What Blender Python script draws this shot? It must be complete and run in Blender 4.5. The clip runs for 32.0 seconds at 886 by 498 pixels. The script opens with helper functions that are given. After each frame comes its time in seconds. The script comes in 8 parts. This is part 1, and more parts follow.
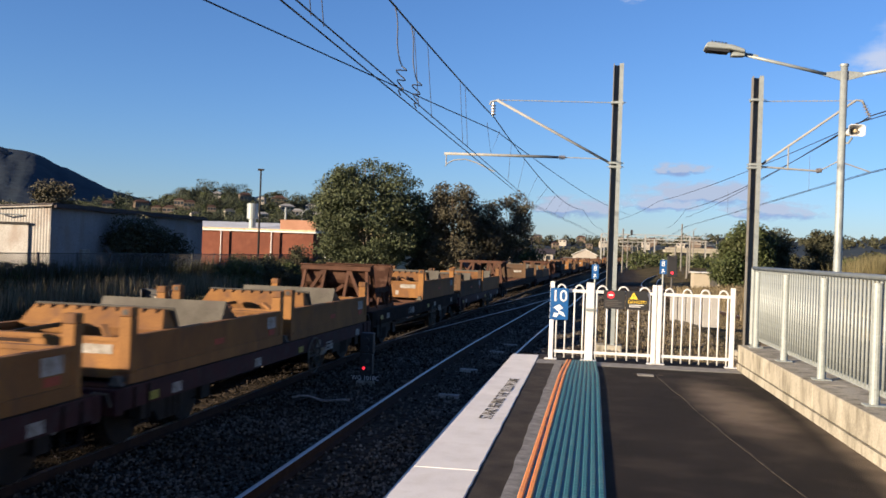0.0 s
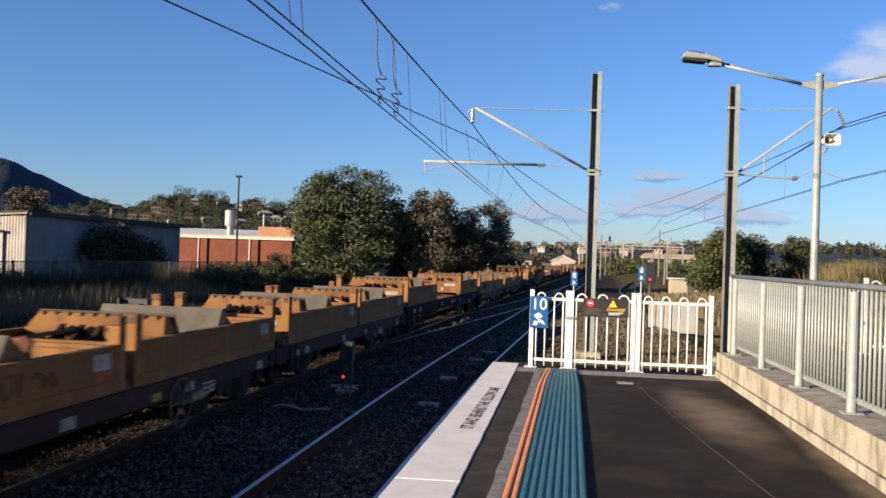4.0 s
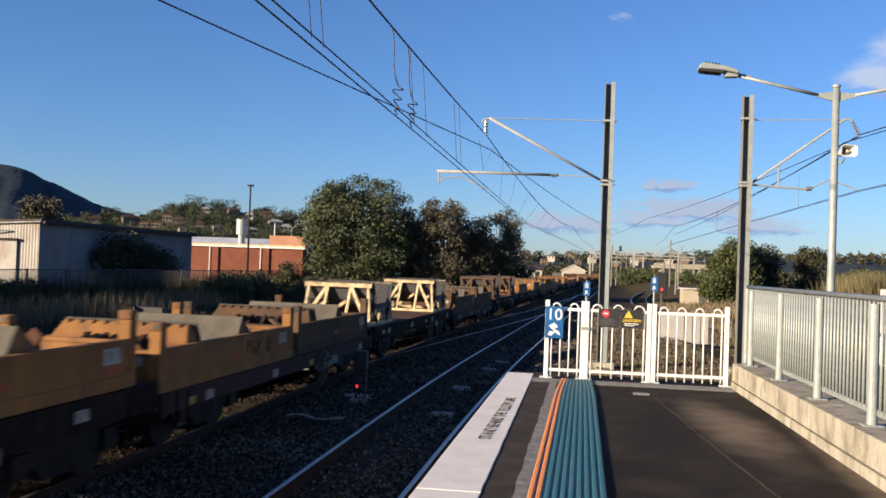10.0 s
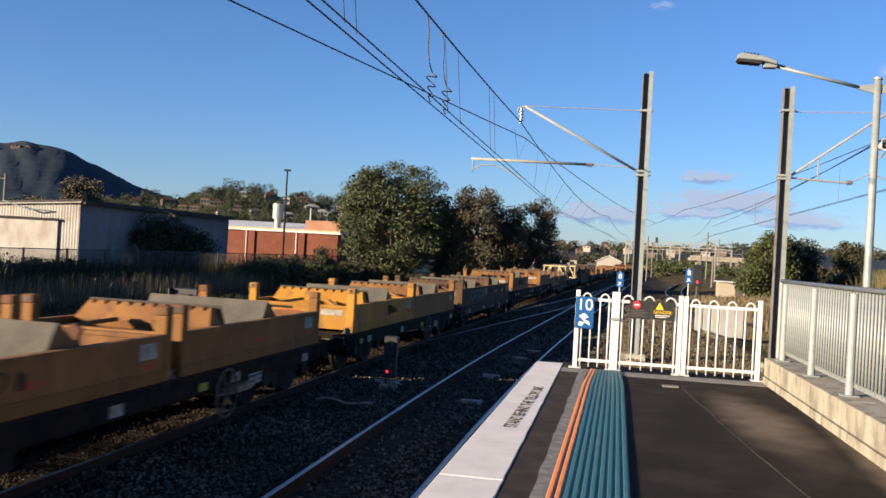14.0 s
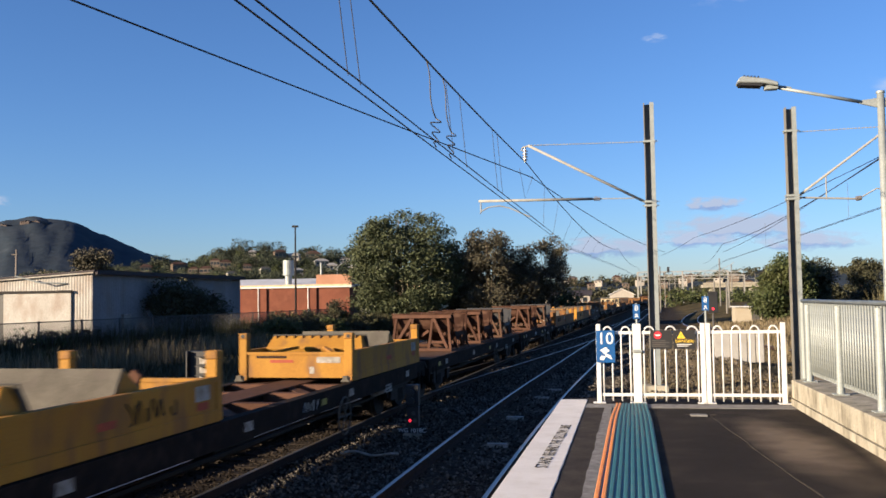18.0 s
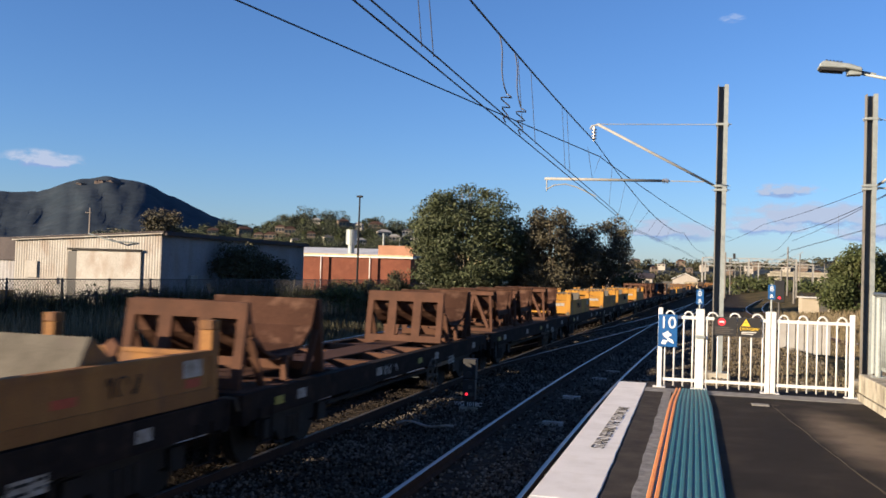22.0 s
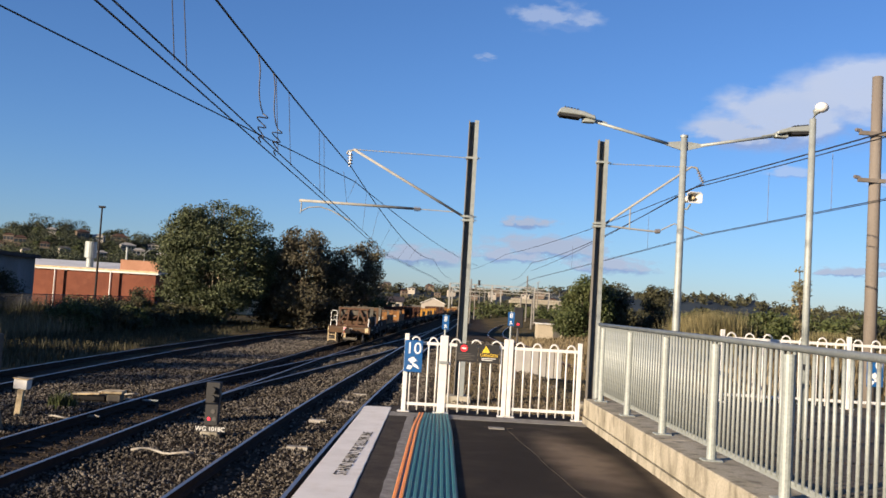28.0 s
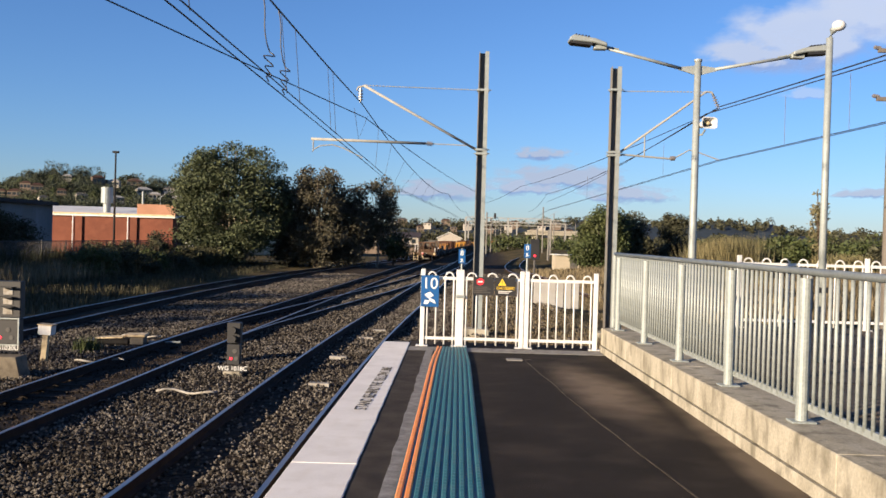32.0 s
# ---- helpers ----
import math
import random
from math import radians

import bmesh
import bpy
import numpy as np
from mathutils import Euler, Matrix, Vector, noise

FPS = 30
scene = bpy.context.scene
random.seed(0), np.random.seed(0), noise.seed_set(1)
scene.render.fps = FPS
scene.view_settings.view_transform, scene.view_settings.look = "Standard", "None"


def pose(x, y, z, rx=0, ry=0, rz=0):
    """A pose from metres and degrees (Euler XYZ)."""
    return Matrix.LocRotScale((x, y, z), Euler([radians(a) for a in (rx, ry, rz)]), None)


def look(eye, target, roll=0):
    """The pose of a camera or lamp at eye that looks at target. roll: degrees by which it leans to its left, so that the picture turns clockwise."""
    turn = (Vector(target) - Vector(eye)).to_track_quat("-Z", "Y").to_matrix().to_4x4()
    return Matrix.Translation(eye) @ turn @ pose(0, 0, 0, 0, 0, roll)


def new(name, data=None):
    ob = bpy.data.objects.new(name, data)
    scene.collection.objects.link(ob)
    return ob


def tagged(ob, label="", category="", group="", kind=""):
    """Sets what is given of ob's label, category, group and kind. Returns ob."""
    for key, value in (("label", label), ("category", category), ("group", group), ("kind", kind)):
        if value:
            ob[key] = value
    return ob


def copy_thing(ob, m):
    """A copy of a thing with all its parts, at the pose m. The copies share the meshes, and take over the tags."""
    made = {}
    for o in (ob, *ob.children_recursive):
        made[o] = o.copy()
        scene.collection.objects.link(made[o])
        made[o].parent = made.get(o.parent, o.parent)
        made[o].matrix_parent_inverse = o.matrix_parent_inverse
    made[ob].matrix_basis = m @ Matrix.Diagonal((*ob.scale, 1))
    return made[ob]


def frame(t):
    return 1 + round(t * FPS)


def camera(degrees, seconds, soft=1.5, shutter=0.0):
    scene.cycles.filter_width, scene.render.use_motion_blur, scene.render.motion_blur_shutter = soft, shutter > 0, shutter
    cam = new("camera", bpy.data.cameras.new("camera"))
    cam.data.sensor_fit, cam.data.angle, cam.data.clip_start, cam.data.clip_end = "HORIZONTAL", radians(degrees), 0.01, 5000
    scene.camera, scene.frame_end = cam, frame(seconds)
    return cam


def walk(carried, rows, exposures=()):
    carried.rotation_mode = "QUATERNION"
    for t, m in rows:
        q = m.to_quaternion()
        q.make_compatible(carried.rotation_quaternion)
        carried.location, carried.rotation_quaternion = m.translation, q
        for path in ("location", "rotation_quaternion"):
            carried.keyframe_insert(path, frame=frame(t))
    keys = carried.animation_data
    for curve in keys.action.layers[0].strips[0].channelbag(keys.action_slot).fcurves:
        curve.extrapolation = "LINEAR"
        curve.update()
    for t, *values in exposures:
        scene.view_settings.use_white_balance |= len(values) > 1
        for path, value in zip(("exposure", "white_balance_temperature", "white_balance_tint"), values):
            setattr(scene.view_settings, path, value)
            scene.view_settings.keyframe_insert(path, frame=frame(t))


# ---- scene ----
cam = camera(51.57, 32.0, soft=1.6, shutter=0.3)
PATH = [
    (0.0, pose(0.084, 0.024, 1.567, 90.06, -2.01, 8.67)),
    (0.5, pose(0.086, 0.026, 1.564, 90.34, -1.74, 7.95)),
    (1.0, pose(0.085, 0.031, 1.567, 90.36, -1.80, 7.30)),
    (1.5, pose(0.078, 0.033, 1.563, 90.34, -2.22, 7.37)),
    (2.0, pose(0.071, 0.038, 1.566, 90.08, -2.53, 7.48)),
    (2.5, pose(0.065, 0.047, 1.567, 89.61, -2.52, 7.29)),
    (4.5, pose(0.068, 0.013, 1.602, 91.28, -1.47, 7.03)),
    (5.0, pose(0.056, 0.010, 1.599, 92.14, -1.75, 4.96)),
    (5.5, pose(0.025, 0.021, 1.588, 92.65, -1.07, 5.77)),
    (6.0, pose(0.018, 0.015, 1.589, 93.08, -0.51, 7.28)),
    (6.5, pose(0.008, 0.001, 1.596, 92.05, 0.16, 8.90)),
    (7.0, pose(0.003, -0.005, 1.605, 92.31, -0.91, 9.19)),
    (7.5, pose(0.010, -0.015, 1.604, 92.34, -1.67, 8.58)),
    (8.0, pose(0.016, -0.026, 1.607, 91.93, -1.81, 8.42)),
    (8.5, pose(0.011, -0.024, 1.600, 91.94, -2.54, 6.80)),
    (9.0, pose(0.001, -0.021, 1.600, 91.99, -2.37, 6.35)),
    (9.5, pose(-0.002, -0.018, 1.605, 92.05, -1.95, 7.13)),
    (10.0, pose(-0.011, -0.017, 1.607, 91.06, -2.05, 7.97)),
    (10.5, pose(-0.017, -0.010, 1.607, 89.71, -1.98, 8.13)),
    (11.0, pose(-0.024, -0.011, 1.603, 89.65, -1.99, 7.94)),
    (11.5, pose(-0.034, -0.015, 1.604, 90.30, -1.88, 8.35)),
    (12.0, pose(-0.027, -0.016, 1.601, 90.29, -2.18, 8.67)),
    (12.5, pose(-0.008, -0.022, 1.599, 90.16, -2.07, 9.25)),
    (13.0, pose(0.023, -0.023, 1.604, 90.06, -2.08, 9.73)),
    (13.5, pose(0.046, -0.016, 1.610, 89.92, -2.73, 9.83)),
    (14.0, pose(0.046, -0.014, 1.607, 90.19, -3.18, 10.14)),
    (14.5, pose(0.033, -0.008, 1.604, 90.99, -2.09, 9.70)),
    (16.5, pose(0.006, 0.000, 1.583, 91.27, 0.85, 10.68)),
    (17.0, pose(-0.004, 0.000, 1.586, 91.43, 0.48, 11.02)),
    (17.5, pose(-0.012, 0.001, 1.579, 91.99, 0.75, 11.42)),
    (18.0, pose(-0.017, -0.007, 1.590, 93.01, 0.86, 10.88)),
    (18.5, pose(-0.032, -0.009, 1.594, 92.11, -0.12, 9.55)),
    (19.0, pose(-0.039, -0.003, 1.588, 90.79, -0.06, 9.49)),
    (19.5, pose(-0.053, 0.010, 1.586, 89.96, 0.01, 9.99)),
    (20.0, pose(-0.048, 0.014, 1.583, 89.59, -0.09, 10.23)),
    (20.5, pose(-0.040, 0.015, 1.578, 90.20, -0.68, 10.58)),
    (21.0, pose(-0.032, 0.006, 1.582, 90.84, -1.52, 10.94)),
    (21.5, pose(-0.037, -0.010, 1.581, 91.08, -1.68, 12.56)),
    (22.0, pose(-0.046, -0.026, 1.584, 91.41, -1.82, 14.64)),
    (22.5, pose(-0.044, -0.028, 1.588, 91.87, -2.12, 14.96)),
    (23.0, pose(-0.042, -0.023, 1.594, 92.78, -2.13, 13.75)),
    (23.5, pose(-0.036, -0.014, 1.598, 93.23, -2.32, 11.42)),
    (24.0, pose(-0.035, -0.003, 1.589, 92.75, -2.73, 8.46)),
    (24.5, pose(-0.034, -0.001, 1.598, 92.35, -3.13, 5.30)),
    (25.0, pose(-0.029, -0.001, 1.593, 92.58, -3.18, 2.76)),
    (25.5, pose(-0.028, 0.004, 1.591, 93.33, -3.59, 0.99)),
    (26.0, pose(-0.026, 0.008, 1.597, 93.77, -4.04, 0.51)),
    (26.5, pose(-0.026, 0.009, 1.601, 93.65, -4.21, -0.38)),
    (28.5, pose(-0.020, -0.013, 1.641, 93.19, -3.15, -0.50)),
    (29.0, pose(-0.017, -0.008, 1.647, 91.70, -2.19, 1.30)),
    (29.5, pose(-0.014, 0.001, 1.638, 90.55, -0.89, 2.34)),
    (30.0, pose(-0.006, 0.008, 1.632, 89.85, -0.51, 3.05)),
    (30.5, pose(-0.001, 0.019, 1.638, 88.96, -0.38, 2.98)),
    (31.0, pose(0.000, 0.023, 1.633, 88.71, -0.88, 1.74)),
    (31.5, pose(0.001, 0.018, 1.635, 89.24, -1.62, 0.19)),
    (32.0, pose(0.002, 0.012, 1.635, 89.29, -1.62, 0.27)),
]
walk(cam, PATH, exposures=[(0.0, 1.44, 5500, 20), (4.0, 1.42, 5500, 20), (9.0, 1.39, 5500, 20), (13.0, 1.46, 5500, 20), (22.0, 1.49, 5500, 20), (24.6, 1.47, 5500, 20), (26.0, 1.27, 5500, 20), (28.5, 1.29, 5500, 20), (30.0, 1.29, 5500, 20), (31.0, 1.40, 5500, 20), (32.0, 1.40, 5500, 20)])

# ---- light ----
SUN_ELEVATION, SUN_FROM = 13.5, 230.0     # degrees; compass bearing of the sun, +y being north
world = bpy.data.worlds.new("sky")
scene.world = world
world.use_nodes = True
wn, wl = world.node_tree.nodes, world.node_tree.links
sky = wn.new("ShaderNodeTexSky")
sky.sky_type, sky.sun_disc = "NISHITA", False
sky.sun_elevation, sky.sun_rotation = radians(SUN_ELEVATION), radians(SUN_FROM)
sky.air_density, sky.dust_density, sky.ozone_density = 1.0, 0.25, 4.5
wn["Background"].inputs["Strength"].default_value = 0.051
wl.new(sky.outputs["Color"], wn["Background"].inputs["Color"])
sun = new("sun", bpy.data.lights.new("sun", "SUN"))
sun.data.energy, sun.data.angle, sun.data.color = 5.0, radians(0.6), (1.0, 0.76, 0.42)
_a = radians(SUN_FROM)
SUN_WAY = Vector((math.sin(_a) * math.cos(radians(SUN_ELEVATION)), math.cos(_a) * math.cos(radians(SUN_ELEVATION)), math.sin(radians(SUN_ELEVATION))))
sun.matrix_world = look(SUN_WAY * 60, (0, 0, 0))


# ---- materials ----
BASE_SCALE = 0.61     # scales base colours under 0.58 down, to deepen shade beside the strong sun


def mat(name, a, b=None, rough=0.7, metal=0.0, scale=4.0, fine=40.0, bump=0.15, stain=None, amount=0.4, vary=0.0, streak=None, emit=0.0, depth=0.01):
    """A procedural surface: two colours mixed by broad noise, fine grain, stains, and relief."""
    m = bpy.data.materials.new(name)
    m.use_nodes = True
    n, l = m.node_tree.nodes, m.node_tree.links
    bsdf = n["Principled BSDF"]
    b = b or tuple(c * 0.75 for c in a)
    if max(a) < 0.58:
        a, b = tuple(c * BASE_SCALE for c in a), tuple(c * BASE_SCALE for c in b)
    co = n.new("ShaderNodeTexCoord")
    mp = n.new("ShaderNodeMapping")
    l.new(co.outputs["Object"], mp.inputs["Vector"])
    if streak:
        mp.inputs["Scale"].default_value = streak
    n1 = n.new("ShaderNodeTexNoise")
    n1.inputs["Scale"].default_value, n1.inputs["Detail"].default_value, n1.inputs["Roughness"].default_value = scale, 6.0, 0.62
    l.new(mp.outputs["Vector"], n1.inputs["Vector"])
    n2 = n.new("ShaderNodeTexNoise")
    n2.inputs["Scale"].default_value, n2.inputs["Detail"].default_value = fine, 3.0
    l.new(co.outputs["Object"], n2.inputs["Vector"])
    r1 = n.new("ShaderNodeValToRGB")
    r1.color_ramp.elements[0].position, r1.color_ramp.elements[1].position = 0.36, 0.66
    r1.color_ramp.elements[0].color, r1.color_ramp.elements[1].color = (*a, 1), (*b, 1)
    l.new(n1.outputs["Fac"], r1.inputs["Fac"])
    col = r1.outputs["Color"]
    mx = n.new("ShaderNodeMix")
    mx.data_type, mx.blend_type = "RGBA", "OVERLAY"
    mx.inputs["Factor"].default_value = 0.35
    l.new(col, mx.inputs["A"])
    l.new(n2.outputs["Fac"], mx.inputs["B"])
    col = mx.outputs["Result"]
    if stain:
        n3 = n.new("ShaderNodeTexNoise")
        n3.inputs["Scale"].default_value, n3.inputs["Detail"].default_value = scale * 2.3, 8.0
        l.new(mp.outputs["Vector"], n3.inputs["Vector"])
        r3 = n.new("ShaderNodeValToRGB")
        r3.color_ramp.elements[0].position, r3.color_ramp.elements[1].position = 0.5, 0.68
        r3.color_ramp.elements[1].color = (amount, amount, amount, 1)
        l.new(n3.outputs["Fac"], r3.inputs["Fac"])
        ms = n.new("ShaderNodeMix")
        ms.data_type = "RGBA"
        l.new(r3.outputs["Color"], ms.inputs["Factor"])
        l.new(col, ms.inputs["A"])
        ms.inputs["B"].default_value = (*stain, 1)
        col = ms.outputs["Result"]
    if vary:
        oi = n.new("ShaderNodeObjectInfo")
        mr = n.new("ShaderNodeMapRange")
        mr.inputs["To Min"].default_value, mr.inputs["To Max"].default_value = 1 - vary, 1 + vary
        l.new(oi.outputs["Random"], mr.inputs["Value"])
        hs = n.new("ShaderNodeHueSaturation")
        l.new(mr.outputs["Result"], hs.inputs["Value"])
        l.new(col, hs.inputs["Color"])
        col = hs.outputs["Color"]
    l.new(col, bsdf.inputs["Base Color"])
    bsdf.inputs["Roughness"].default_value, bsdf.inputs["Metallic"].default_value = rough, metal
    bsdf.inputs["Specular IOR Level"].default_value = 0.08 if rough >= 0.84 else 0.25 if rough >= 0.69 else 0.5
    if bump:
        bp = n.new("ShaderNodeBump")
        bp.inputs["Strength"].default_value, bp.inputs["Distance"].default_value = bump, depth
        l.new(n2.outputs["Fac"], bp.inputs["Height"])
        l.new(bp.outputs["Normal"], bsdf.inputs["Normal"])
    if emit:
        bsdf.inputs["Emission Color"].default_value = (*a, 1)
        bsdf.inputs["Emission Strength"].default_value = emit
    return m


def plain(name, c, rough=0.6, metal=0.0, emit=0.0):
    m = bpy.data.materials.new(name)
    m.use_nodes = True
    p = m.node_tree.nodes["Principled BSDF"]
    p.inputs["Base Color"].default_value = (*c, 1)
    p.inputs["Roughness"].default_value, p.inputs["Metallic"].default_value = rough, metal
    if emit:
        p.inputs["Emission Color"].default_value = (*c, 1)
        p.inputs["Emission Strength"].default_value = emit
    return m


ASPHALT = mat("asphalt", (0.032, 0.0275, 0.024), (0.048, 0.04, 0.034), 0.92, scale=0.7, fine=160, bump=0.5, stain=(0.1, 0.08, 0.06), amount=0.25)
WORNBLACK = mat("worn_black_paint", (0.05, 0.05, 0.05), (0.16, 0.155, 0.15), 0.85, scale=14, fine=90, bump=0.0)
PALE_ASPHALT = mat("pale_gritty_asphalt", (0.2, 0.17, 0.135), (0.13, 0.11, 0.09), 0.92, scale=1.1, fine=110, bump=0.5, stain=(0.07, 0.06, 0.05), amount=0.4)
DUST = mat("pale_dust", (0.13, 0.108, 0.085), (0.05, 0.042, 0.034), 0.95, scale=5, fine=60, bump=0.2)
COPING = mat("painted_concrete", (0.69, 0.665, 0.63), (0.61, 0.585, 0.55), 0.75, scale=2.5, fine=90, bump=0.2, stain=(0.5, 0.46, 0.4), amount=0.3)
OLD_ASPHALT = mat("old_asphalt", (0.1, 0.085, 0.07), (0.055, 0.048, 0.042), 0.92, scale=3.0, fine=120, bump=0.6)
GLUE = mat("dried_adhesive", (0.4, 0.39, 0.37), (0.22, 0.21, 0.2), 0.85, scale=9, fine=80)
TACTILE = mat("teal_rubber", (0.035, 0.16, 0.2), (0.055, 0.2, 0.235), 0.55, scale=6, fine=90, stain=(0.1, 0.14, 0.15), amount=0.4)
ORANGE = mat("orange_rubber", (0.62, 0.235, 0.05), (0.52, 0.19, 0.05), 0.55, scale=6, fine=90, stain=(0.25, 0.15, 0.1), amount=0.3)
CONCRETE = mat("concrete", (0.57, 0.53, 0.43), (0.4, 0.37, 0.29), 0.88, scale=1.5, streak=(1.7, 1.7, 0.8), fine=45, bump=0.45, stain=(0.11, 0.1, 0.075), amount=0.75)
# darker, stained concrete: the signal pedestal's shade is put into its colour
SHADED_CONCRETE = mat("shaded_concrete", (0.26, 0.225, 0.17), (0.17, 0.145, 0.11), 0.92, scale=3.5, fine=50, bump=0.4, stain=(0.075, 0.065, 0.05), amount=0.6)
CANTILEVER = mat("dull_cantilever_tube", (0.46, 0.46, 0.43), (0.36, 0.355, 0.33), 0.75, scale=5, fine=60, bump=0.05)
GALV = mat("galvanised_steel", (0.45, 0.495, 0.485), (0.35, 0.39, 0.385), 0.55, 0.2, scale=7, fine=60, bump=0.05)
MASTSTEEL = mat("weathered_mast_steel", (0.3, 0.29, 0.26), (0.21, 0.2, 0.18), 0.7, 0.1, scale=2, fine=60, streak=(1, 1, 0.15), stain=(0.13, 0.1, 0.075), amount=0.4)
WHITE = mat("white_paint", (0.6, 0.6, 0.585), (0.53, 0.53, 0.515), 0.45, scale=3, fine=60, bump=0.04, stain=(0.45, 0.42, 0.38), amount=0.25)
DARK = mat("dark_steel", (0.018, 0.017, 0.017), (0.032, 0.028, 0.025), 0.75, 0.2, scale=4, fine=50)
BLACK = plain("black", (0.012, 0.012, 0.013), 0.6)
RUST = mat("rusted_steel", (0.115, 0.062, 0.042), (0.16, 0.082, 0.054), 0.85, scale=2.5, fine=60, bump=0.3, stain=(0.07, 0.04, 0.03), amount=0.6, vary=0.2)
# peeling rust, with the end frame's shade on the trough darkened into it
PEELING_SHADED = mat("shaded_peeling_rust_plate", (0.06, 0.03, 0.02), (0.085, 0.042, 0.028), 0.85, scale=1.6, fine=30, bump=0.3, stain=(0.17, 0.1, 0.068), amount=0.4, vary=0.15)
RUSTDARK = mat("dark_rust", (0.042, 0.026, 0.021), (0.07, 0.04, 0.03), 0.85, scale=2.0, fine=50, bump=0.3, stain=(0.03, 0.025, 0.022), amount=0.6, vary=0.15)
YELLOW = mat("yellow_tray_paint", (0.56, 0.285, 0.028), (0.46, 0.215, 0.022), 0.7, scale=1.2, fine=50, bump=0.1, stain=(0.15, 0.075, 0.034), amount=0.75, vary=0.16, streak=(1, 1, 0.4))
TAN = mat("faded_orange_tray_paint", (0.37, 0.182, 0.05), (0.225, 0.105, 0.036), 0.8, scale=1.6, fine=50, bump=0.15, stain=(0.1, 0.052, 0.03), amount=0.75, vary=0.16, streak=(1, 1, 0.4))
CREAM = mat("cream_painted_timber", (0.58, 0.475, 0.29), (0.33, 0.26, 0.15), 0.75, scale=3, fine=40, stain=(0.17, 0.11, 0.065), amount=0.7)
BROWN = mat("brown_timber", (0.17, 0.1, 0.065), (0.12, 0.072, 0.05), 0.85, scale=3, fine=40, stain=(0.09, 0.06, 0.045), amount=0.5, vary=0.1)
DIRTY = mat("grimy_brown_tray_paint", (0.17, 0.105, 0.06), (0.11, 0.072, 0.047), 0.85, scale=1.3, fine=50, bump=0.15, stain=(0.07, 0.055, 0.045), amount=0.7, vary=0.12, streak=(1, 1, 0.4))
GREYPLATE = mat("worn_grey_plate", (0.13, 0.12, 0.1), (0.2, 0.185, 0.155), 0.85, 0.0, scale=1.8, fine=40, bump=0.2, stain=(0.09, 0.08, 0.07), amount=0.6)
GREYPAINT = mat("grey_painted_steel", (0.14, 0.137, 0.13), (0.095, 0.094, 0.092), 0.7, 0.0, scale=2.2, fine=40, stain=(0.12, 0.09, 0.07), amount=0.5)
SLATE = mat("dark_grey_trough_paint", (0.062, 0.064, 0.07), (0.088, 0.088, 0.092), 0.75, scale=1.8, fine=40, bump=0.2, stain=(0.12, 0.095, 0.075), amount=0.4)
MAROON = mat("dark_red_sill_paint", (0.07, 0.02, 0.021), (0.038, 0.017, 0.018), 0.8, scale=2, fine=40, stain=(0.035, 0.028, 0.026), amount=0.6)
SILLGRIME = mat("grimy_underframe_steel", (0.019, 0.0155, 0.0145), (0.034, 0.025, 0.021), 0.9, scale=1.7, fine=45, bump=0.25, stain=(0.045, 0.03, 0.023), amount=0.45)
STICKER = mat("white_sticker", (0.56, 0.54, 0.5), (0.3, 0.27, 0.22), 0.7, scale=7, fine=60, bump=0.0, stain=(0.16, 0.12, 0.09), amount=0.6)
REFLECT = mat("yellow_reflector", (0.44, 0.41, 0.05), (0.34, 0.31, 0.05), 0.4, scale=8, bump=0.0)
REDPAINT = mat("red_paint_mark", (0.52, 0.1, 0.05), (0.36, 0.09, 0.045), 0.7, scale=9, bump=0.0)
RAIL = mat("rail_steel_side", (0.045, 0.032, 0.028), (0.07, 0.046, 0.036), 0.85, 0.1, scale=4, fine=60)
RAILHEAD = plain("polished_rail_head", (0.36, 0.34, 0.33), 0.38, 0.9)
SLEEPER = mat("sleeper", (0.06, 0.048, 0.038), (0.04, 0.032, 0.026), 0.9, scale=5, fine=60, vary=0.2)
SIGNBLUE = mat("sign_blue", (0.01, 0.13, 0.42), (0.014, 0.105, 0.34), 0.45, scale=5, fine=60, bump=0.02)
SIGNWHITE = plain("sign_white", (0.68, 0.68, 0.66), 0.45)
SIGNYELLOW = plain("sign_yellow", (0.7, 0.48, 0.02), 0.45)
SIGNRED = plain("sign_red", (0.55, 0.025, 0.035), 0.45)
REDLAMP = plain("lit_red_lens", (1.0, 0.03, 0.045), 0.4, emit=0.45)
GLASSDARK = plain("dark_window_glass", (0.02, 0.025, 0.03), 0.12)
PORCELAIN = plain("porcelain", (0.16, 0.15, 0.15), 0.25)
CABLE = plain("overhead_wire", (0.03, 0.028, 0.028), 0.5, 0.4)
BRICKRED = mat("red_brick", (0.26, 0.098, 0.06), (0.2, 0.078, 0.05), 0.9, scale=0.5, fine=14, bump=0.3, stain=(0.2, 0.08, 0.05), amount=0.4)
METALROOF = mat("pale_metal_roof", (0.6, 0.6, 0.58), (0.48, 0.48, 0.455), 0.5, 0.0, scale=0.3, fine=6, stain=(0.4, 0.36, 0.3), amount=0.4)
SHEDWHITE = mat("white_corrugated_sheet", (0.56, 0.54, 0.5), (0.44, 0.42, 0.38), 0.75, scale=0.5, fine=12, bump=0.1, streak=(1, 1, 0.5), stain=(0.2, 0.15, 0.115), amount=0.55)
# greyed copy of the white sheet: the shed's shaded sides put into colour
SHED_SHADE_GREY = mat("shade_grey_corrugated_sheet", (0.42, 0.42, 0.43), (0.3, 0.3, 0.315), 0.85, scale=0.35, fine=10, bump=0.1, streak=(1, 1, 0.35), stain=(0.2, 0.17, 0.15), amount=0.6)
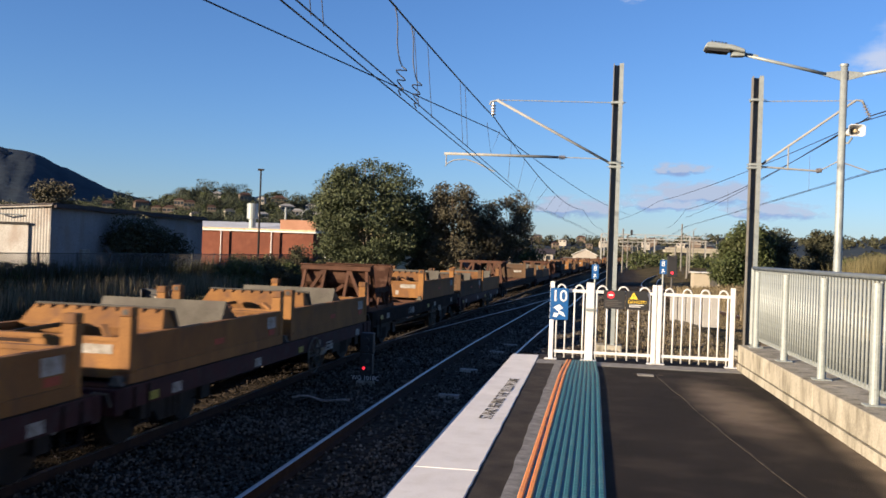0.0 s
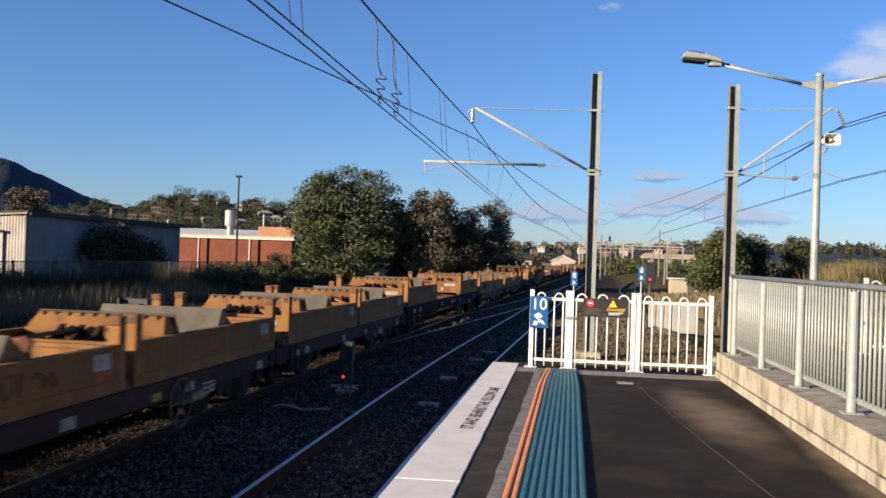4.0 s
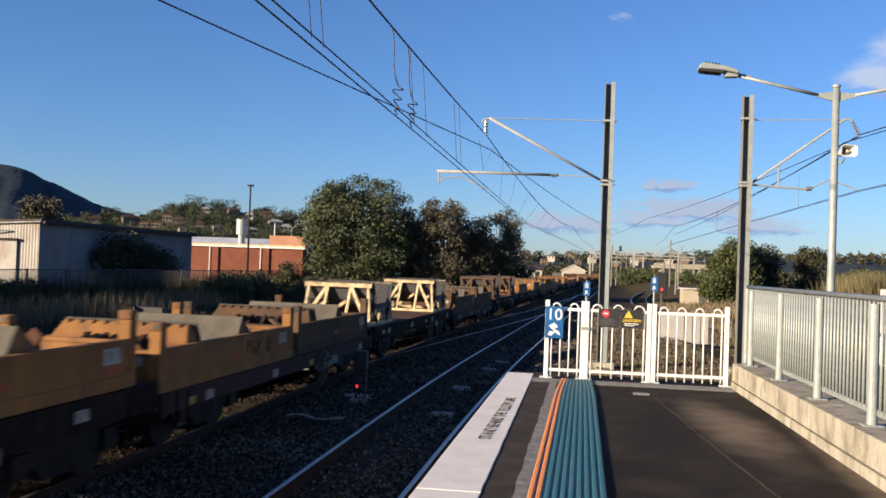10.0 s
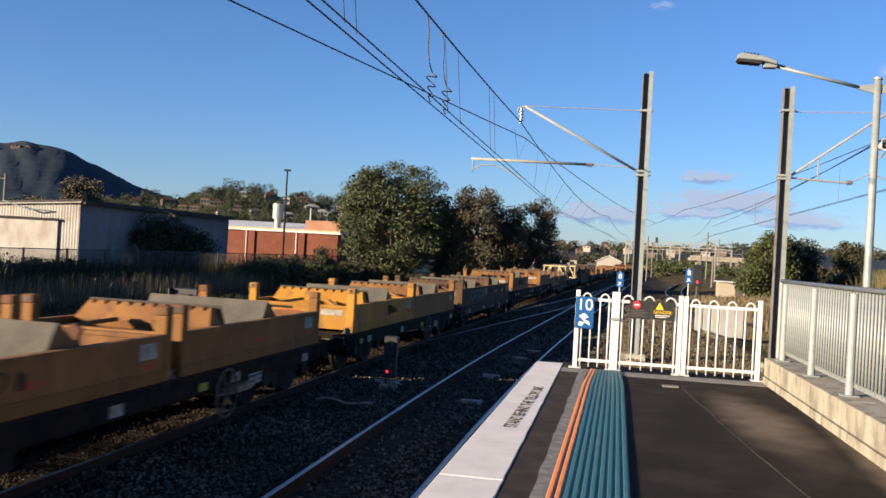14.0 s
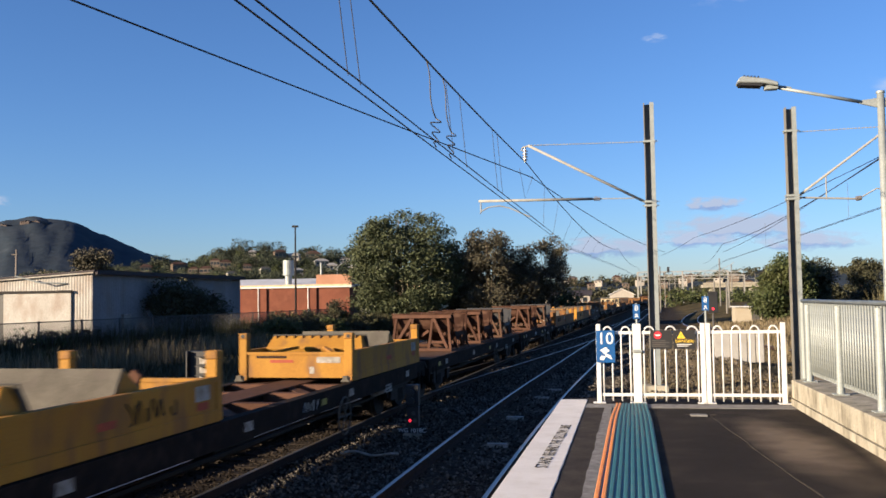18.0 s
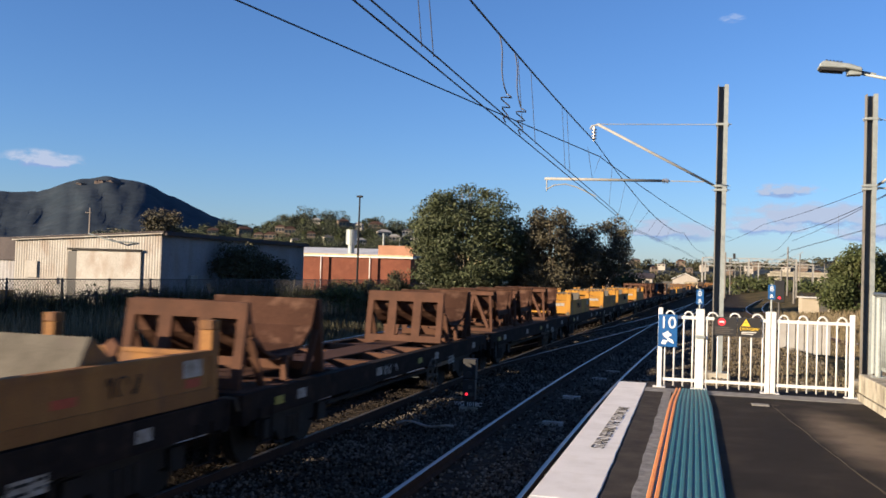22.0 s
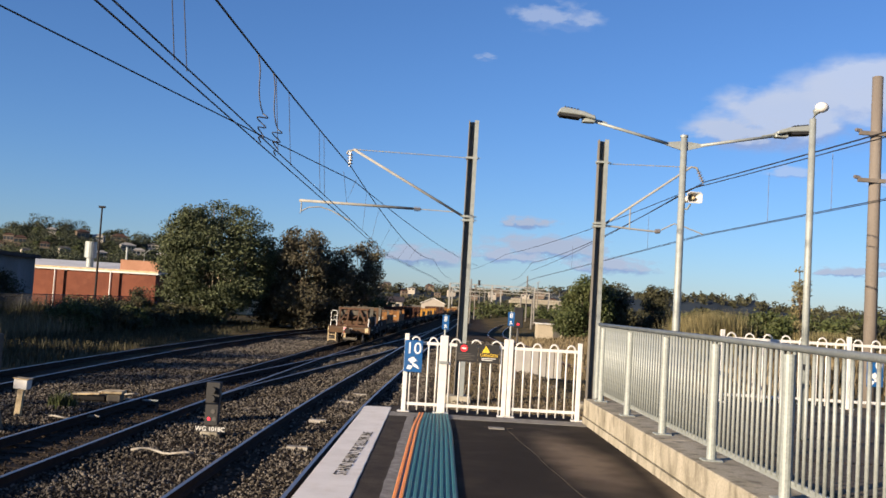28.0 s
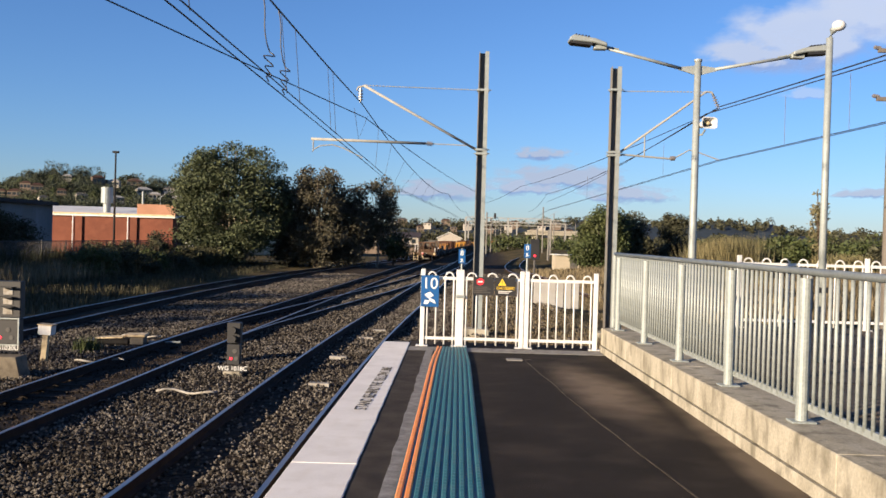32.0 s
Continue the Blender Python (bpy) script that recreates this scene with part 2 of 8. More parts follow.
DARKROOF = mat("dark_roof", (0.06, 0.05, 0.055), (0.09, 0.075, 0.075), 0.8, scale=0.4, fine=8)
TIMBERPOLE = mat("weathered_timber_pole", (0.27, 0.24, 0.21), (0.2, 0.175, 0.155), 0.9, scale=2, fine=40, streak=(1, 1, 0.1))
BARK = mat("bark", (0.1, 0.075, 0.055), (0.17, 0.13, 0.1), 0.95, scale=4, fine=30, bump=0.6)


def pale_patch(m, centre, size, turn, colour):
    """A lighter patch of soft outline mixed into a surface's colour."""
    n, l = m.node_tree.nodes, m.node_tree.links
    p = n["Principled BSDF"]
    old = p.inputs["Base Color"].links[0].from_socket
    geo, mp, gr = n.new("ShaderNodeNewGeometry"), n.new("ShaderNodeMapping"), n.new("ShaderNodeTexGradient")
    mp.vector_type, gr.gradient_type = "TEXTURE", "SPHERICAL"
    mp.inputs["Location"].default_value, mp.inputs["Scale"].default_value = (*centre, 0), (*size, 1)
    mp.inputs["Rotation"].default_value = (0, 0, radians(turn))
    l.new(geo.outputs["Position"], mp.inputs["Vector"])
    l.new(mp.outputs["Vector"], gr.inputs["Vector"])
    nz, mu = n.new("ShaderNodeTexNoise"), n.new("ShaderNodeMath")
    nz.inputs["Scale"].default_value, nz.inputs["Detail"].default_value = 2.2, 8.0
    l.new(geo.outputs["Position"], nz.inputs["Vector"])
    mu.operation = "MULTIPLY"
    l.new(gr.outputs["Fac"], mu.inputs[0])
    l.new(nz.outputs["Fac"], mu.inputs[1])
    mr, mx = n.new("ShaderNodeMapRange"), n.new("ShaderNodeMix")
    mr.inputs["From Min"].default_value, mr.inputs["From Max"].default_value, mr.inputs["To Max"].default_value = 0.04, 0.4, 0.8
    l.new(mu.outputs[0], mr.inputs["Value"])
    mx.data_type = "RGBA"
    l.new(mr.outputs["Result"], mx.inputs["Factor"])
    l.new(old, mx.inputs["A"])
    mx.inputs["B"].default_value = (*colour, 1)
    l.new(mx.outputs["Result"], p.inputs["Base Color"])


# patch of sunlight near the kerb, painted into the asphalt colour
pale_patch(ASPHALT, (1.75, 10.2), (0.55, 2.6), 4, (0.2, 0.155, 0.11))
# paler strip along the foot of the kerb
pale_patch(ASPHALT, (2.4, 7.0), (0.28, 7.0), -2, (0.17, 0.135, 0.095))


def leafmat(name, a, b, dark, low=0.55, high=1.5):
    m = mat(name, a, b, 0.62, scale=0.5, fine=3.0, bump=0.0, stain=dark, amount=0.5)
    m.node_tree.nodes["Principled BSDF"].inputs["Specular IOR Level"].default_value = 0.2
    n, l = m.node_tree.nodes, m.node_tree.links
    ge = n.new("ShaderNodeNewGeometry")
    hs = n.new("ShaderNodeHueSaturation")
    mr = n.new("ShaderNodeMapRange")
    mr.inputs["To Min"].default_value, mr.inputs["To Max"].default_value = low, high
    l.new(ge.outputs["Random Per Island"], mr.inputs["Value"])
    p = n["Principled BSDF"]
    old = p.inputs["Base Color"].links[0].from_socket
    l.new(mr.outputs["Result"], hs.inputs["Value"])
    l.new(old, hs.inputs["Color"])
    l.new(hs.outputs["Color"], p.inputs["Base Color"])
    return m


LEAF = leafmat("fig_leaves", (0.078, 0.096, 0.043), (0.112, 0.128, 0.06), (0.042, 0.055, 0.026))
LEAF_OLIVE = leafmat("olive_brown_leaves", (0.105, 0.096, 0.06), (0.135, 0.12, 0.075), (0.06, 0.056, 0.036))
LEAF_HILL = leafmat("hillside_leaves", (0.062, 0.076, 0.044), (0.085, 0.096, 0.055), (0.036, 0.046, 0.03))
LEAF_DARK = leafmat("dark_leaves", (0.066, 0.068, 0.036), (0.088, 0.086, 0.046), (0.04, 0.044, 0.025))
LEAF_BUSH = leafmat("bush_leaves", (0.068, 0.092, 0.03), (0.1, 0.11, 0.038), (0.036, 0.05, 0.02))
LEAF_SHRUB = leafmat("thicket_leaves", (0.12, 0.105, 0.05), (0.09, 0.1, 0.042), (0.055, 0.055, 0.03))
DRYGRASS = leafmat("dry_grass", (0.24, 0.19, 0.11), (0.18, 0.145, 0.08), (0.1, 0.088, 0.05))
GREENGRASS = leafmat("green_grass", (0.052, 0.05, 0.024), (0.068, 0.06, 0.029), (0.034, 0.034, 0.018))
REED = leafmat("reeds", (0.24, 0.205, 0.1), (0.19, 0.175, 0.085), (0.1, 0.1, 0.05))
STONES = leafmat("ballast_stones", (0.074, 0.065, 0.053), (0.128, 0.116, 0.1), (0.026, 0.023, 0.019), 0.1, 2.6)
DARKSTONES = leafmat("dark_ballast_stones", (0.038, 0.031, 0.026), (0.055, 0.045, 0.037), (0.02, 0.017, 0.015), 0.3, 1.9)
for _m in (STONES, DARKSTONES):
    _m.node_tree.nodes["Principled BSDF"].inputs["Roughness"].default_value = 0.95
    _m.node_tree.nodes["Principled BSDF"].inputs["Specular IOR Level"].default_value = 0.06


# ---- mesh helpers ----
def box(bm, x0, x1, y0, y1, z0, z1):
    v = [bm.verts.new(p) for p in ((x0, y0, z0), (x1, y0, z0), (x1, y1, z0), (x0, y1, z0), (x0, y0, z1), (x1, y0, z1), (x1, y1, z1), (x0, y1, z1))]
    for f in ((3, 2, 1, 0), (4, 5, 6, 7), (0, 1, 5, 4), (1, 2, 6, 5), (2, 3, 7, 6), (3, 0, 4, 7)):
        bm.faces.new([v[i] for i in f])
    return bm


def bar(bm, p, q, w, h=None, up=(0, 0, 1)):
    """A square bar from p to q."""
    p, q, h = Vector(p), Vector(q), h or w
    d = (q - p).normalized()
    s = d.cross(Vector(up))
    s = s.normalized() if s.length > 1e-4 else Vector((1, 0, 0))
    u = s.cross(d)
    ends = [[bm.verts.new(c + s * (a * w / 2) + u * (b * h / 2)) for a, b in ((-1, -1), (1, -1), (1, 1), (-1, 1))] for c in (p, q)]
    a, b = ends
    bm.faces.new(a[::-1])
    bm.faces.new(b)
    for i in range(4):
        bm.faces.new((a[i], a[(i + 1) % 4], b[(i + 1) % 4], b[i]))
    return bm


def tube(bm, points, r, n=8, r2=None):
    """A round tube through points."""
    rings, k = [], len(points)
    for i, p in enumerate(points):
        p = Vector(p)
        d = (Vector(points[min(i + 1, k - 1)]) - Vector(points[max(i - 1, 0)])).normalized()
        s = d.cross(Vector((0, 0, 1)) if abs(d.z) < 0.95 else Vector((1, 0, 0))).normalized()
        u = s.cross(d)
        rr = r if r2 is None else r + (r2 - r) * i / (k - 1)
        rings.append([bm.verts.new(p + (s * math.cos(2 * math.pi * j / n) + u * math.sin(2 * math.pi * j / n)) * rr) for j in range(n)])
    for a, b in zip(rings, rings[1:]):
        for j in range(n):
            bm.faces.new((a[j], a[(j + 1) % n], b[(j + 1) % n], b[j]))
    bm.faces.new(rings[0][::-1])
    bm.faces.new(rings[-1])
    return bm


def prism(bm, outline, axis, a, b):
    """An outline of 2D points pushed along an axis from a to b; the points' two values are the other axes in order."""
    def at(p, v):
        return {"x": (v, p[0], p[1]), "y": (p[0], v, p[1]), "z": (p[0], p[1], v)}[axis]
    f = [bm.verts.new(at(p, a)) for p in outline]
    g = [bm.verts.new(at(p, b)) for p in outline]
    bm.faces.new(f[::-1])
    bm.faces.new(g)
    for i in range(len(f)):
        j = (i + 1) % len(f)
        bm.faces.new((f[i], f[j], g[j], g[i]))
    return bm


def mesh_of(name, bm, material, bevel=0.0, smooth=False):
    bmesh.ops.recalc_face_normals(bm, faces=bm.faces)
    if bevel:
        bmesh.ops.bevel(bm, geom=bm.edges[:], offset=bevel, segments=1, affect="EDGES")
    me = bpy.data.meshes.new(name)
    bm.to_mesh(me)
    bm.free()
    for m in material if isinstance(material, (list, tuple)) else [material]:
        me.materials.append(m)
    if smooth:
        me.shade_smooth()
    return me


def part(name, bm, material, parent, label="", bevel=0.0, smooth=False, at=None):
    me = bm if isinstance(bm, bpy.types.Mesh) else mesh_of(name, bm, material, bevel, smooth)
    ob = new(name, me)
    ob.parent = parent
    if at is not None:
        ob.matrix_basis = at
    if label:
        ob["label"] = label
    return ob


def thing(name, label, category, m=None, group="", kind=""):
    ob = new(name)
    ob.empty_display_size = 0.2
    if m is not None:
        ob.matrix_basis = m
    return tagged(ob, label, category, group, kind)


def solid(name, bm, material, label, category="", kind="", bevel=0.0, smooth=False, group=""):
    return tagged(new(name, mesh_of(name, bm, material, bevel, smooth)), label, category, group, kind)


def B():
    return bmesh.new()


def pydata(name, verts, faces, material, smooth=False):
    me = bpy.data.meshes.new(name)
    me.from_pydata(verts, [], faces)
    me.materials.append(material)
    if smooth:
        me.shade_smooth()
    me.update()
    return me


def words(text, size, material, parent, m, name="lettering", label="", extrude=0.002, bold=0.0):
    cu = bpy.data.curves.new(name, "FONT")
    cu.body, cu.size, cu.align_x, cu.align_y, cu.extrude = text, size, "CENTER", "CENTER", extrude
    cu.offset = bold
    tmp = bpy.data.objects.new(name, cu)
    scene.collection.objects.link(tmp)
    me = bpy.data.meshes.new_from_object(tmp.evaluated_get(bpy.context.evaluated_depsgraph_get()))
    bpy.data.objects.remove(tmp)
    me.materials.clear()
    me.materials.append(material)
    ob = new(name, me)
    ob.parent, ob.matrix_basis = parent, m
    if label:
        ob["label"] = label
    return ob


LINES = {}


def bisect_left(ys, y):
    lo, hi = 0, len(ys)
    while lo < hi:
        mid = (lo + hi) // 2
        if ys[mid] < y:
            lo = mid + 1
        else:
            hi = mid
    return lo


def along(points, y):
    """x of a plan line, given as (y, x) points, by smooth interpolation."""
    key = id(points)
    if key not in LINES:
        ys, xs = zip(*points)
        LINES[key] = (ys, xs, [float(v) for v in np.gradient(xs, ys)], points)
    ys, xs, s, _ = LINES[key]
    i = min(max(bisect_left(ys, y) - 1, 0), len(ys) - 2)
    h = ys[i + 1] - ys[i]
    u = (y - ys[i]) / h
    if u < 0 or u > 1:
        return xs[i] + s[i] * (y - ys[i]) if u < 0 else xs[i + 1] + s[i + 1] * (y - ys[i + 1])
    return (2 * u**3 - 3 * u**2 + 1) * xs[i] + (u**3 - 2 * u**2 + u) * h * s[i] + (3 * u**2 - 2 * u**3) * xs[i + 1] + (u**3 - u**2) * h * s[i + 1]


RAIL_Z = -1.13
NEAR_TRACK = [(-60, -3.95), (-10, -3.0), (9.4, -2.68), (15, -2.6), (24, -2.36), (38, -1.72), (60, -0.67), (105, 1.7), (170, 5.4), (260, 12.0), (400, 26.0), (600, 52.0)]
TRAIN_TRACK = [(-400, -16.0), (-30, -7.9), (0, -7.0), (15, -6.55), (20.5, -6.4), (33.6, -5.9), (62, -4.6), (105, -2.5), (170, 1.1), (260, 7.4), (400, 21.0), (600, 47.0)]
SIDING = [(-60, -11.5), (20, -11.8), (35, -11.95), (45, -11.85), (60, -11.15), (75, -9.8), (90, -8.0), (110, -5.6), (140, -2.6)]


# ---- ground ----
def ground_z(x, y):
    z = -1.31
    left = max(0.0, min(1.0, (-15.0 - x) / 5.0))
    z += 0.08 * left * left * (3 - 2 * left)
    bank = max(0.0, min(1.0, (x - 9.5) / 9.0)) * max(0.0, min(1.0, (y - 24.0) / 18.0))
    z += 1.1 * bank * bank * (3 - 2 * bank)
    mid = max(0.0, min(1.0, (x - (along(NEAR_TRACK, y) + 1.6)) / 1.5)) * max(0.0, 1 - max(0.0, y - 60) / 30) * max(0.0, min(1.0, (5.4 - x) / 1.4))
    z += 0.42 * mid
    far = max(0.0, (math.hypot(x, y) - 300.0) / 1500.0)
    return z + 6 * far + 0.05 * noise.noise((x * 0.35, y * 0.35, 0))


def ground():
    xs = sorted(set([-6000, -3000, -1500, -700, -350, -200, -120, -80, -60, -45] + [-36 + 1.2 * i for i in range(56)] + [34, 40, 50, 65, 90, 130, 200, 350, 700, 1500, 3000, 6000]))
    ys = sorted(set([-6000, -2000, -700, -250, -100, -50, -30] + [-20 + 1.5 * i for i in range(90)] + [120, 130, 145, 165, 190, 225, 270, 340, 450, 600, 900, 1500, 3000, 6000]))
    verts = [(x, y, ground_z(x, y)) for y in ys for x in xs]
    w = len(xs)
    faces = [(j * w + i, j * w + i + 1, (j + 1) * w + i + 1, (j + 1) * w + i) for j in range(len(ys) - 1) for i in range(w - 1)]
    m = bpy.data.materials.new("trackside_ground")
    m.use_nodes = True
    n, l = m.node_tree.nodes, m.node_tree.links
    p = n["Principled BSDF"]
    p.inputs["Roughness"].default_value, p.inputs["Specular IOR Level"].default_value = 0.95, 0.05
    geo = n.new("ShaderNodeNewGeometry")
    vo = n.new("ShaderNodeTexVoronoi")
    vo.inputs["Scale"].default_value = 14.0
    l.new(geo.outputs["Position"], vo.inputs["Vector"])
    big = n.new("ShaderNodeTexNoise")
    big.inputs["Scale"].default_value, big.inputs["Detail"].default_value = 0.35, 8
    l.new(geo.outputs["Position"], big.inputs["Vector"])
    ramp = n.new("ShaderNodeValToRGB")
    ramp.color_ramp.elements[0].color, ramp.color_ramp.elements[1].color = (0.015, 0.0125, 0.01, 1), (0.065, 0.052, 0.04, 1)
    l.new(vo.outputs["Color"], ramp.inputs["Fac"])
    soil = n.new("ShaderNodeValToRGB")
    soil.color_ramp.elements[0].position, soil.color_ramp.elements[1].position = 0.35, 0.7
    soil.color_ramp.elements[0].color, soil.color_ramp.elements[1].color = (0.03, 0.03, 0.014, 1), (0.13, 0.098, 0.05, 1)
    l.new(big.outputs["Fac"], soil.inputs["Fac"])
    # ballast between the tracks, soil and grass away from them
    sep = n.new("ShaderNodeSeparateXYZ")
    l.new(geo.outputs["Position"], sep.inputs["Vector"])
    lean = n.new("ShaderNodeMath")
    lean.operation = "MULTIPLY_ADD"
    lean.inputs[1].default_value = -0.05
    l.new(sep.outputs["Y"], lean.inputs[0])
    l.new(sep.outputs["X"], lean.inputs[2])
    off = n.new("ShaderNodeMath")
    off.operation = "ADD"
    off.inputs[1].default_value = 6.2
    l.new(lean.outputs[0], off.inputs[0])
    ab = n.new("ShaderNodeMath")
    ab.operation = "ABSOLUTE"
    l.new(off.outputs[0], ab.inputs[0])
    wob = n.new("ShaderNodeMath")
    wob.operation = "MULTIPLY_ADD"
    wob.inputs[1].default_value = 3.0
    l.new(big.outputs["Fac"], wob.inputs[0])
    l.new(ab.outputs[0], wob.inputs[2])
    edge = n.new("ShaderNodeMapRange")
    edge.inputs["From Min"].default_value, edge.inputs["From Max"].default_value = 8.6, 10.2
    l.new(wob.outputs[0], edge.inputs["Value"])
    mx = n.new("ShaderNodeMix")
    mx.data_type = "RGBA"
    l.new(edge.outputs["Result"], mx.inputs["Factor"])
    l.new(ramp.outputs["Color"], mx.inputs["A"])
    l.new(soil.outputs["Color"], mx.inputs["B"])
    l.new(mx.outputs["Result"], p.inputs["Base Color"])
    bp = n.new("ShaderNodeBump")
    bp.inputs["Strength"].default_value, bp.inputs["Distance"].default_value = 0.9, 0.05
    l.new(vo.outputs["Distance"], bp.inputs["Height"])
    l.new(bp.outputs["Normal"], p.inputs["Normal"])
    tagged(new("ground", pydata("ground", verts, faces, m, True)), "dark stony ballast and dry grassy soil of the railway yard", "ground", kind="structure")


ground()


# ---- tracks ----
def sweep(name, line, off, y0, y1, step, outline, material, parent, zbase):
    verts, faces, k = [], [], len(outline)
    ys = np.arange(y0, y1 + 0.01, step)
    for y in ys:
        x, dx = along(line, y), (along(line, y + 0.5) - along(line, y - 0.5))
        c = 1 / math.hypot(1, dx)
        for a, b in outline:
            verts.append((x + (off + a) * c, y - (off + a) * dx * c, zbase + b))
    for i in range(len(ys) - 1):
        for j in range(k):
            faces.append((i * k + j, i * k + (j + 1) % k, (i + 1) * k + (j + 1) % k, (i + 1) * k + j))
    ob = new(name, pydata(name, verts, faces, material))
    ob.parent = parent
    return ob


RAIL_FOOT = [(-0.07, -0.16), (0.07, -0.16), (0.07, -0.145), (0.012, -0.125), (0.012, -0.045), (0.035, -0.035), (0.035, -0.003), (-0.035, -0.003), (-0.035, -0.035), (-0.012, -0.045), (-0.012, -0.125), (-0.07, -0.145)]
RAIL_TOP = [(-0.033, -0.003), (0.033, -0.003), (0.026, 0.002), (-0.026, 0.002)]
SLEEPER_MESH = mesh_of("sleeper", box(B(), -1.2, 1.2, -0.12, 0.12, -0.2, 0.0), SLEEPER, bevel=0.015)


def track(label, line, y0, y1, sleepers, z=RAIL_Z):
    t = thing("railway_track", label, "track", kind="structure")
    for off in (-0.752, 0.752):
        r = sweep("rail", line, off, y0, y1, 2.0, RAIL_FOOT, RAIL, t, z)
        sweep("rail_head", line, off, y0, y1, 2.0, RAIL_TOP, RAILHEAD, r, z)
    y = sleepers[0]
    while y < sleepers[1]:
        h = math.atan(along(line, y + 0.5) - along(line, y - 0.5))
        ob = new("sleeper", SLEEPER_MESH)
        ob.parent, ob.matrix_basis = t, pose(along(line, y), y, z - 0.178, 0, 0, -math.degrees(h))
        y += 0.62
    return t


track("near main track with polished rail heads on dark ballast", NEAR_TRACK, -20, 420, (4, 70))
track("freight track with worn rails under the passing train", TRAIN_TRACK, -30, 420, (6, 90))
track("shaded rusty siding track along the grass verge", SIDING, -20, 138, (16, 80))
FAR_TRACK = [(-40, 13.6), (0, 12.4), (20, 11.2), (40, 9.1), (60, 7.2), (77, 6.35), (84, 6.3), (94, 6.75), (103, 7.5), (130, 10.4), (153, 13.6), (200, 21.0), (300, 40.0)]
track("curving track of the other platform beyond the fence", FAR_TRACK, 10, 296, (20, 90))
# the crossover that joins the two main tracks
CROSSOVER = [(20, -6.42), (26, -6.15), (34, -5.2), (46, -3.6), (60, -2.0), (75, -0.6), (90, 0.6), (105, 1.6)]
track("crossover track leading from the freight track to the main", CROSSOVER, 22, 104, (30, 60), RAIL_Z - 0.004)


def ballast():
    """Loose crushed stones over the ballast, smallest and thickest near the platform end."""
    rng = np.random.default_rng(4)
    shape = np.array([(0, 0, 1), (0.9, 0, 0.2), (0.25, 0.85, 0.25), (-0.75, 0.5, 0.2), (-0.7, -0.55, 0.25), (0.3, -0.85, 0.2), (0, 0, -0.6)])
    sides = np.array([(0, 1, 2), (0, 2, 3), (0, 3, 4), (0, 4, 5), (0, 5, 1), (6, 2, 1), (6, 3, 2), (6, 4, 3), (6, 5, 4), (6, 1, 5)])
    spots = []
    while len(spots) < 92000:
        y = 5.5 + 62.0 * rng.random() ** 2.2
        x = rng.uniform(-11.8, -0.9) + 0.045 * (y - 10)
        if y > 15 and rng.random() < 0.1:
            x = rng.uniform(-1.0, 4.5)
        if x > -0.9 and y < 15.2:
            continue
        if min(abs(abs(x - along(l, y)) - 0.752) for l in (NEAR_TRACK, TRAIN_TRACK)) < 0.085:
            continue
        heap = 0.0 if min(abs(x - along(l, y)) for l in (NEAR_TRACK, TRAIN_TRACK)) < 0.75 else 1.0
        if not heap and x < along(NEAR_TRACK, y) - 0.15 and rng.random() < 0.7:
            continue
        heap *= 0.075 * max(0.0, noise.noise((x * 0.8, y * 0.45, 3.0)) + 0.15)
        spots.append((x, y, ground_z(x, y) + 0.012 + heap + 0.02 * rng.random(), rng.uniform(0.016, 0.034) * (1.0 + 0.025 * max(0.0, y - 14))))
    spots = np.array(spots)
    # stones between and just left of the freight rails take the darker colour
    darker = np.array([abs(x - along(TRAIN_TRACK, y)) < 0.78 or x < along(TRAIN_TRACK, y) - 0.78 and x > along(TRAIN_TRACK, y) - 1.3 for x, y, _, _ in spots])
    stones("ballast_stones", "loose brown and grey crushed-stone ballast between the rails", spots[~darker], STONES, rng, shape, sides)
    stones("oily_ballast", "darker ballast between the freight rails", spots[darker], DARKSTONES, rng, shape, sides)


def stones(name, label, spots, material, rng, shape, sides):
    n = len(spots)
    a = rng.random(n) * 6.28
    p = shape[None] * rng.uniform(0.65, 1.35, (n, 1, 3)) * rng.uniform(0.85, 1.15, (n, 7, 1)) * spots[:, 3, None, None]
    tilt = rng.normal(0, 0.45, n)
    y1 = p[..., 1] * np.cos(tilt)[:, None] - p[..., 2] * np.sin(tilt)[:, None]
    z1 = p[..., 1] * np.sin(tilt)[:, None] + p[..., 2] * np.cos(tilt)[:, None]
    c, d = np.cos(a)[:, None], np.sin(a)[:, None]
    v = np.stack([p[..., 0] * c - y1 * d, p[..., 0] * d + y1 * c, z1], 2) + spots[:, None, :3]
    f = sides[None] + 7 * np.arange(n)[:, None, None]
    tagged(new(name, pydata(name, v.reshape(-1, 3).tolist(), f.reshape(-1, 3).tolist(), material)), label, "ballast", kind="stuff")


ballast()


# ---- platform ----
def edge_x(y):
    return -1.09 + 0.018 * (y - 5.63)


def kerb_x(y):
    return 2.46 - 0.0166 * (y - 6.0)


PLATFORM_END = 14.5


def strip(bm, f0, f1, y0, y1, z0, z1, step=2.0):
    """A slab between two plan lines x = f(y)."""
    n = max(1, int((y1 - y0) / step))
    rows = []
    for i in range(n + 1):
        y = y0 + (y1 - y0) * i / n
        rows.append([bm.verts.new(p) for p in ((f0(y), y, z0), (f1(y), y, z0), (f1(y), y, z1), (f0(y), y, z1))])
    for a, b in zip(rows, rows[1:]):
        for j in range(4):
            bm.faces.new((a[j], a[(j + 1) % 4], b[(j + 1) % 4], b[j]))
    bm.faces.new(rows[0][::-1])
    bm.faces.new(rows[-1])
    return bm


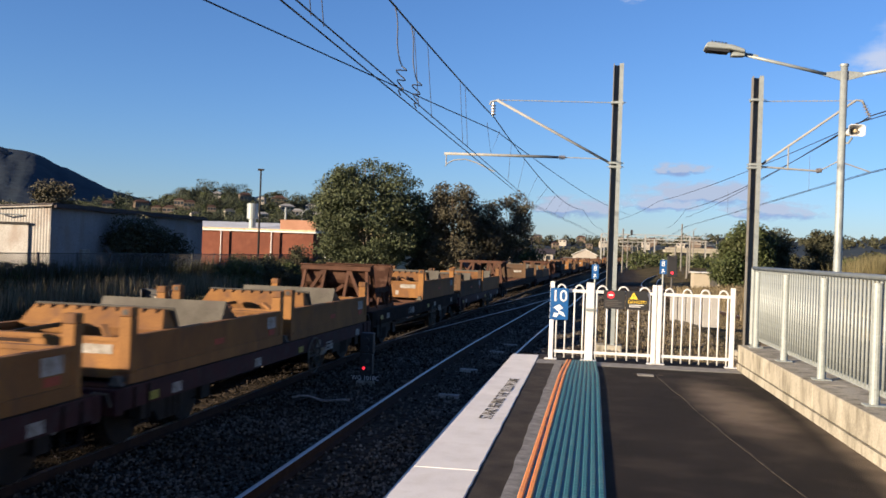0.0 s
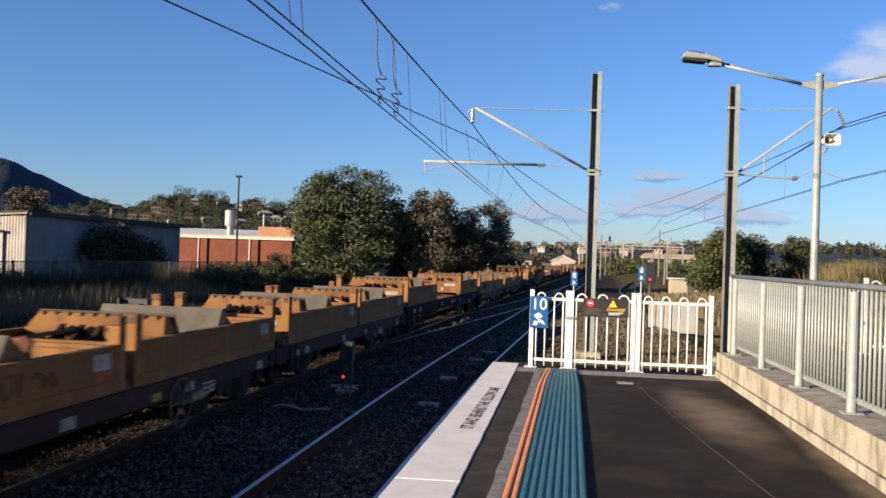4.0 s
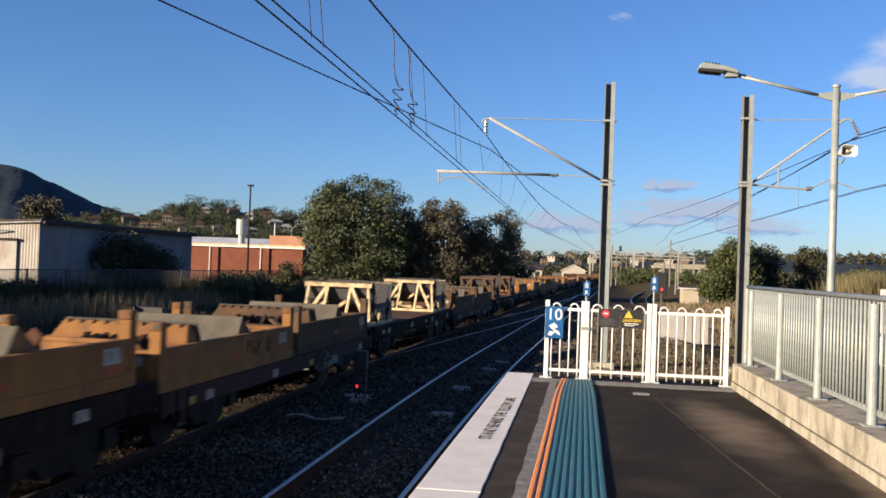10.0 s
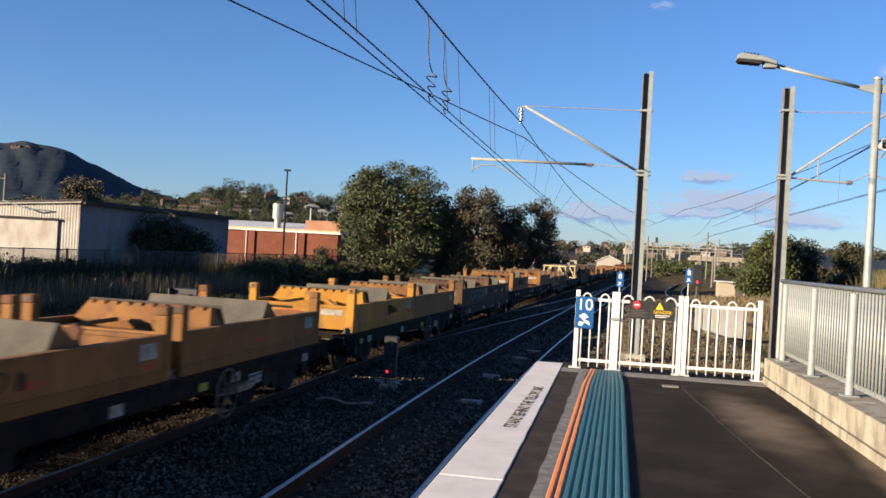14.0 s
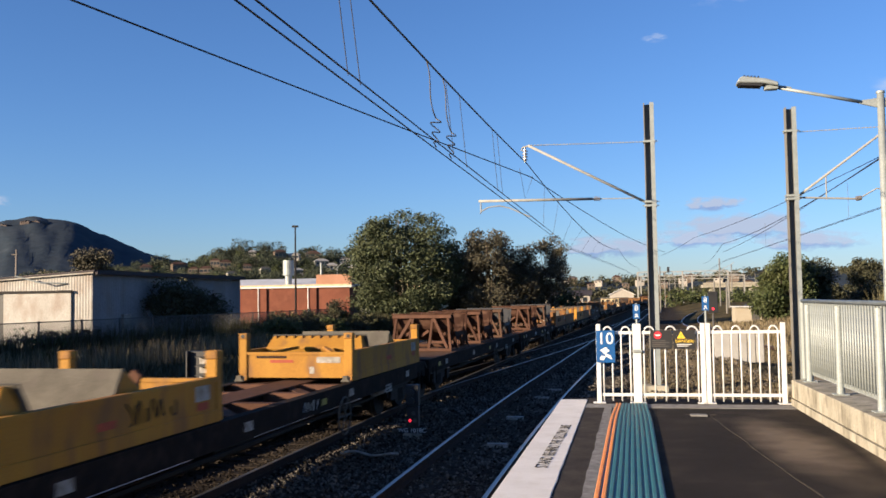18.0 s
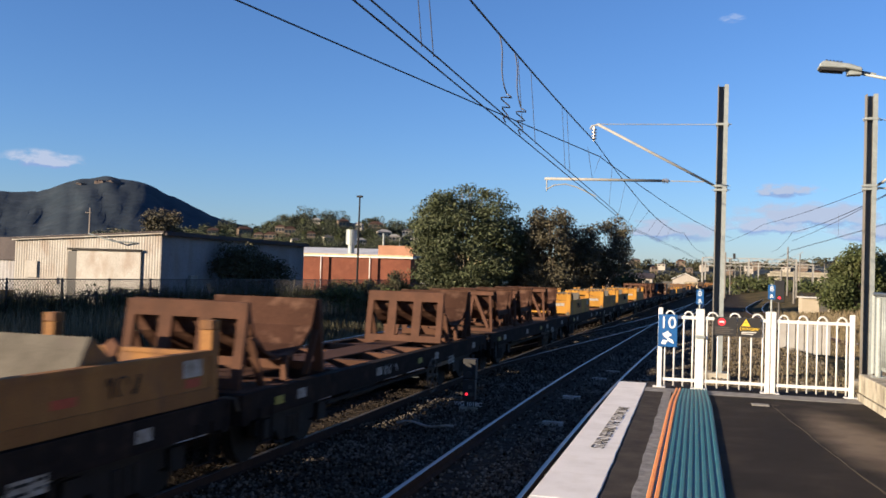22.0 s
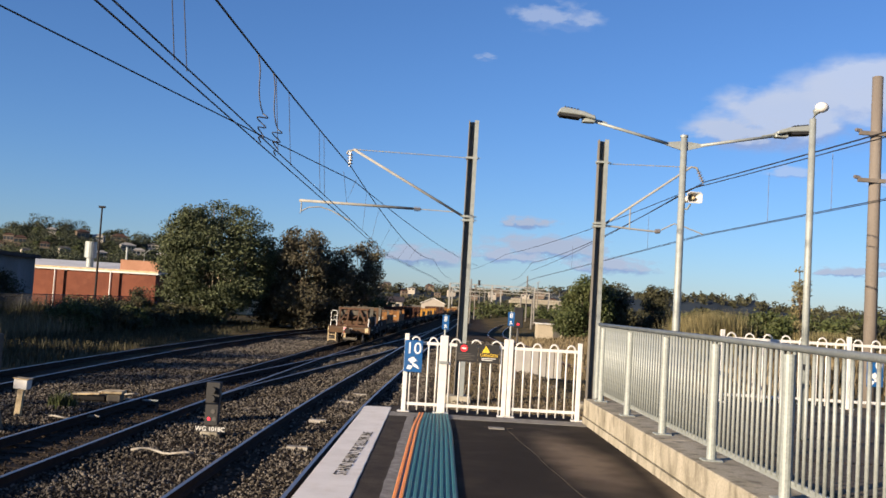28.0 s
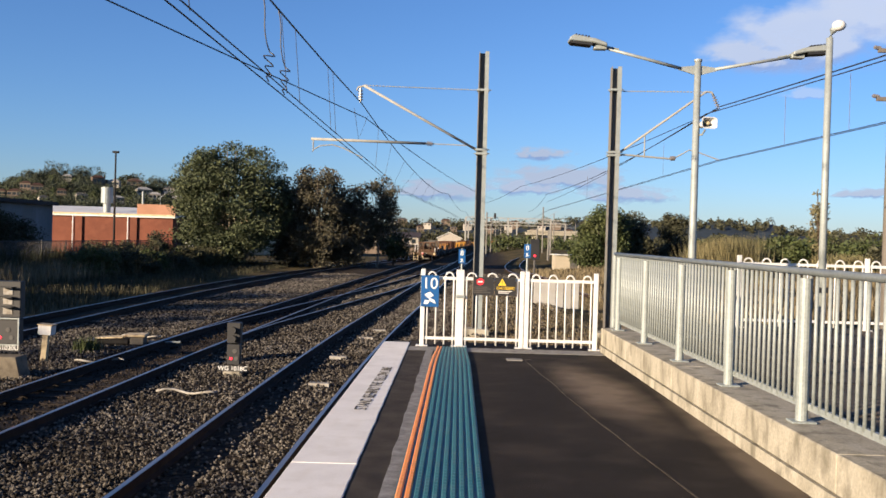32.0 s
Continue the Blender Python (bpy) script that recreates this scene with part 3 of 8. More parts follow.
def platform():
    p = thing("platform", "dark asphalt railway platform with a white painted edge", "platform", kind="structure")
    part("platform_surface", strip(B(), lambda y: edge_x(y) + 0.14, kerb_x, -14, PLATFORM_END, -0.35, -0.012), ASPHALT, p)
    part("platform_wall", strip(B(), lambda y: edge_x(y) + 0.12, lambda y: edge_x(y) + 0.5, -14, PLATFORM_END, -1.6, -0.36), CONCRETE, p, "grimy concrete platform face")
    for y0, y1 in ((-14, -9.0), (-8.99, -1.2), (-1.19, 6.545), (6.555, 14.25)):
        part("coping_slab", strip(B(), edge_x, lambda y: edge_x(y) + 0.482 - 0.009 * (y - 5.6) + 0.007 * noise.noise((y * 2.3, 1.0, 0)) + 0.006 * noise.noise((y * 8.0, 2.0, 0)), y0, y1, -0.14, 0.0, 0.12), COPING, p, "white painted edge slab", bevel=0.006)
    part("patched_edge_strip", strip(B(), lambda y: edge_x(y) + 0.47 - 0.009 * (y - 5.6), lambda y: -0.30 + 0.016 * (y - 5.7), -14, PLATFORM_END, -0.3, -0.008), OLD_ASPHALT, p)
    part("adhesive_strip", strip(B(), lambda y: -0.385 + 0.016 * (y - 5.7) + 0.02 * noise.noise((y * 2.2, 0, 0)), lambda y: -0.28 + 0.016 * (y - 5.7), -14, 13.7, -0.1, -0.003, 0.15), GLUE, p)
    base = lambda y: -0.29 + 0.0165 * (y - 5.7) + 0.05 * math.exp(-((y - 13.9) / 1.2) ** 2)
    right = lambda y: 0.285 + 0.011 * (y - 5.7) - 0.035 * math.exp(-((y - 13.6) / 1.0) ** 2)
    part("tactile_base", strip(B(), base, right, -14, 13.72, -0.05, 0.004, 0.5), TACTILE, p, "teal rubber tactile mat")
    for i in range(10):
        lo, hi = (i + 0.14) / 10.0, (i + 0.86) / 10.0
        bm, rows = B(), []
        for k, y in enumerate([-14 + 0.5 * q for q in range(37)] + [4.5 + 0.04 * q for q in range(231)]):
            top = 0.013 if k > 36 and k % 2 else 0.02
            w = right(y) - base(y)
            a, b = base(y) + w * lo, base(y) + w * hi
            rows.append([bm.verts.new(q) for q in ((a, y, 0.004), (a + (b - a) * 0.22, y, top), (a + (b - a) * 0.78, y, top), (b, y, 0.004))])
        for a, b in zip(rows, rows[1:]):
            for j in range(3):
                bm.faces.new((a[j], a[j + 1], b[j + 1], b[j]))
        part("tactile_rib", bm, ORANGE if i < 2 else TACTILE, p, "orange rubber rib" if i < 2 else "")
    part("threshold_strip", box(B(), edge_x(13.9) + 0.4, kerb_x(13.9), 13.3, 13.75, -0.1, -0.006), GLUE, p, "pale concrete strip under the fence")
    words("STAND BEHIND THE YELLOW LINE", 0.18, WORNBLACK, p, pose(edge_x(10) + 0.285, 10.0, 0.003, 0, 0, 88.5), "stencilled_lettering", "worn black stencilled warning", bold=-0.002)
    part("trench_edge", box(B(), 0.8, 1.2, 12.62, 12.66, -0.05, -0.0085), DUST, p)
    c = thing("service_cover", "small pale plate set in the asphalt", "cover")
    part("plate", box(B(), 0.86, 1.07, 12.45, 12.6, -0.02, 0.004), GLUE, c)
    # the line of a filled trench across the asphalt
    seam = lambda y: 1.1 + 0.062 * (12.7 - y) + 0.0035 * (12.7 - y) ** 2 + 0.03 * noise.noise((y * 0.9, 5.0, 0))
    part("trench_joint", strip(B(), seam, lambda y: seam(y) + 0.018 + 0.012 * noise.noise((y * 4.0, 0, 0)), 4.0, 12.62, -0.05, -0.0085, 0.2), DUST, p)


platform()


def kerb():
    k = thing("kerb_wall", "weathered concrete kerb wall carrying the railing", "wall", kind="structure")
    part("footing", strip(B(), kerb_x, lambda y: kerb_x(y) + 0.6, -14, 13.75, -1.4, 0.085), CONCRETE, k)
    y = -14.0
    while y < 13.7:
        e = min(y + 3.95, 13.75)
        part("kerb_block", strip(B(), lambda v: kerb_x(v) + 0.012, lambda v: kerb_x(v) + 0.6, y, e - 0.008, 0.095, 0.35), CONCRETE, k, bevel=0.008)
        y = e
    r = thing("raised_platform", "higher asphalt platform beyond the railing", "platform", kind="structure")
    part("raised_surface", strip(B(), lambda v: kerb_x(v) + 0.61, lambda v: 9.3 - 0.06 * v, -14, 15.2, -1.4, 0.325), PALE_ASPHALT, r)
    for i in range(6):
        yy = 5.5 + 1.7 * i
        part("surface_joint", box(B(), kerb_x(yy) + 0.7, 8.2, yy, yy + 0.05, 0.2, 0.331), OLD_ASPHALT, r)


kerb()


def railing():
    r = thing("railing", "galvanised steel railing with vertical bars on the kerb wall", "railing")
    x = lambda y: 2.5 + 0.018 * (13.5 - y)
    post = mesh_of("post", tube(B(), [(0, 0, 0.36), (0, 0, 1.36), (0, 0, 1.4), (0, 0, 1.412)], 0.045, 14), GALV, smooth=False)
    plate = mesh_of("base_plate", box(B(), -0.09, 0.09, -0.07, 0.07, 0.35, 0.365), GALV, bevel=0.003)
    y = 13.4
    spots = []
    while y > -12:
        spots.append(y)
        p = part("post", post, None, r, at=pose(x(y) + 0.025, y, 0))
        part("base_plate", plate, None, p)
        y -= 1.66
    part("handrail", tube(B(), [(x(13.85) + 0.05, 13.85, 1.46), (x(-12) + 0.05, -12, 1.46)], 0.028, 12), GALV, r, smooth=True)
    part("end_post", tube(B(), [(x(13.85) + 0.05, 13.85, 0.36), (x(13.85) + 0.05, 13.85, 1.46)], 0.034, 12), GALV, r)
    part("bottom_rail", bar(B(), (x(13.8) + 0.07, 13.8, 0.47), (x(-12) + 0.07, -12, 0.47), 0.03, 0.05), GALV, r)
    me = mesh_of("bar", tube(B(), [(0, 0, 0.47), (0, 0, 1.44)], 0.0145, 8), GALV, smooth=True)
    y = 13.7
    while y > -3.0:
        part("bar", me, None, r, at=pose(x(y) + 0.06, y, 0))
        y -= 0.112
    for yy in spots[:8]:
        part("bracket", box(B(), x(yy), x(yy) + 0.06, yy - 0.02, yy + 0.02, 1.26, 1.31), GALV, r)


railing()


def hoop_fence(name, label, posts, m, sections):
    f = thing(name, label, "fence", m)
    post = mesh_of("post", box(B(), -0.033, 0.033, -0.033, 0.033, 0, 1.16), WHITE, bevel=0.006)
    plate = mesh_of("base_plate", box(B(), -0.09, 0.09, -0.07, 0.07, 0, 0.014), WHITE, bevel=0.003)
    for px in posts:
        p = part("post", post, None, f, at=pose(px, 0, 0))
        part("base_plate", plate, None, p)
    bar1 = mesh_of("paling", tube(B(), [(0, 0, 0.03), (0, 0, 1.03)], 0.0125, 8), WHITE, smooth=True)
    for a, b in sections:
        part("top_rail", box(B(), a + 0.035, b - 0.035, -0.012, 0.012, 1.005, 1.05), WHITE, f, bevel=0.003)
        part("bottom_rail", box(B(), a + 0.035, b - 0.035, -0.012, 0.012, 0.1, 0.145), WHITE, f, bevel=0.003)
        n = max(2, 2 * round((b - a + 0.05) / 0.29))
        w = (b - a - 0.14) / (n - 1)
        arc = [(w / 2 + w / 2 * math.cos(math.pi * k / 10), 0, 1.03 + 0.085 * math.sin(math.pi * k / 10)) for k in range(11)]
        hoop = mesh_of("hoop", tube(B(), arc, 0.0125, 8), WHITE, smooth=True)
        for i in range(n):
            px = a + 0.07 + w * i
            part("paling", bar1, None, f, at=pose(px, 0, 0))
            if i % 2 == 0:
                part("hoop", hoop, None, f, at=pose(px, 0, 0))
    return f


FENCE = hoop_fence("platform_end_fence", "white hoop-top steel fence and gate at the platform end", (-0.34, 0.19, 0.245, 1.15, 1.225, 2.26), pose(0, 13.8, 0), [(-0.34, 0.19), (0.245, 1.15), (1.225, 2.26)])
part("latch", box(B(), 0.15, 0.29, -0.06, -0.03, 0.74, 0.78), GALV, FENCE, "steel gate latch", bevel=0.005)
hoop_fence("raised_platform_fence", "white hoop-top fence at the end of the raised platform", (4.7, 6.75, 8.2), pose(0, 14.75, 0.33), [(4.7, 6.75), (6.75, 8.2)])


def pictogram(parent, m, s=1.0):
    """A bird and bin-like white mark of the car-stop sign, as plain shapes."""
    bm = B()
    for q in (((-0.07, 0.05), (0.0, 0.09), (0.05, 0.04), (-0.02, 0.0)), ((-0.02, 0.02), (0.06, -0.02), (0.08, -0.07), (0.0, -0.03)), ((-0.08, -0.07), (-0.03, -0.08), (0.0, -0.03), (-0.06, -0.02))):
        prism(bm, [(a * s, b * s) for a, b in q], "z", 0, 0.003)
    part("pictogram", bm, SIGNWHITE, parent, at=m)


def stop_sign(m, text, label):
    s = thing("car_stop_sign", label, "sign", m)
    part("plate", box(B(), -0.135, 0.135, -0.006, 0.0, -0.235, 0.235), SIGNBLUE, s, bevel=0.004)
    words(text, 0.24, SIGNWHITE, s, pose(0, -0.008, 0.11, 90, 0, 0), "numeral")
    pictogram(s, pose(0, -0.007, -0.11, 90, 0, 0), 1.15)
    return s


stop_sign(pose(-0.235, 13.745, 0.83), "10", "blue car-stop sign with a white numeral ten fixed to the fence")
stop_sign(pose(7.15, 14.69, 0.95), "10", "blue car-stop sign with a white numeral ten on the far fence")


def warning_signs():
    a = thing("no_entry_sign", "black sign with a red no-entry disc and white lettering bars", "sign", pose(0.565, 13.765, 0.925))
    part("plate", box(B(), -0.155, 0.155, -0.006, 0, -0.135, 0.135), BLACK, a)
    part("red_disc", tube(B(), [(-0.05, -0.006, 0.065), (-0.05, -0.009, 0.065)], 0.055, 20), SIGNRED, a)
    part("white_bar", box(B(), -0.085, -0.015, -0.012, -0.0095, 0.055, 0.075), SIGNWHITE, a)
    for i in range(4):
        part("text_bar", box(B(), -0.135, 0.06 + 0.05 * (i % 2), -0.009, -0.0065, -0.02 - 0.027 * i, -0.008 - 0.027 * i), GREYPAINT, a)
    b = thing("danger_sign", "black danger sign with a yellow warning triangle", "sign", pose(0.885, 13.765, 0.925))
    part("plate", box(B(), -0.15, 0.16, -0.006, 0, -0.135, 0.135), BLACK, b)
    part("triangle", prism(B(), [(-0.1, 0.015), (0.02, 0.015), (-0.04, 0.12)], "y", -0.009, -0.0065), SIGNYELLOW, b)
    words("!", 0.085, BLACK, b, pose(-0.04, -0.011, 0.05, 90, 0, 0), "exclamation_mark")
    words("DANGER!", 0.062, SIGNYELLOW, b, pose(0.01, -0.0085, -0.025, 90, 0, 0), "warning_word")
    for i in range(2):
        part("text_bar", box(B(), -0.1, 0.11 - 0.05 * i, -0.009, -0.0065, -0.075 - 0.025 * i, -0.065 - 0.025 * i), SIGNWHITE, b)


warning_signs()


# ---- masts, wires and lamps ----
def h_mast(name, x, y, z0, z1, label, w=0.25):
    m = thing(name, label, "mast", pose(x, y, 0))
    part("flange", box(B(), -w / 2, -w / 2 + 0.018, -w / 2, w / 2, z0, z1), MASTSTEEL, m)
    part("flange", box(B(), w / 2 - 0.018, w / 2, -w / 2, w / 2, z0, z1), MASTSTEEL, m)
    part("web", box(B(), -w / 2 + 0.018, w / 2 - 0.018, -0.008, 0.008, z0, z1 - 0.03), MASTSTEEL, m)
    # added strip; its lighter steel stands for sunlight on the right flange
    part("front_lip", box(B(), w * 0.1, w / 2 + 0.004, -w / 2 - 0.016, -w / 2, z0, z1), GALV, m, "added strip of lighter steel for the sunlit flange")
    part("footing", box(B(), -0.32, 0.32, -0.32, 0.32, z0 - 0.35, z0 + 0.14), CONCRETE, m, "concrete footing", bevel=0.02)
    return m


def insulator(parent, p, q, r=0.05):
    p, q = Vector(p), Vector(q)
    bm = tube(B(), [p, q], r * 0.4, 8)
    for i in range(4):
        c = p + (q - p) * (0.2 + 0.2 * i)
        d = (q - p).normalized() * 0.012
        tube(bm, [c - d, c + d], r, 10)
    part("insulator", bm, PORCELAIN, parent)


def clamp(parent, z, w=0.25):
    part("clamp", box(B(), -w / 2 - 0.03, w / 2 + 0.03, -w / 2 - 0.02, w / 2 + 0.02, z - 0.03, z + 0.03), GALV, parent, bevel=0.008)
    part("bolt", tube(B(), [(-w / 2 - 0.09, -0.1, z), (w / 2 + 0.09, -0.1, z)], 0.012, 6), GALV, parent)


def chain(parent, p, q):
    """A tie of linked rods, alternating thick and thin."""
    p, q = Vector(p), Vector(q)
    bm, k = tube(B(), [p, q], 0.006, 5), int((q - p).length / 0.085)
    for i in range(k):
        tube(bm, [p + (q - p) * ((i + 0.2) / k), p + (q - p) * ((i + 0.75) / k)], 0.016, 5)
    part("tie_chain", bm, CANTILEVER, parent)


def catenary_mast_left():
    m = h_mast("catenary_mast", 0.83, 24.0, -0.85, 6.5, "grey steel overhead-line mast with a bracket arm over the near track")
    clamp(m, 5.5), clamp(m, 3.95), clamp(m, 3.85)
    chain(m, (-0.1, 0, 5.51), (-3.08, 0, 5.55))
    part("strut", tube(B(), [(-0.13, 0, 3.95), (-3.12, 0, 5.55)], 0.034, 10), CANTILEVER, m, smooth=True)
    part("tip_bracket", tube(B(), [(-3.05, 0, 5.55), (-3.26, 0, 5.5), (-3.3, 0, 5.42)], 0.025, 8), CANTILEVER, m)
    insulator(m, (-3.2, 0, 5.48), (-3.2, 0, 5.1), 0.07)
    part("registration_tube", tube(B(), [(-4.46, 0, 4.12), (-1.46, 0, 4.08)], 0.036, 10), CANTILEVER, m, smooth=True)
    insulator(m, (-1.46, 0, 4.08), (-1.26, 0, 4.075), 0.06)
    part("stay_rod", tube(B(), [(-1.26, 0, 4.075), (-0.4, 0, 4.06)], 0.014, 6), CANTILEVER, m)
    part("drop_bracket", tube(B(), [(-4.4, 0, 4.1), (-4.4, 0, 3.8), (-4.43, 0, 3.78)], 0.018, 6), CANTILEVER, m)
    part("steady_arm", tube(B(), [(-4.4, 0, 3.84), (-4.2, 0, 3.95), (-3.9, 0, 3.98), (-3.6, 0, 3.9), (-3.1, 0, 3.66)], 0.016, 8), CANTILEVER, m, "pale curved steady arm")
    part("hanger_wire", tube(B(), [(-3.35, 0, 4.95), (-3.22, 0, 4.14), (-3.0, 0, 4.75)], 0.007, 5), CABLE, m)
    part("marker_stripe", box(B(), 0.045, 0.085, -0.135, -0.127, 1.4, 2.6), SIGNYELLOW, m, "yellow paint stripe")


def catenary_mast_right():
    m = h_mast("catenary_mast", 4.28, 24.0, -0.85, 6.2, "grey steel overhead-line mast with a bracket arm over the far track")
    clamp(m, 5.6), clamp(m, 3.98), clamp(m, 3.9)
    chain(m, (0.1, 0, 5.58), (2.36, 0, 5.62))
    part("strut", tube(B(), [(0.13, 0, 3.97), (2.36, 0, 5.63), (2.5, 0, 5.62), (2.56, 0, 5.52)], 0.03, 10), CANTILEVER, m, smooth=True)
    insulator(m, (2.54, 0, 5.55), (2.7, 0, 5.22), 0.06)
    part("drop_link", tube(B(), [(0.8, 0, 4.45), (0.8, 0, 3.86)], 0.018, 6), CANTILEVER, m)
    part("registration_tube", tube(B(), [(0.1, 0, 3.94), (1.46, 0, 3.86)], 0.024, 8), CANTILEVER, m)
    insulator(m, (1.46, 0, 3.86), (1.62, 0, 3.88), 0.06)
    part("steady_arm", tube(B(), [(1.62, 0, 3.9), (1.97, 0, 4.1), (2.2, 0, 4.05), (2.75, 0, 3.86)], 0.016, 8), CANTILEVER, m)


catenary_mast_left()
catenary_mast_right()


def wire(name, label, points, r=0.011, sag=0.0, n=14):
    out = []
    for k, (p, q) in enumerate(zip(points, points[1:])):
        drop = sag[min(k, len(sag) - 1)] if isinstance(sag, tuple) else sag
        p, q = Vector(p), Vector(q)
        for i in range(n):
            u = i / n
            out.append(p + (q - p) * u - Vector((0, 0, drop * 4 * u * (1 - u))))
    out.append(Vector(points[-1]))
    return solid(name, tube(B(), out, r, 6), CABLE, label, "wire")


def near_wires():
    nt = lambda y: -2.3 + 0.012 * (y - 24) if y < 40 else along(NEAR_TRACK, y) - 0.5 + 0.02 * min(y - 40, 28)
    for s, z in ((0.0, 3.62), (0.085, 3.66)):
        wire("contact_wire", "thin dark contact wire over the near track", [(nt(y) + s, y, z) for y in (-25, -6, 9, 24, 40, 54, 68, 112, 156, 200)], 0.0085)
    cat = [(-2.98, -21, 5.06), (-2.33, 24, 5.08), (nt(68) + 0.2, 68, 4.9), (nt(112), 112, 4.9), (nt(156), 156, 4.9), (nt(200), 200, 4.9)]
    wire("messenger_wire", "dark overhead messenger wire carrying the droppers", cat, 0.014, (0.36, 0.62, 0.4), 20)
    wire("crossing_wire", "overhead wire crossing obliquely to the freight track", [(-11.3, -18.0, 4.98), (-2.1, 22.6, 4.53), (0.4, 46, 4.45), (3.3, 68, 4.6)], 0.011, 0.06)
    for i, y in enumerate((8.1, 8.5, 13.3, 14.4, 17.9, 18.6, 27.5, 31, 35.5, 40, 44.5, 49, 54)):
        u = ((y + 21) / 45) if y < 24 else (y - 24) / 44
        z = 5.06 - (0.36 if y < 24 else 0.62) * 4 * u * (1 - u)
        solid("dropper", tube(B(), [(-2.33 + (0.65 * (y - 24) / 45 if y < 24 else (nt(68) + 2.53) * (y - 24) / 44), y, z), (nt(y) + 0.05, y, 3.66)], 0.005, 5), CABLE, "thin vertical dropper between the overhead wires", "wire")
    # looping jumper leads between messenger and contact wires
    for y in (12.2, 13.3):
        u = (y + 21) / 45
        z = 5.06 - 0.36 * 4 * u * (1 - u)
        x = nt(y)
        pts = [(x - 0.1 + 0.012 * i + 0.015 * math.sin(i * 0.9), y, z + 0.05 - (z - 3.97) * i / 8) for i in range(8)]
        pts += [(x + 0.01 + 0.085 * math.sin(i * 0.85) * (1 - i / 30), y + 0.05 * math.cos(i * 0.85), 4.04 - 0.4 * i / 22 - 0.03 * math.sin(i * 0.85)) for i in range(23)]
        solid("jumper_lead", tube(B(), pts, 0.009, 6), CABLE, "looped jumper cable joining the overhead wires", "wire")
    # wires of the far track, seen beyond the platform
    far = lambda y, o=0.0: 7.0 - (0.065 if y < 24 else 0.004) * (y - 24) + o + 0.0006 * max(0, y - 40) ** 2
    for s in (-0.05, 0.05):
        wire("contact_wire", "thin dark contact wire over the far track", [(far(y, s), y, 3.84) for y in (-6, 9, 24, 68, 112, 156)], 0.008)
    wire("messenger_wire", "dark overhead messenger wire over the far track", [(far(-21, 0.3), -21, 5.2), (far(24), 24, 5.25), (far(68), 68, 5.1), (far(112), 112, 5.1)], 0.014, 0.35, 18)
    wire("feeder_wire", "second dark wire beside the far messenger wire", [(far(-21, 0.6), -21, 4.7), (far(24, -0.35), 24, 5.05), (far(68), 68, 4.5)], 0.011, 0.2)
    wire("crossing_wire", "overhead wire crossing above the platform end", [(far(24), 24, 5.2), (4.4, 56, 4.9), (3.0, 90, 5.0)], 0.011, 0.2)
    for y in (15.6, 17.2, 20, 30, 38, 46):
        solid("dropper", tube(B(), [(far(y), y, 4.92), (far(y), y, 3.84)], 0.005, 5), CABLE, "thin vertical dropper between the overhead wires", "wire")


near_wires()


def far_mast(x, y, h, arm, label="slender distant overhead-line mast with a bracket arm"):
    m = thing("distant_mast", label, "mast", pose(x, y, ground_z(x, y)), "distant masts")
    part("column", tube(B(), [(0, 0, -0.3), (0, 0, h)], 0.13, 8, 0.1), MASTSTEEL, m)
    if arm:
        part("bracket_arm", bar(B(), (0, 0, h - 2.2), (arm, 0, h - 2.15), 0.08), CANTILEVER, m)
        part("strut", bar(B(), (0, 0, h - 2.1), (arm * 0.75, 0, h - 0.7), 0.06), CANTILEVER, m)
    return m


for _y in (150, 195, 240, 290, 345):
    far_mast(along(NEAR_TRACK, _y) + 2.2, _y, 7.3, -3.2)
    far_mast(along(FAR_TRACK, _y) + 2.6, _y + 2, 7.6, 3.0)
for _x, _y, _h in ((13.0, 118, 4.0), (12.4, 127, 4.4), (15.2, 135, 4.6)):
    far_mast(_x, _y, _h, 0, "slender distant timber pole beside the far track")


def gantry(y, x0, x1, h):
    g = thing("signal_gantry", "distant pale lattice gantry spanning the tracks", "gantry", pose(0, y, -1.2))
    for x in (x0, (x0 + x1) / 2, x1):
        part("leg", bar(B(), (x, 0, -0.2), (x, 0, h), 0.35), CANTILEVER, g)
    bm = B()
    for z in (h - 0.9, h):
        bar(bm, (x0, 0, z), (x1, 0, z), 0.16)
    n = 14
    for i in range(n):
        a, b = x0 + (x1 - x0) * i / n, x0 + (x1 - x0) * (i + 1) / n
        bar(bm, (a, 0, h - 0.9 if i % 2 else h), (b, 0, h if i % 2 else h - 0.9), 0.1)
    part("truss", bm, CANTILEVER, g)
    for x in (x0 + 2.5, x0 + 6.5):
        part("signal_head", box(B(), x - 0.25, x + 0.25, -0.4, -0.2, h - 0.2, h + 1.0), BLACK, g)


gantry(205, 4.0, 23.0, 7.6)
gantry(265, 6.0, 34.0, 7.8)


def overbridge():
    b = thing("road_bridge", "distant pale concrete road bridge over the railway", "bridge")
    part("deck", box(B(), 26, 43, 300, 308, 3.4, 4.3), CONCRETE, b)
    part("parapet", box(B(), 26, 43, 299.6, 300, 4.3, 4.9), CONCRETE, b)
    for x in (28, 34, 40):
        part("pier", box(B(), x, x + 1.4, 301, 307, -2, 3.4), CONCRETE, b)


overbridge()


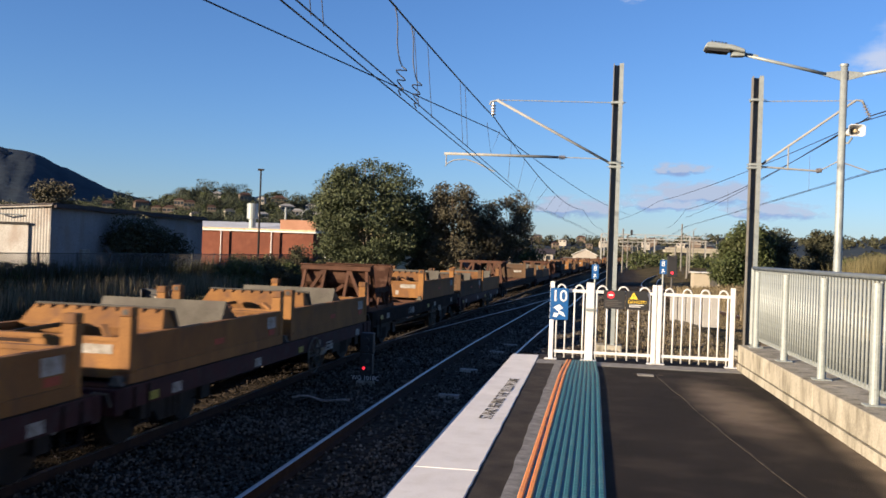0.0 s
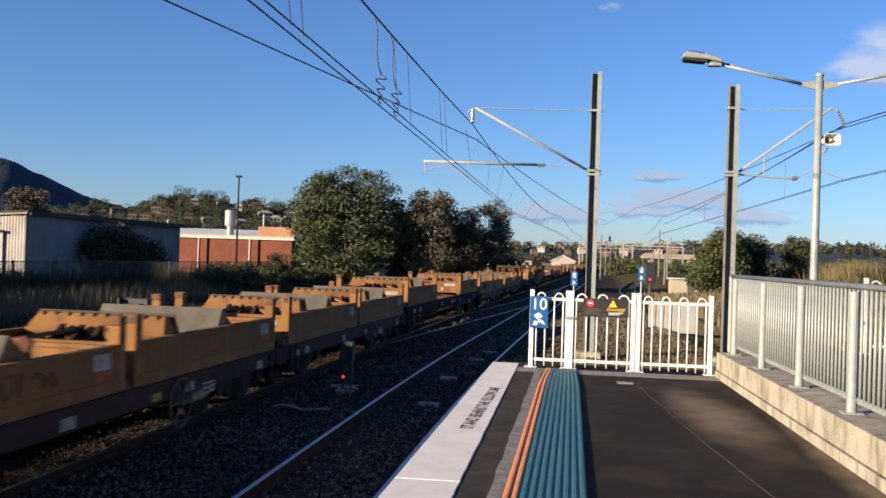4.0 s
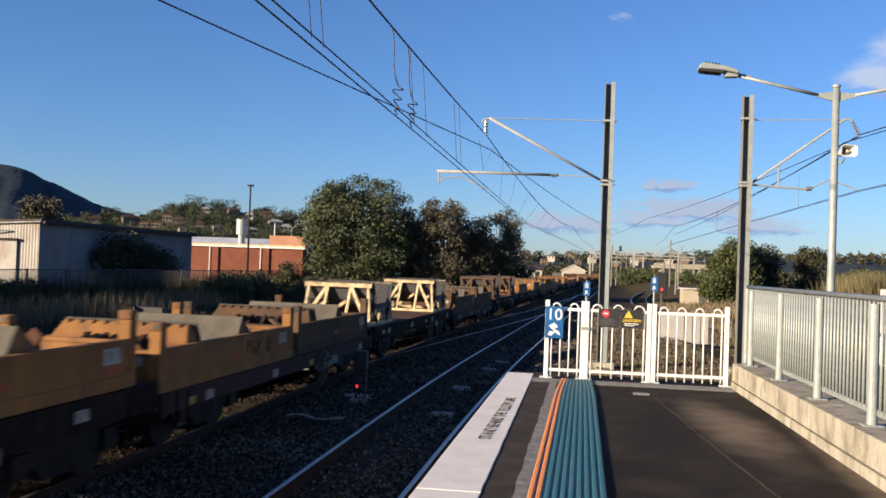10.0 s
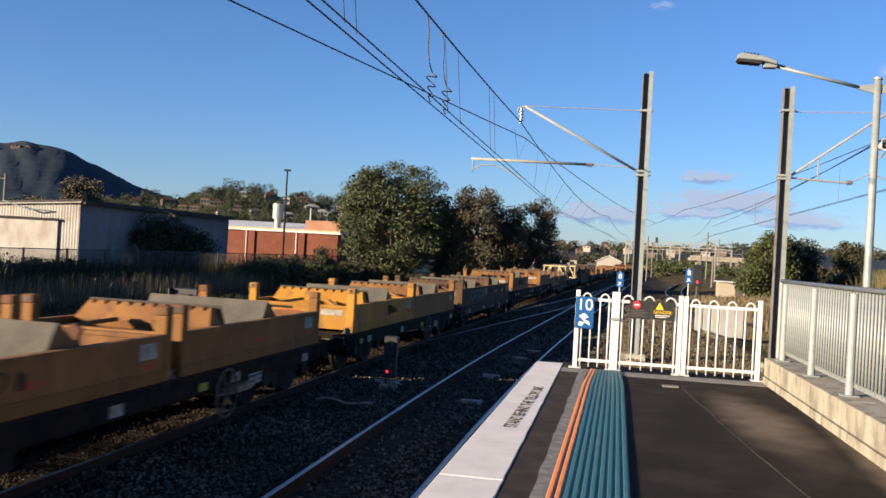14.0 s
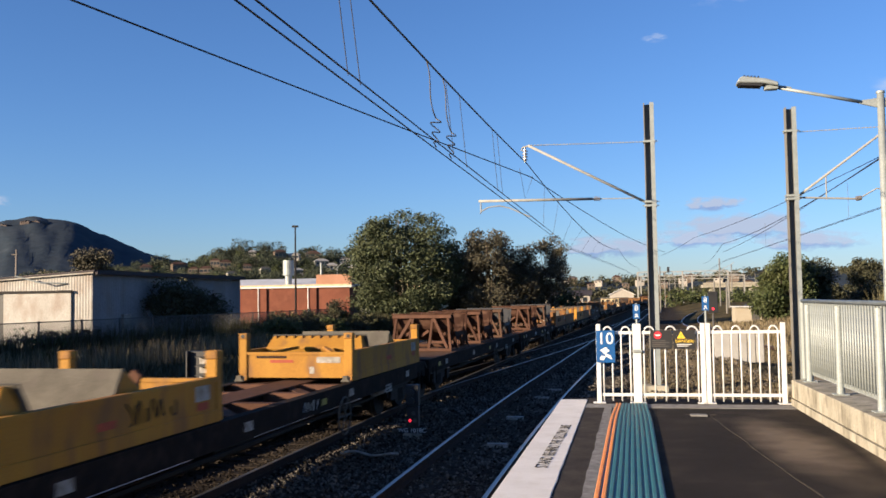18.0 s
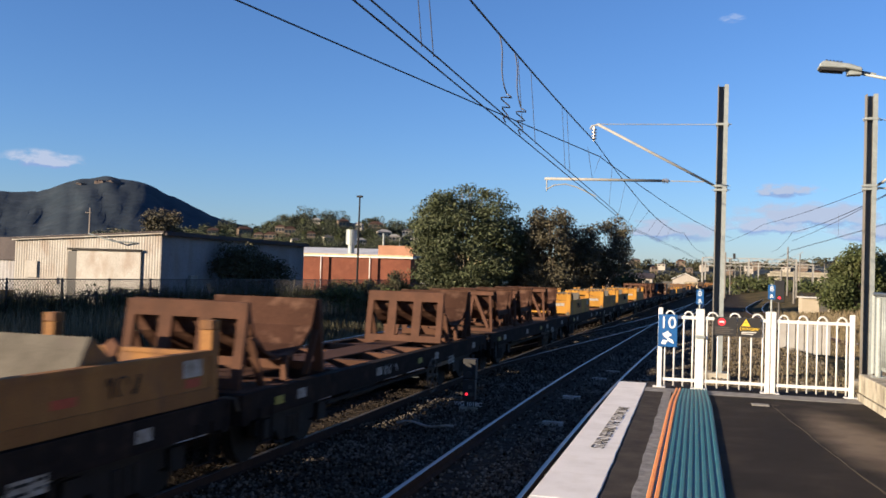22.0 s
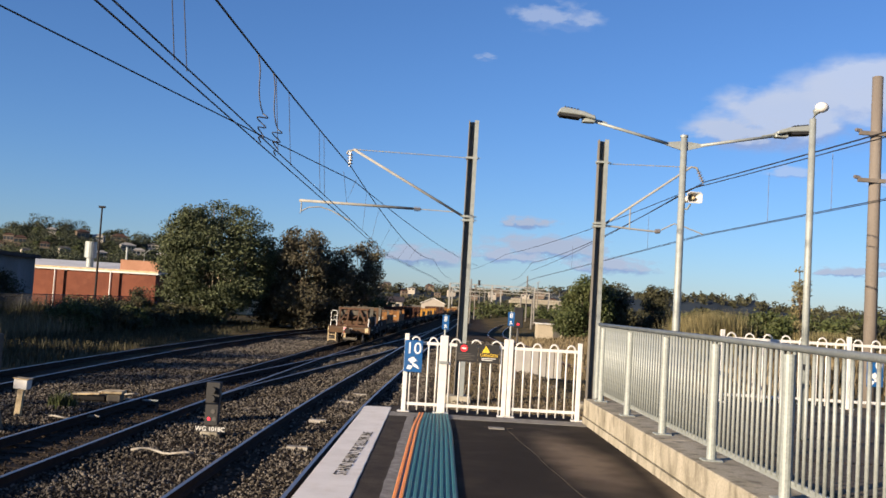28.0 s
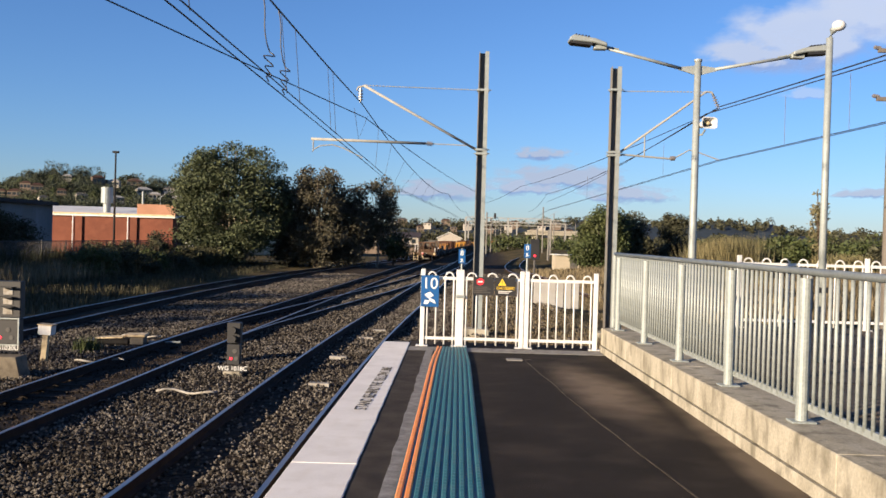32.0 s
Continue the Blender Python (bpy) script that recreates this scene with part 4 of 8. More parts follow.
def street_lamp():
    x, y = 3.47, 13.0
    s = thing("street_lamp", "galvanised twin-arm platform lamp with a horn loudspeaker", "street lamp", pose(x, y, 0.33))
    H = 3.89
    part("pole", tube(B(), [(0, 0, 0), (0, 0, 1.2), (0, 0, H)], 0.062, 14, 0.046), GALV, s, smooth=True)
    part("cap", tube(B(), [(0, 0, H), (0, 0, H + 0.03)], 0.056, 14), GALV, s)
    part("base_plate", box(B(), -0.16, 0.16, -0.16, 0.16, 0, 0.02), GALV, s)
    for d in (-1, 1):
        up = 0.0 if d < 0 else -0.05
        part("arm", tube(B(), [(0.24 * d, 0, H - 0.105), (0.75 * d, 0, H + 0.02 + up * 0.5), (1.3 * d, 0, H + 0.15 + up)], 0.024, 10, 0.02), GALV, s, smooth=True)
        part("arm_bracket", prism(B(), [(0.04 * d, H - 0.19), (0.04 * d, H - 0.06), (0.27 * d, H - 0.085), (0.27 * d, H - 0.125)], "y", -0.012, 0.012), GALV, s)
        part("arm_tie", tube(B(), [(1.12 * d, 0, H + 0.14 + up), (1.36 * d, 0, H + 0.19 + up)], 0.012, 6), GALV, s)
        hd = part("lamp_head", prism(B(), [(1.3 * d, H + 0.16 + up), (1.31 * d, H + 0.21 + up), (1.46 * d, H + 0.265 + up), (1.77 * d, H + 0.315 + up), (1.82 * d, H + 0.285 + up), (1.84 * d, H + 0.23 + up), (1.5 * d, H + 0.205 + up)], "y", -0.12, 0.12), GALV, s, "pale flat lamp head", bevel=0.012)
        part("diffuser", prism(B(), [(1.5 * d, H + 0.2 + up), (1.83 * d, H + 0.225 + up), (1.8 * d, H + 0.195 + up), (1.52 * d, H + 0.17 + up)], "y", -0.1, 0.1), BLACK, hd, "dark lens")
        for k in range(5):
            part("cooling_fin", box(B(), min((1.55 + 0.045 * k) * d, (1.57 + 0.045 * k) * d), max((1.55 + 0.045 * k) * d, (1.57 + 0.045 * k) * d), -0.09, 0.09, H + 0.27 + 0.006 * k + up, H + 0.305 + 0.006 * k + up), DARK, hd)
        part("gear_box", box(B(), min(1.3 * d, 1.48 * d), max(1.3 * d, 1.48 * d), -0.06, 0.06, H + 0.125 + up, H + 0.185 + up), GALV, s, bevel=0.008)
    # a flared rectangular horn, its mouth turned a little from the track
    bm, rings = B(), []
    for a, w, h in ((0.0, 0.045, 0.045), (0.1, 0.06, 0.05), (0.2, 0.1, 0.075), (0.25, 0.135, 0.095), (0.25, 0.122, 0.082), (0.19, 0.085, 0.06), (0.1, 0.04, 0.035)):
        rings.append([bm.verts.new((u * w, -a, v * h)) for u, v in ((-1, -0.7), (-0.7, -1), (0.7, -1), (1, -0.7), (1, 0.7), (0.7, 1), (-0.7, 1), (-1, 0.7))])
    for p, q in zip(rings, rings[1:]):
        for k in range(8):
            bm.faces.new((p[k], p[(k + 1) % 8], q[(k + 1) % 8], q[k]))
    bm.faces.new(rings[0])
    bm.faces.new(rings[-1][::-1])
    horn = part("horn", bm, WHITE, s, "white horn loudspeaker", at=pose(0.09, -0.04, 3.0, 0, 0, 8) @ Matrix.Scale(0.84, 4))
    part("horn_throat", tube(B(), [(0, -0.1, 0), (0, -0.17, 0), (0, -0.22, 0)], 0.05, 12, 0.018), CREAM, horn, "cream re-entrant throat cone")
    part("horn_driver", tube(B(), [(0, 0.09, 0), (0, 0.0, 0)], 0.055, 14), WHITE, horn)
    part("speaker_bracket", tube(B(), [(0, 0, 2.85), (0.08, -0.03, 2.86), (0.1, -0.1, 2.92)], 0.015, 6), GALV, s)


street_lamp()


def camera_pole():
    s = thing("security_pole", "slim grey pole topped by a white dome camera", "pole", pose(4.29, 10.5, 0.33))
    part("column", tube(B(), [(0, 0, 0), (0, 0, 3.7)], 0.043, 14, 0.038), GALV, s, smooth=True)
    part("bracket", tube(B(), [(0, 0, 3.68), (0.02, -0.02, 3.78), (0.08, -0.04, 3.82)], 0.04, 10), GALV, s)
    bm = B()
    bmesh.ops.create_uvsphere(bm, u_segments=16, v_segments=10, radius=0.068, matrix=pose(0.075, -0.06, 3.83) @ Matrix.Diagonal((1.15, 1, 0.9, 1)))
    part("dome", bm, WHITE, s, "white camera dome", smooth=True)
    part("sign_plate", box(B(), -0.05, 0.05, -0.07, -0.062, 0.8, 0.86), BLACK, s)


camera_pole()


def timber_pole(x, y, h, label, arms=()):
    s = thing("timber_pole", label, "pole", pose(x, y, ground_z(x, y)))
    part("column", tube(B(), [(0, 0, -0.3), (0, 0, h)], 0.17, 12, 0.13), TIMBERPOLE, s, smooth=True)
    for z in arms:
        part("crossarm", bar(B(), (-0.5, -0.15, z), (0.2, -0.15, z), 0.08, 0.1), TIMBERPOLE, s)
        insulator(s, (-0.42, -0.15, z + 0.05), (-0.62, -0.15, z + 0.08), 0.05)


timber_pole(11.05, 23.0, 9.4, "brown timber power pole with side insulators", (7.9, 6.7))


# ---- the freight train ----
SPEED = 12.2
DECK = 1.08
LOW_DECK = 0.88     # short wagons under paired trays
MOVING = []


def ob_offset(ob):
    return Matrix.Translation((0, 0, ob["rise"]))


def rides(ob, u, rise=0.0):
    ob["rise"] = rise
    MOVING.append((ob, u))
    return ob


def wheel_mesh():
    bm = tube(B(), [(-0.03, 0, 0), (0.03, 0, 0)], 0.49, 24)
    tube(bm, [(0.03, 0, 0), (0.1, 0, 0)], 0.45, 24)
    tube(bm, [(-0.06, 0, 0), (0.13, 0, 0)], 0.11, 12)
    return mesh_of("wheel", bm, DARK)


WHEEL = wheel_mesh()
AXLE = mesh_of("axle", tube(B(), [(-0.8, 0, 0), (0.8, 0, 0)], 0.075, 12), RUSTDARK)
TREAD = mesh_of("wheel_tread", tube(B(), [(0.034, 0, 0), (0.1, 0, 0)], 0.452, 24), RAILHEAD)


def bogie_frame():
    bm = B()
    for s in (-1, 1):
        prism(bm, [(-1.15, 0.42), (-1.15, 0.6), (-0.5, 0.72), (0.5, 0.72), (1.15, 0.6), (1.15, 0.42), (0.55, 0.4), (0.4, 0.24), (-0.4, 0.24), (-0.55, 0.4)], "x", s * 1.02 - 0.06, s * 1.02 + 0.06)
        for y in (-0.9, 0.9):
            box(bm, s * 1.02 - 0.13, s * 1.02 + 0.13, y - 0.14, y + 0.14, 0.36, 0.62)
        for y in (-0.17, 0, 0.17):
            tube(bm, [(s * 1.04, y, 0.26), (s * 1.04, y, 0.56)], 0.07, 8)
    box(bm, -1.0, 1.0, -0.2, 0.2, 0.5, 0.76)
    return mesh_of("bogie_frame", bm, DARK)


BOGIE = bogie_frame()


def handbrake_mesh():
    bm = B()
    tube(bm, [(0, 0.35 * math.cos(a * math.pi / 12), 0.35 * math.sin(a * math.pi / 12)) for a in range(25)], 0.02, 6)
    return mesh_of("handbrake_wheel", bm, GREYPLATE)


HANDBRAKE = handbrake_mesh()
SPOKE = mesh_of("spoke", bar(B(), (0, -0.34, 0), (0, 0.34, 0), 0.024), GREYPLATE)
HUB = mesh_of("hub", tube(B(), [(-0.08, 0, 0), (0.04, 0, 0)], 0.05, 8), GREYPLATE)


def handbrake(w, at, label=""):
    k = part("handbrake_wheel", HANDBRAKE, None, w, label, at=at)
    for a in (0, 60, 120):
        part("spoke", SPOKE, None, k, at=pose(0.004 * (a / 60 - 1), 0, 0, a))
    part("hub", HUB, None, k)


SPRAY = plain("dark_spray_paint", (0.014, 0.011, 0.01), 0.8)
SPRAYTEAL = plain("teal_spray_paint", (0.07, 0.1, 0.09), 0.85)
SPRAYWHITE = plain("white_spray_paint", (0.42, 0.42, 0.4), 0.8)
STEP = mesh_of("step_ladder", bar(bar(bar(B(), (0, -0.18, 0.45), (0, -0.18, 0.95), 0.025), (0, 0.18, 0.45), (0, 0.18, 0.95), 0.025), (0, -0.18, 0.47), (0, 0.18, 0.47), 0.025), SILLGRIME)
SIGNPLATE = mesh_of("data_panel", box(B(), 0, 0.006, -0.24, 0.24, -0.085, 0.085), STICKER)
SMALLPLATE = mesh_of("white_plate", box(B(), 0, 0.006, -0.14, 0.14, -0.07, 0.07), STICKER)
REFLECTOR = mesh_of("reflector", box(B(), 0, 0.006, -0.13, 0.13, -0.055, 0.055), REFLECT)
COUPLER = mesh_of("coupler", box(box(B(), -0.1, 0.1, -0.75, 0, 0.68, 0.92), -0.17, 0.17, -0.95, -0.7, 0.66, 0.95), DARK, bevel=0.02)
TANK = mesh_of("air_tank", tube(B(), [(0.55, -0.7, 0.55), (0.55, 0.7, 0.55)], 0.2, 12), DARK)
BRAKE = mesh_of("brake_cylinder", tube(tube(B(), [(0, -0.3, 0), (0, 0.3, 0)], 0.11, 12), [(0, 0.3, 0), (0, 0.55, -0.03)], 0.05, 8), STICKER)
LEVER = mesh_of("uncoupling_lever", tube(B(), [(-1.2, 0.02, -0.2), (-1.17, -0.03, -0.06), (-1.0, -0.04, -0.05), (-0.9, 0, -0.12), (0.9, 0, -0.12), (1.0, -0.04, -0.05), (1.17, -0.03, -0.06), (1.2, 0.02, -0.22)], 0.017, 6), GREYPLATE)
ENDHOSE = mesh_of("end_hose", tube(B(), [(0, 0, 0), (0.02, -0.12, 0.0), (0.02, -0.26, -0.14), (-0.02, -0.34, -0.34), (-0.08, -0.38, -0.42)], 0.026, 6), STICKER)
HOSE = mesh_of("brake_hose", tube(B(), [(0.5, 0, 0.85), (0.52, -0.25, 0.78), (0.5, -0.4, 0.5), (0.46, -0.5, 0.35)], 0.028, 6), DARK)


def tail_fittings(w, h):
    """What hangs on the rear end of the last wagon."""
    e = -h - 0.1
    loop = [(-1.16, e, DECK - 0.3), (-1.16, e, DECK + 0.82), (-1.13, e, DECK + 0.9), (-0.84, e, DECK + 0.9), (-0.8, e, DECK + 0.82), (-0.8, e, DECK - 0.1)]
    part("handrail_loop", tube(B(), loop, 0.022, 8), WHITE, w, "white tubular handrail loop")
    part("handrail_cross_bar", tube(B(), [(-1.16, e, DECK + 0.32), (-0.8, e, DECK + 0.32)], 0.018, 6), WHITE, w)
    part("handrail_cross_bar", tube(B(), [(-0.98, e, DECK + 0.32), (-0.98, e, DECK + 0.6), (-0.8, e, DECK + 0.6)], 0.018, 6), WHITE, w)
    for x in (-1.3, -0.85):
        part("step_stile", box(B(), x, x + 0.06, e - 0.02, e + 0.04, 0.12, DECK - 0.1), CREAM, w)
    for z in (0.2, 0.5, 0.78):
        part("step_rung", box(B(), -1.28, -0.82, e - 0.02, e + 0.03, z, z + 0.04), CREAM, w)
    part("end_beam", box(B(), -1.26, 1.26, e - 0.03, e, DECK - 0.42, DECK - 0.03), DIRTY, w, "brown end beam")
    m = part("tail_marker", box(B(), -0.34, -0.18, e - 0.16, e - 0.09, DECK - 0.42, DECK - 0.22), REDPAINT, w, "red and white tail-of-train marker")
    part("white_band", box(B(), -0.345, -0.175, e - 0.165, e - 0.085, DECK - 0.22, DECK - 0.08), SIGNWHITE, m)
    part("marker_lamp", tube(B(), [(-0.26, e - 0.18, DECK - 0.14), (-0.26, e - 0.165, DECK - 0.14)], 0.05, 12), REDLAMP, m, "lit red tail lamp")
    part("hook_loop", tube(B(), [(-0.32, e - 0.1, DECK - 0.08), (-0.32, e - 0.1, DECK + 0.06), (-0.2, e - 0.1, DECK + 0.06), (-0.2, e - 0.1, DECK - 0.08)], 0.018, 6), CREAM, m)
    part("marker_bracket", box(B(), -0.32, -0.2, e - 0.12, e, DECK - 0.7, DECK - 0.42), CREAM, w)
    part("warning_plate", box(B(), 0.95, 1.15, e - 0.04, e - 0.032, DECK - 0.34, DECK - 0.08), CREAM, w, "small cream warning plate")
    part("text_bar", box(B(), -0.1, 0.2, e - 0.036, e - 0.031, DECK - 0.2, DECK - 0.12), STICKER, w)
    part("stake", tube(B(), [(1.12, e + 0.2, DECK), (1.12, e + 0.2, DECK + 0.5)], 0.03, 8), WHITE, w, "short white stake")
    part("end_pipe", tube(B(), [(-0.35, e - 0.06, 0.32), (0.5, e - 0.06, 0.32)], 0.085, 12), GREYPLATE, w, "pale cross pipe")
    for k in (-1, 1):
        part("wheel_tread", TREAD, None, w, at=pose(0.72 * k, -h + 0.85, 0.46, 0, 0, 0 if k > 0 else 180))
    part("brake_stand", box(B(), -0.3, -0.18, h - 0.5, h - 0.4, DECK, DECK + 0.8), RUSTDARK, w)
    handbrake(w, pose(-0.24, h - 0.56, DECK + 0.85, 0, 0, 90), "pale spoked handbrake wheel")


def wagon(length, style, sill, far=False):
    """A bogie flat wagon about its middle; style: skeleton, deck or low_side."""
    names = {"skeleton": "dark rusty skeletal container wagon with an open cross-braced deck", "covered": "dark rusty bogie flat wagon under a pair of coil trays", "deck": "rusty bogie flat wagon with a boarded deck", "low_side": "brown rusted low-sided coil wagon at the tail of the train"}
    w, h = thing("flat_wagon", names[style], "railway wagon", None, "wagons of the freight train"), length / 2
    deck = LOW_DECK if style == "covered" else DECK
    foot = 0.29 if style == "covered" else 0.37
    for s in (-1, 1):
        bm = prism(B(), [(s * 1.08, deck - 0.015), (s * 1.26, deck - 0.015), (s * 1.26, deck - foot), (s * 1.08, deck - foot), (s * 1.08, deck - foot + 0.03), (s * 1.22, deck - foot + 0.03), (s * 1.22, deck - 0.045), (s * 1.08, deck - 0.045)], "y", -h, h)
        part("side_sill", bm, sill, w)
        part("headstock", box(B(), -1.26, 1.26, s * h - 0.09, s * h + 0.09, deck - foot - 0.05, deck - 0.02), sill, w, bevel=0.01)
        part("coupler", COUPLER, None, w, at=pose(0, s * h, 0, 0, 0, 0 if s < 0 else 180))
        part("brake_hose", HOSE, None, w, at=pose(0, s * (h + 0.1), 0, 0, 0, 0 if s < 0 else 180))
        b = part("bogie", BOGIE, None, w, at=pose(0, s * (h - 1.75), 0))
        for y in () if far else (-0.9, 0.9):
            part("axle", AXLE, None, b, at=pose(0, y, 0.46))
            for k in (-1, 1):
                part("wheel", WHEEL, None, b, at=pose(0.72 * k, y, 0.46, 0, 0, 0 if k > 0 else 180))
        part("step_ladder", STEP, None, w, at=pose(1.27, s * (h - 0.5), -0.1))
        if not far:
            part("uncoupling_lever", LEVER, None, w, "pale bent uncoupling lever", at=pose(0, s * (h + 0.13), deck, 0, 0, 0 if s < 0 else 180))
            part("end_hose", ENDHOSE, None, w, "worn pale air hose", at=pose(0.34 * s, s * (h + 0.1), deck - 0.2, 0, 0, 0 if s < 0 else 180))
    part("centre_sill", box(box(B(), -0.25, -0.19, -h, h, deck - 0.55, deck - 0.05), 0.19, 0.25, -h, h, deck - 0.55, deck - 0.05), sill, w)
    if style == "covered":
        part("deck_plate", box(B(), -1.25, 1.25, -h, h, deck - 0.014, deck - 0.004), RUSTDARK, w)
    elif style == "deck":
        n = int(length / 0.6)
        for i in range(n):
            a = -h + length * i / n
            part("deck_board", box(B(), -1.25, 1.25, a + 0.006, a + length / n - 0.006, deck - 0.014, deck), BROWN, w)
    else:
        n = int(length / 1.5)
        for i in range(n + 1):
            y = -h + 0.15 + (length - 0.3) * i / n
            part("crossmember", box(B(), -1.2, 1.2, y - 0.1, y + 0.1, deck - 0.2, deck - 0.016), RUST, w)
            if i < n:
                d = (length - 0.3) / n
                part("diagonal_brace", bar(B(), (-1.1 if i % 2 else 1.1, y, deck - 0.06), (0, y + d, deck - 0.06), 0.22, 0.03), RUST, w)
        part("deck_strake", box(B(), -0.34, 0.34, -h, h, deck - 0.03, deck - 0.004), RUST, w)
        for s in (-1, 1):
            part("end_plate", box(B(), -1.2, 1.2, min(s * h, s * (h - 1.3)), max(s * h, s * (h - 1.3)), deck - 0.03, deck - 0.008), RUST, w)
    if far:
        return w
    handbrake(w, pose(1.3, h * 0.24, 0.5))
    d = part("data_panel", SIGNPLATE, None, w, "white data panel with dark codes", at=pose(1.266, h - 3.4, deck - foot))
    for z, y0, y1 in ((0.04, -0.21, 0.03), (-0.04, -0.21, -0.01), (0.05, 0.08, 0.21), (-0.025, 0.08, 0.17)):
        part("code_bar", box(B(), 0.006, 0.009, y0, y1, z - 0.014, z + 0.014), DARK, d)
    for y in (-0.75, -0.25, 0.3, 0.8):
        part("white_plate", SMALLPLATE, None, w, at=pose(1.262, h * y, deck - 0.19))
    for y in (-0.86, 0.12):
        part("reflector", REFLECTOR, None, w, "yellow reflector", at=pose(1.263, h * y, deck - 0.2))
    part("air_tank", TANK, None, w, at=pose(0.1, h * -0.2, 0))
    part("brake_cylinder", BRAKE, None, w, "pale brake cylinder", at=pose(0.98, h - 3.3, deck - 0.44))
    part("brake_rigging", bar(bar(B(), (0.9, -h + 3.4, 0.5), (0.9, h - 3.4, 0.5), 0.05), (-0.9, -h + 3.4, 0.45), (-0.9, h - 3.4, 0.45), 0.05), DARK, w)
    if style == "low_side":
        tail_fittings(w, h)
        part("low_saddle", prism(B(), [(-0.95, deck), (-0.8, deck + 0.56), (-0.5, deck + 0.64), (0.35, deck + 0.12), (0.35, deck)], "x", -1.02, 1.02), DIRTY, w, "low brown saddle between the racks", bevel=0.015)
        for y in (-1.2, 1.15):
            part("stake", tube(B(), [(1.16, y, deck - 0.2), (1.16, y, deck + 0.55)], 0.03, 8), WHITE, w, "short white stake")
        for s in (-1, 1):
            part("side_board", prism(B(), [(-h + 3.2, deck - 0.3), (-h + 4.0, deck + 0.34), (h - 0.6, deck + 0.34), (h, deck + 0.1), (h, deck - 0.3)], "x", s * 1.27, s * 1.31), RUSTDARK, w, "dark side board with faded scrawls")
    return w


def saddle(y, d):
    """A wedge beam across a tray with raked ends, its steep slope towards d along the train."""
    bm, rings = B(), []
    for s in (-1, 1):
        rings.append([bm.verts.new((s * x, y + d * a, z)) for a, z, x in ((-0.24, 0.47, 1.02), (-0.29, 0.6, 1.1), (-0.07, 0.85, 1.0), (0.05, 0.85, 1.0), (0.45, 0.2, 1.1), (0.4, 0.14, 1.1))])
    bm.faces.new(rings[0])
    bm.faces.new(rings[1])
    for i in range(6):
        j = (i + 1) % 6
        bm.faces.new((rings[0][i], rings[0][j], rings[1][j], rings[1][i]))
    return bm


BOLT = mesh_of("bolt", tube(B(), [(0, 0, 0), (0, 0, 0.06)], 0.022, 6), RUSTDARK)


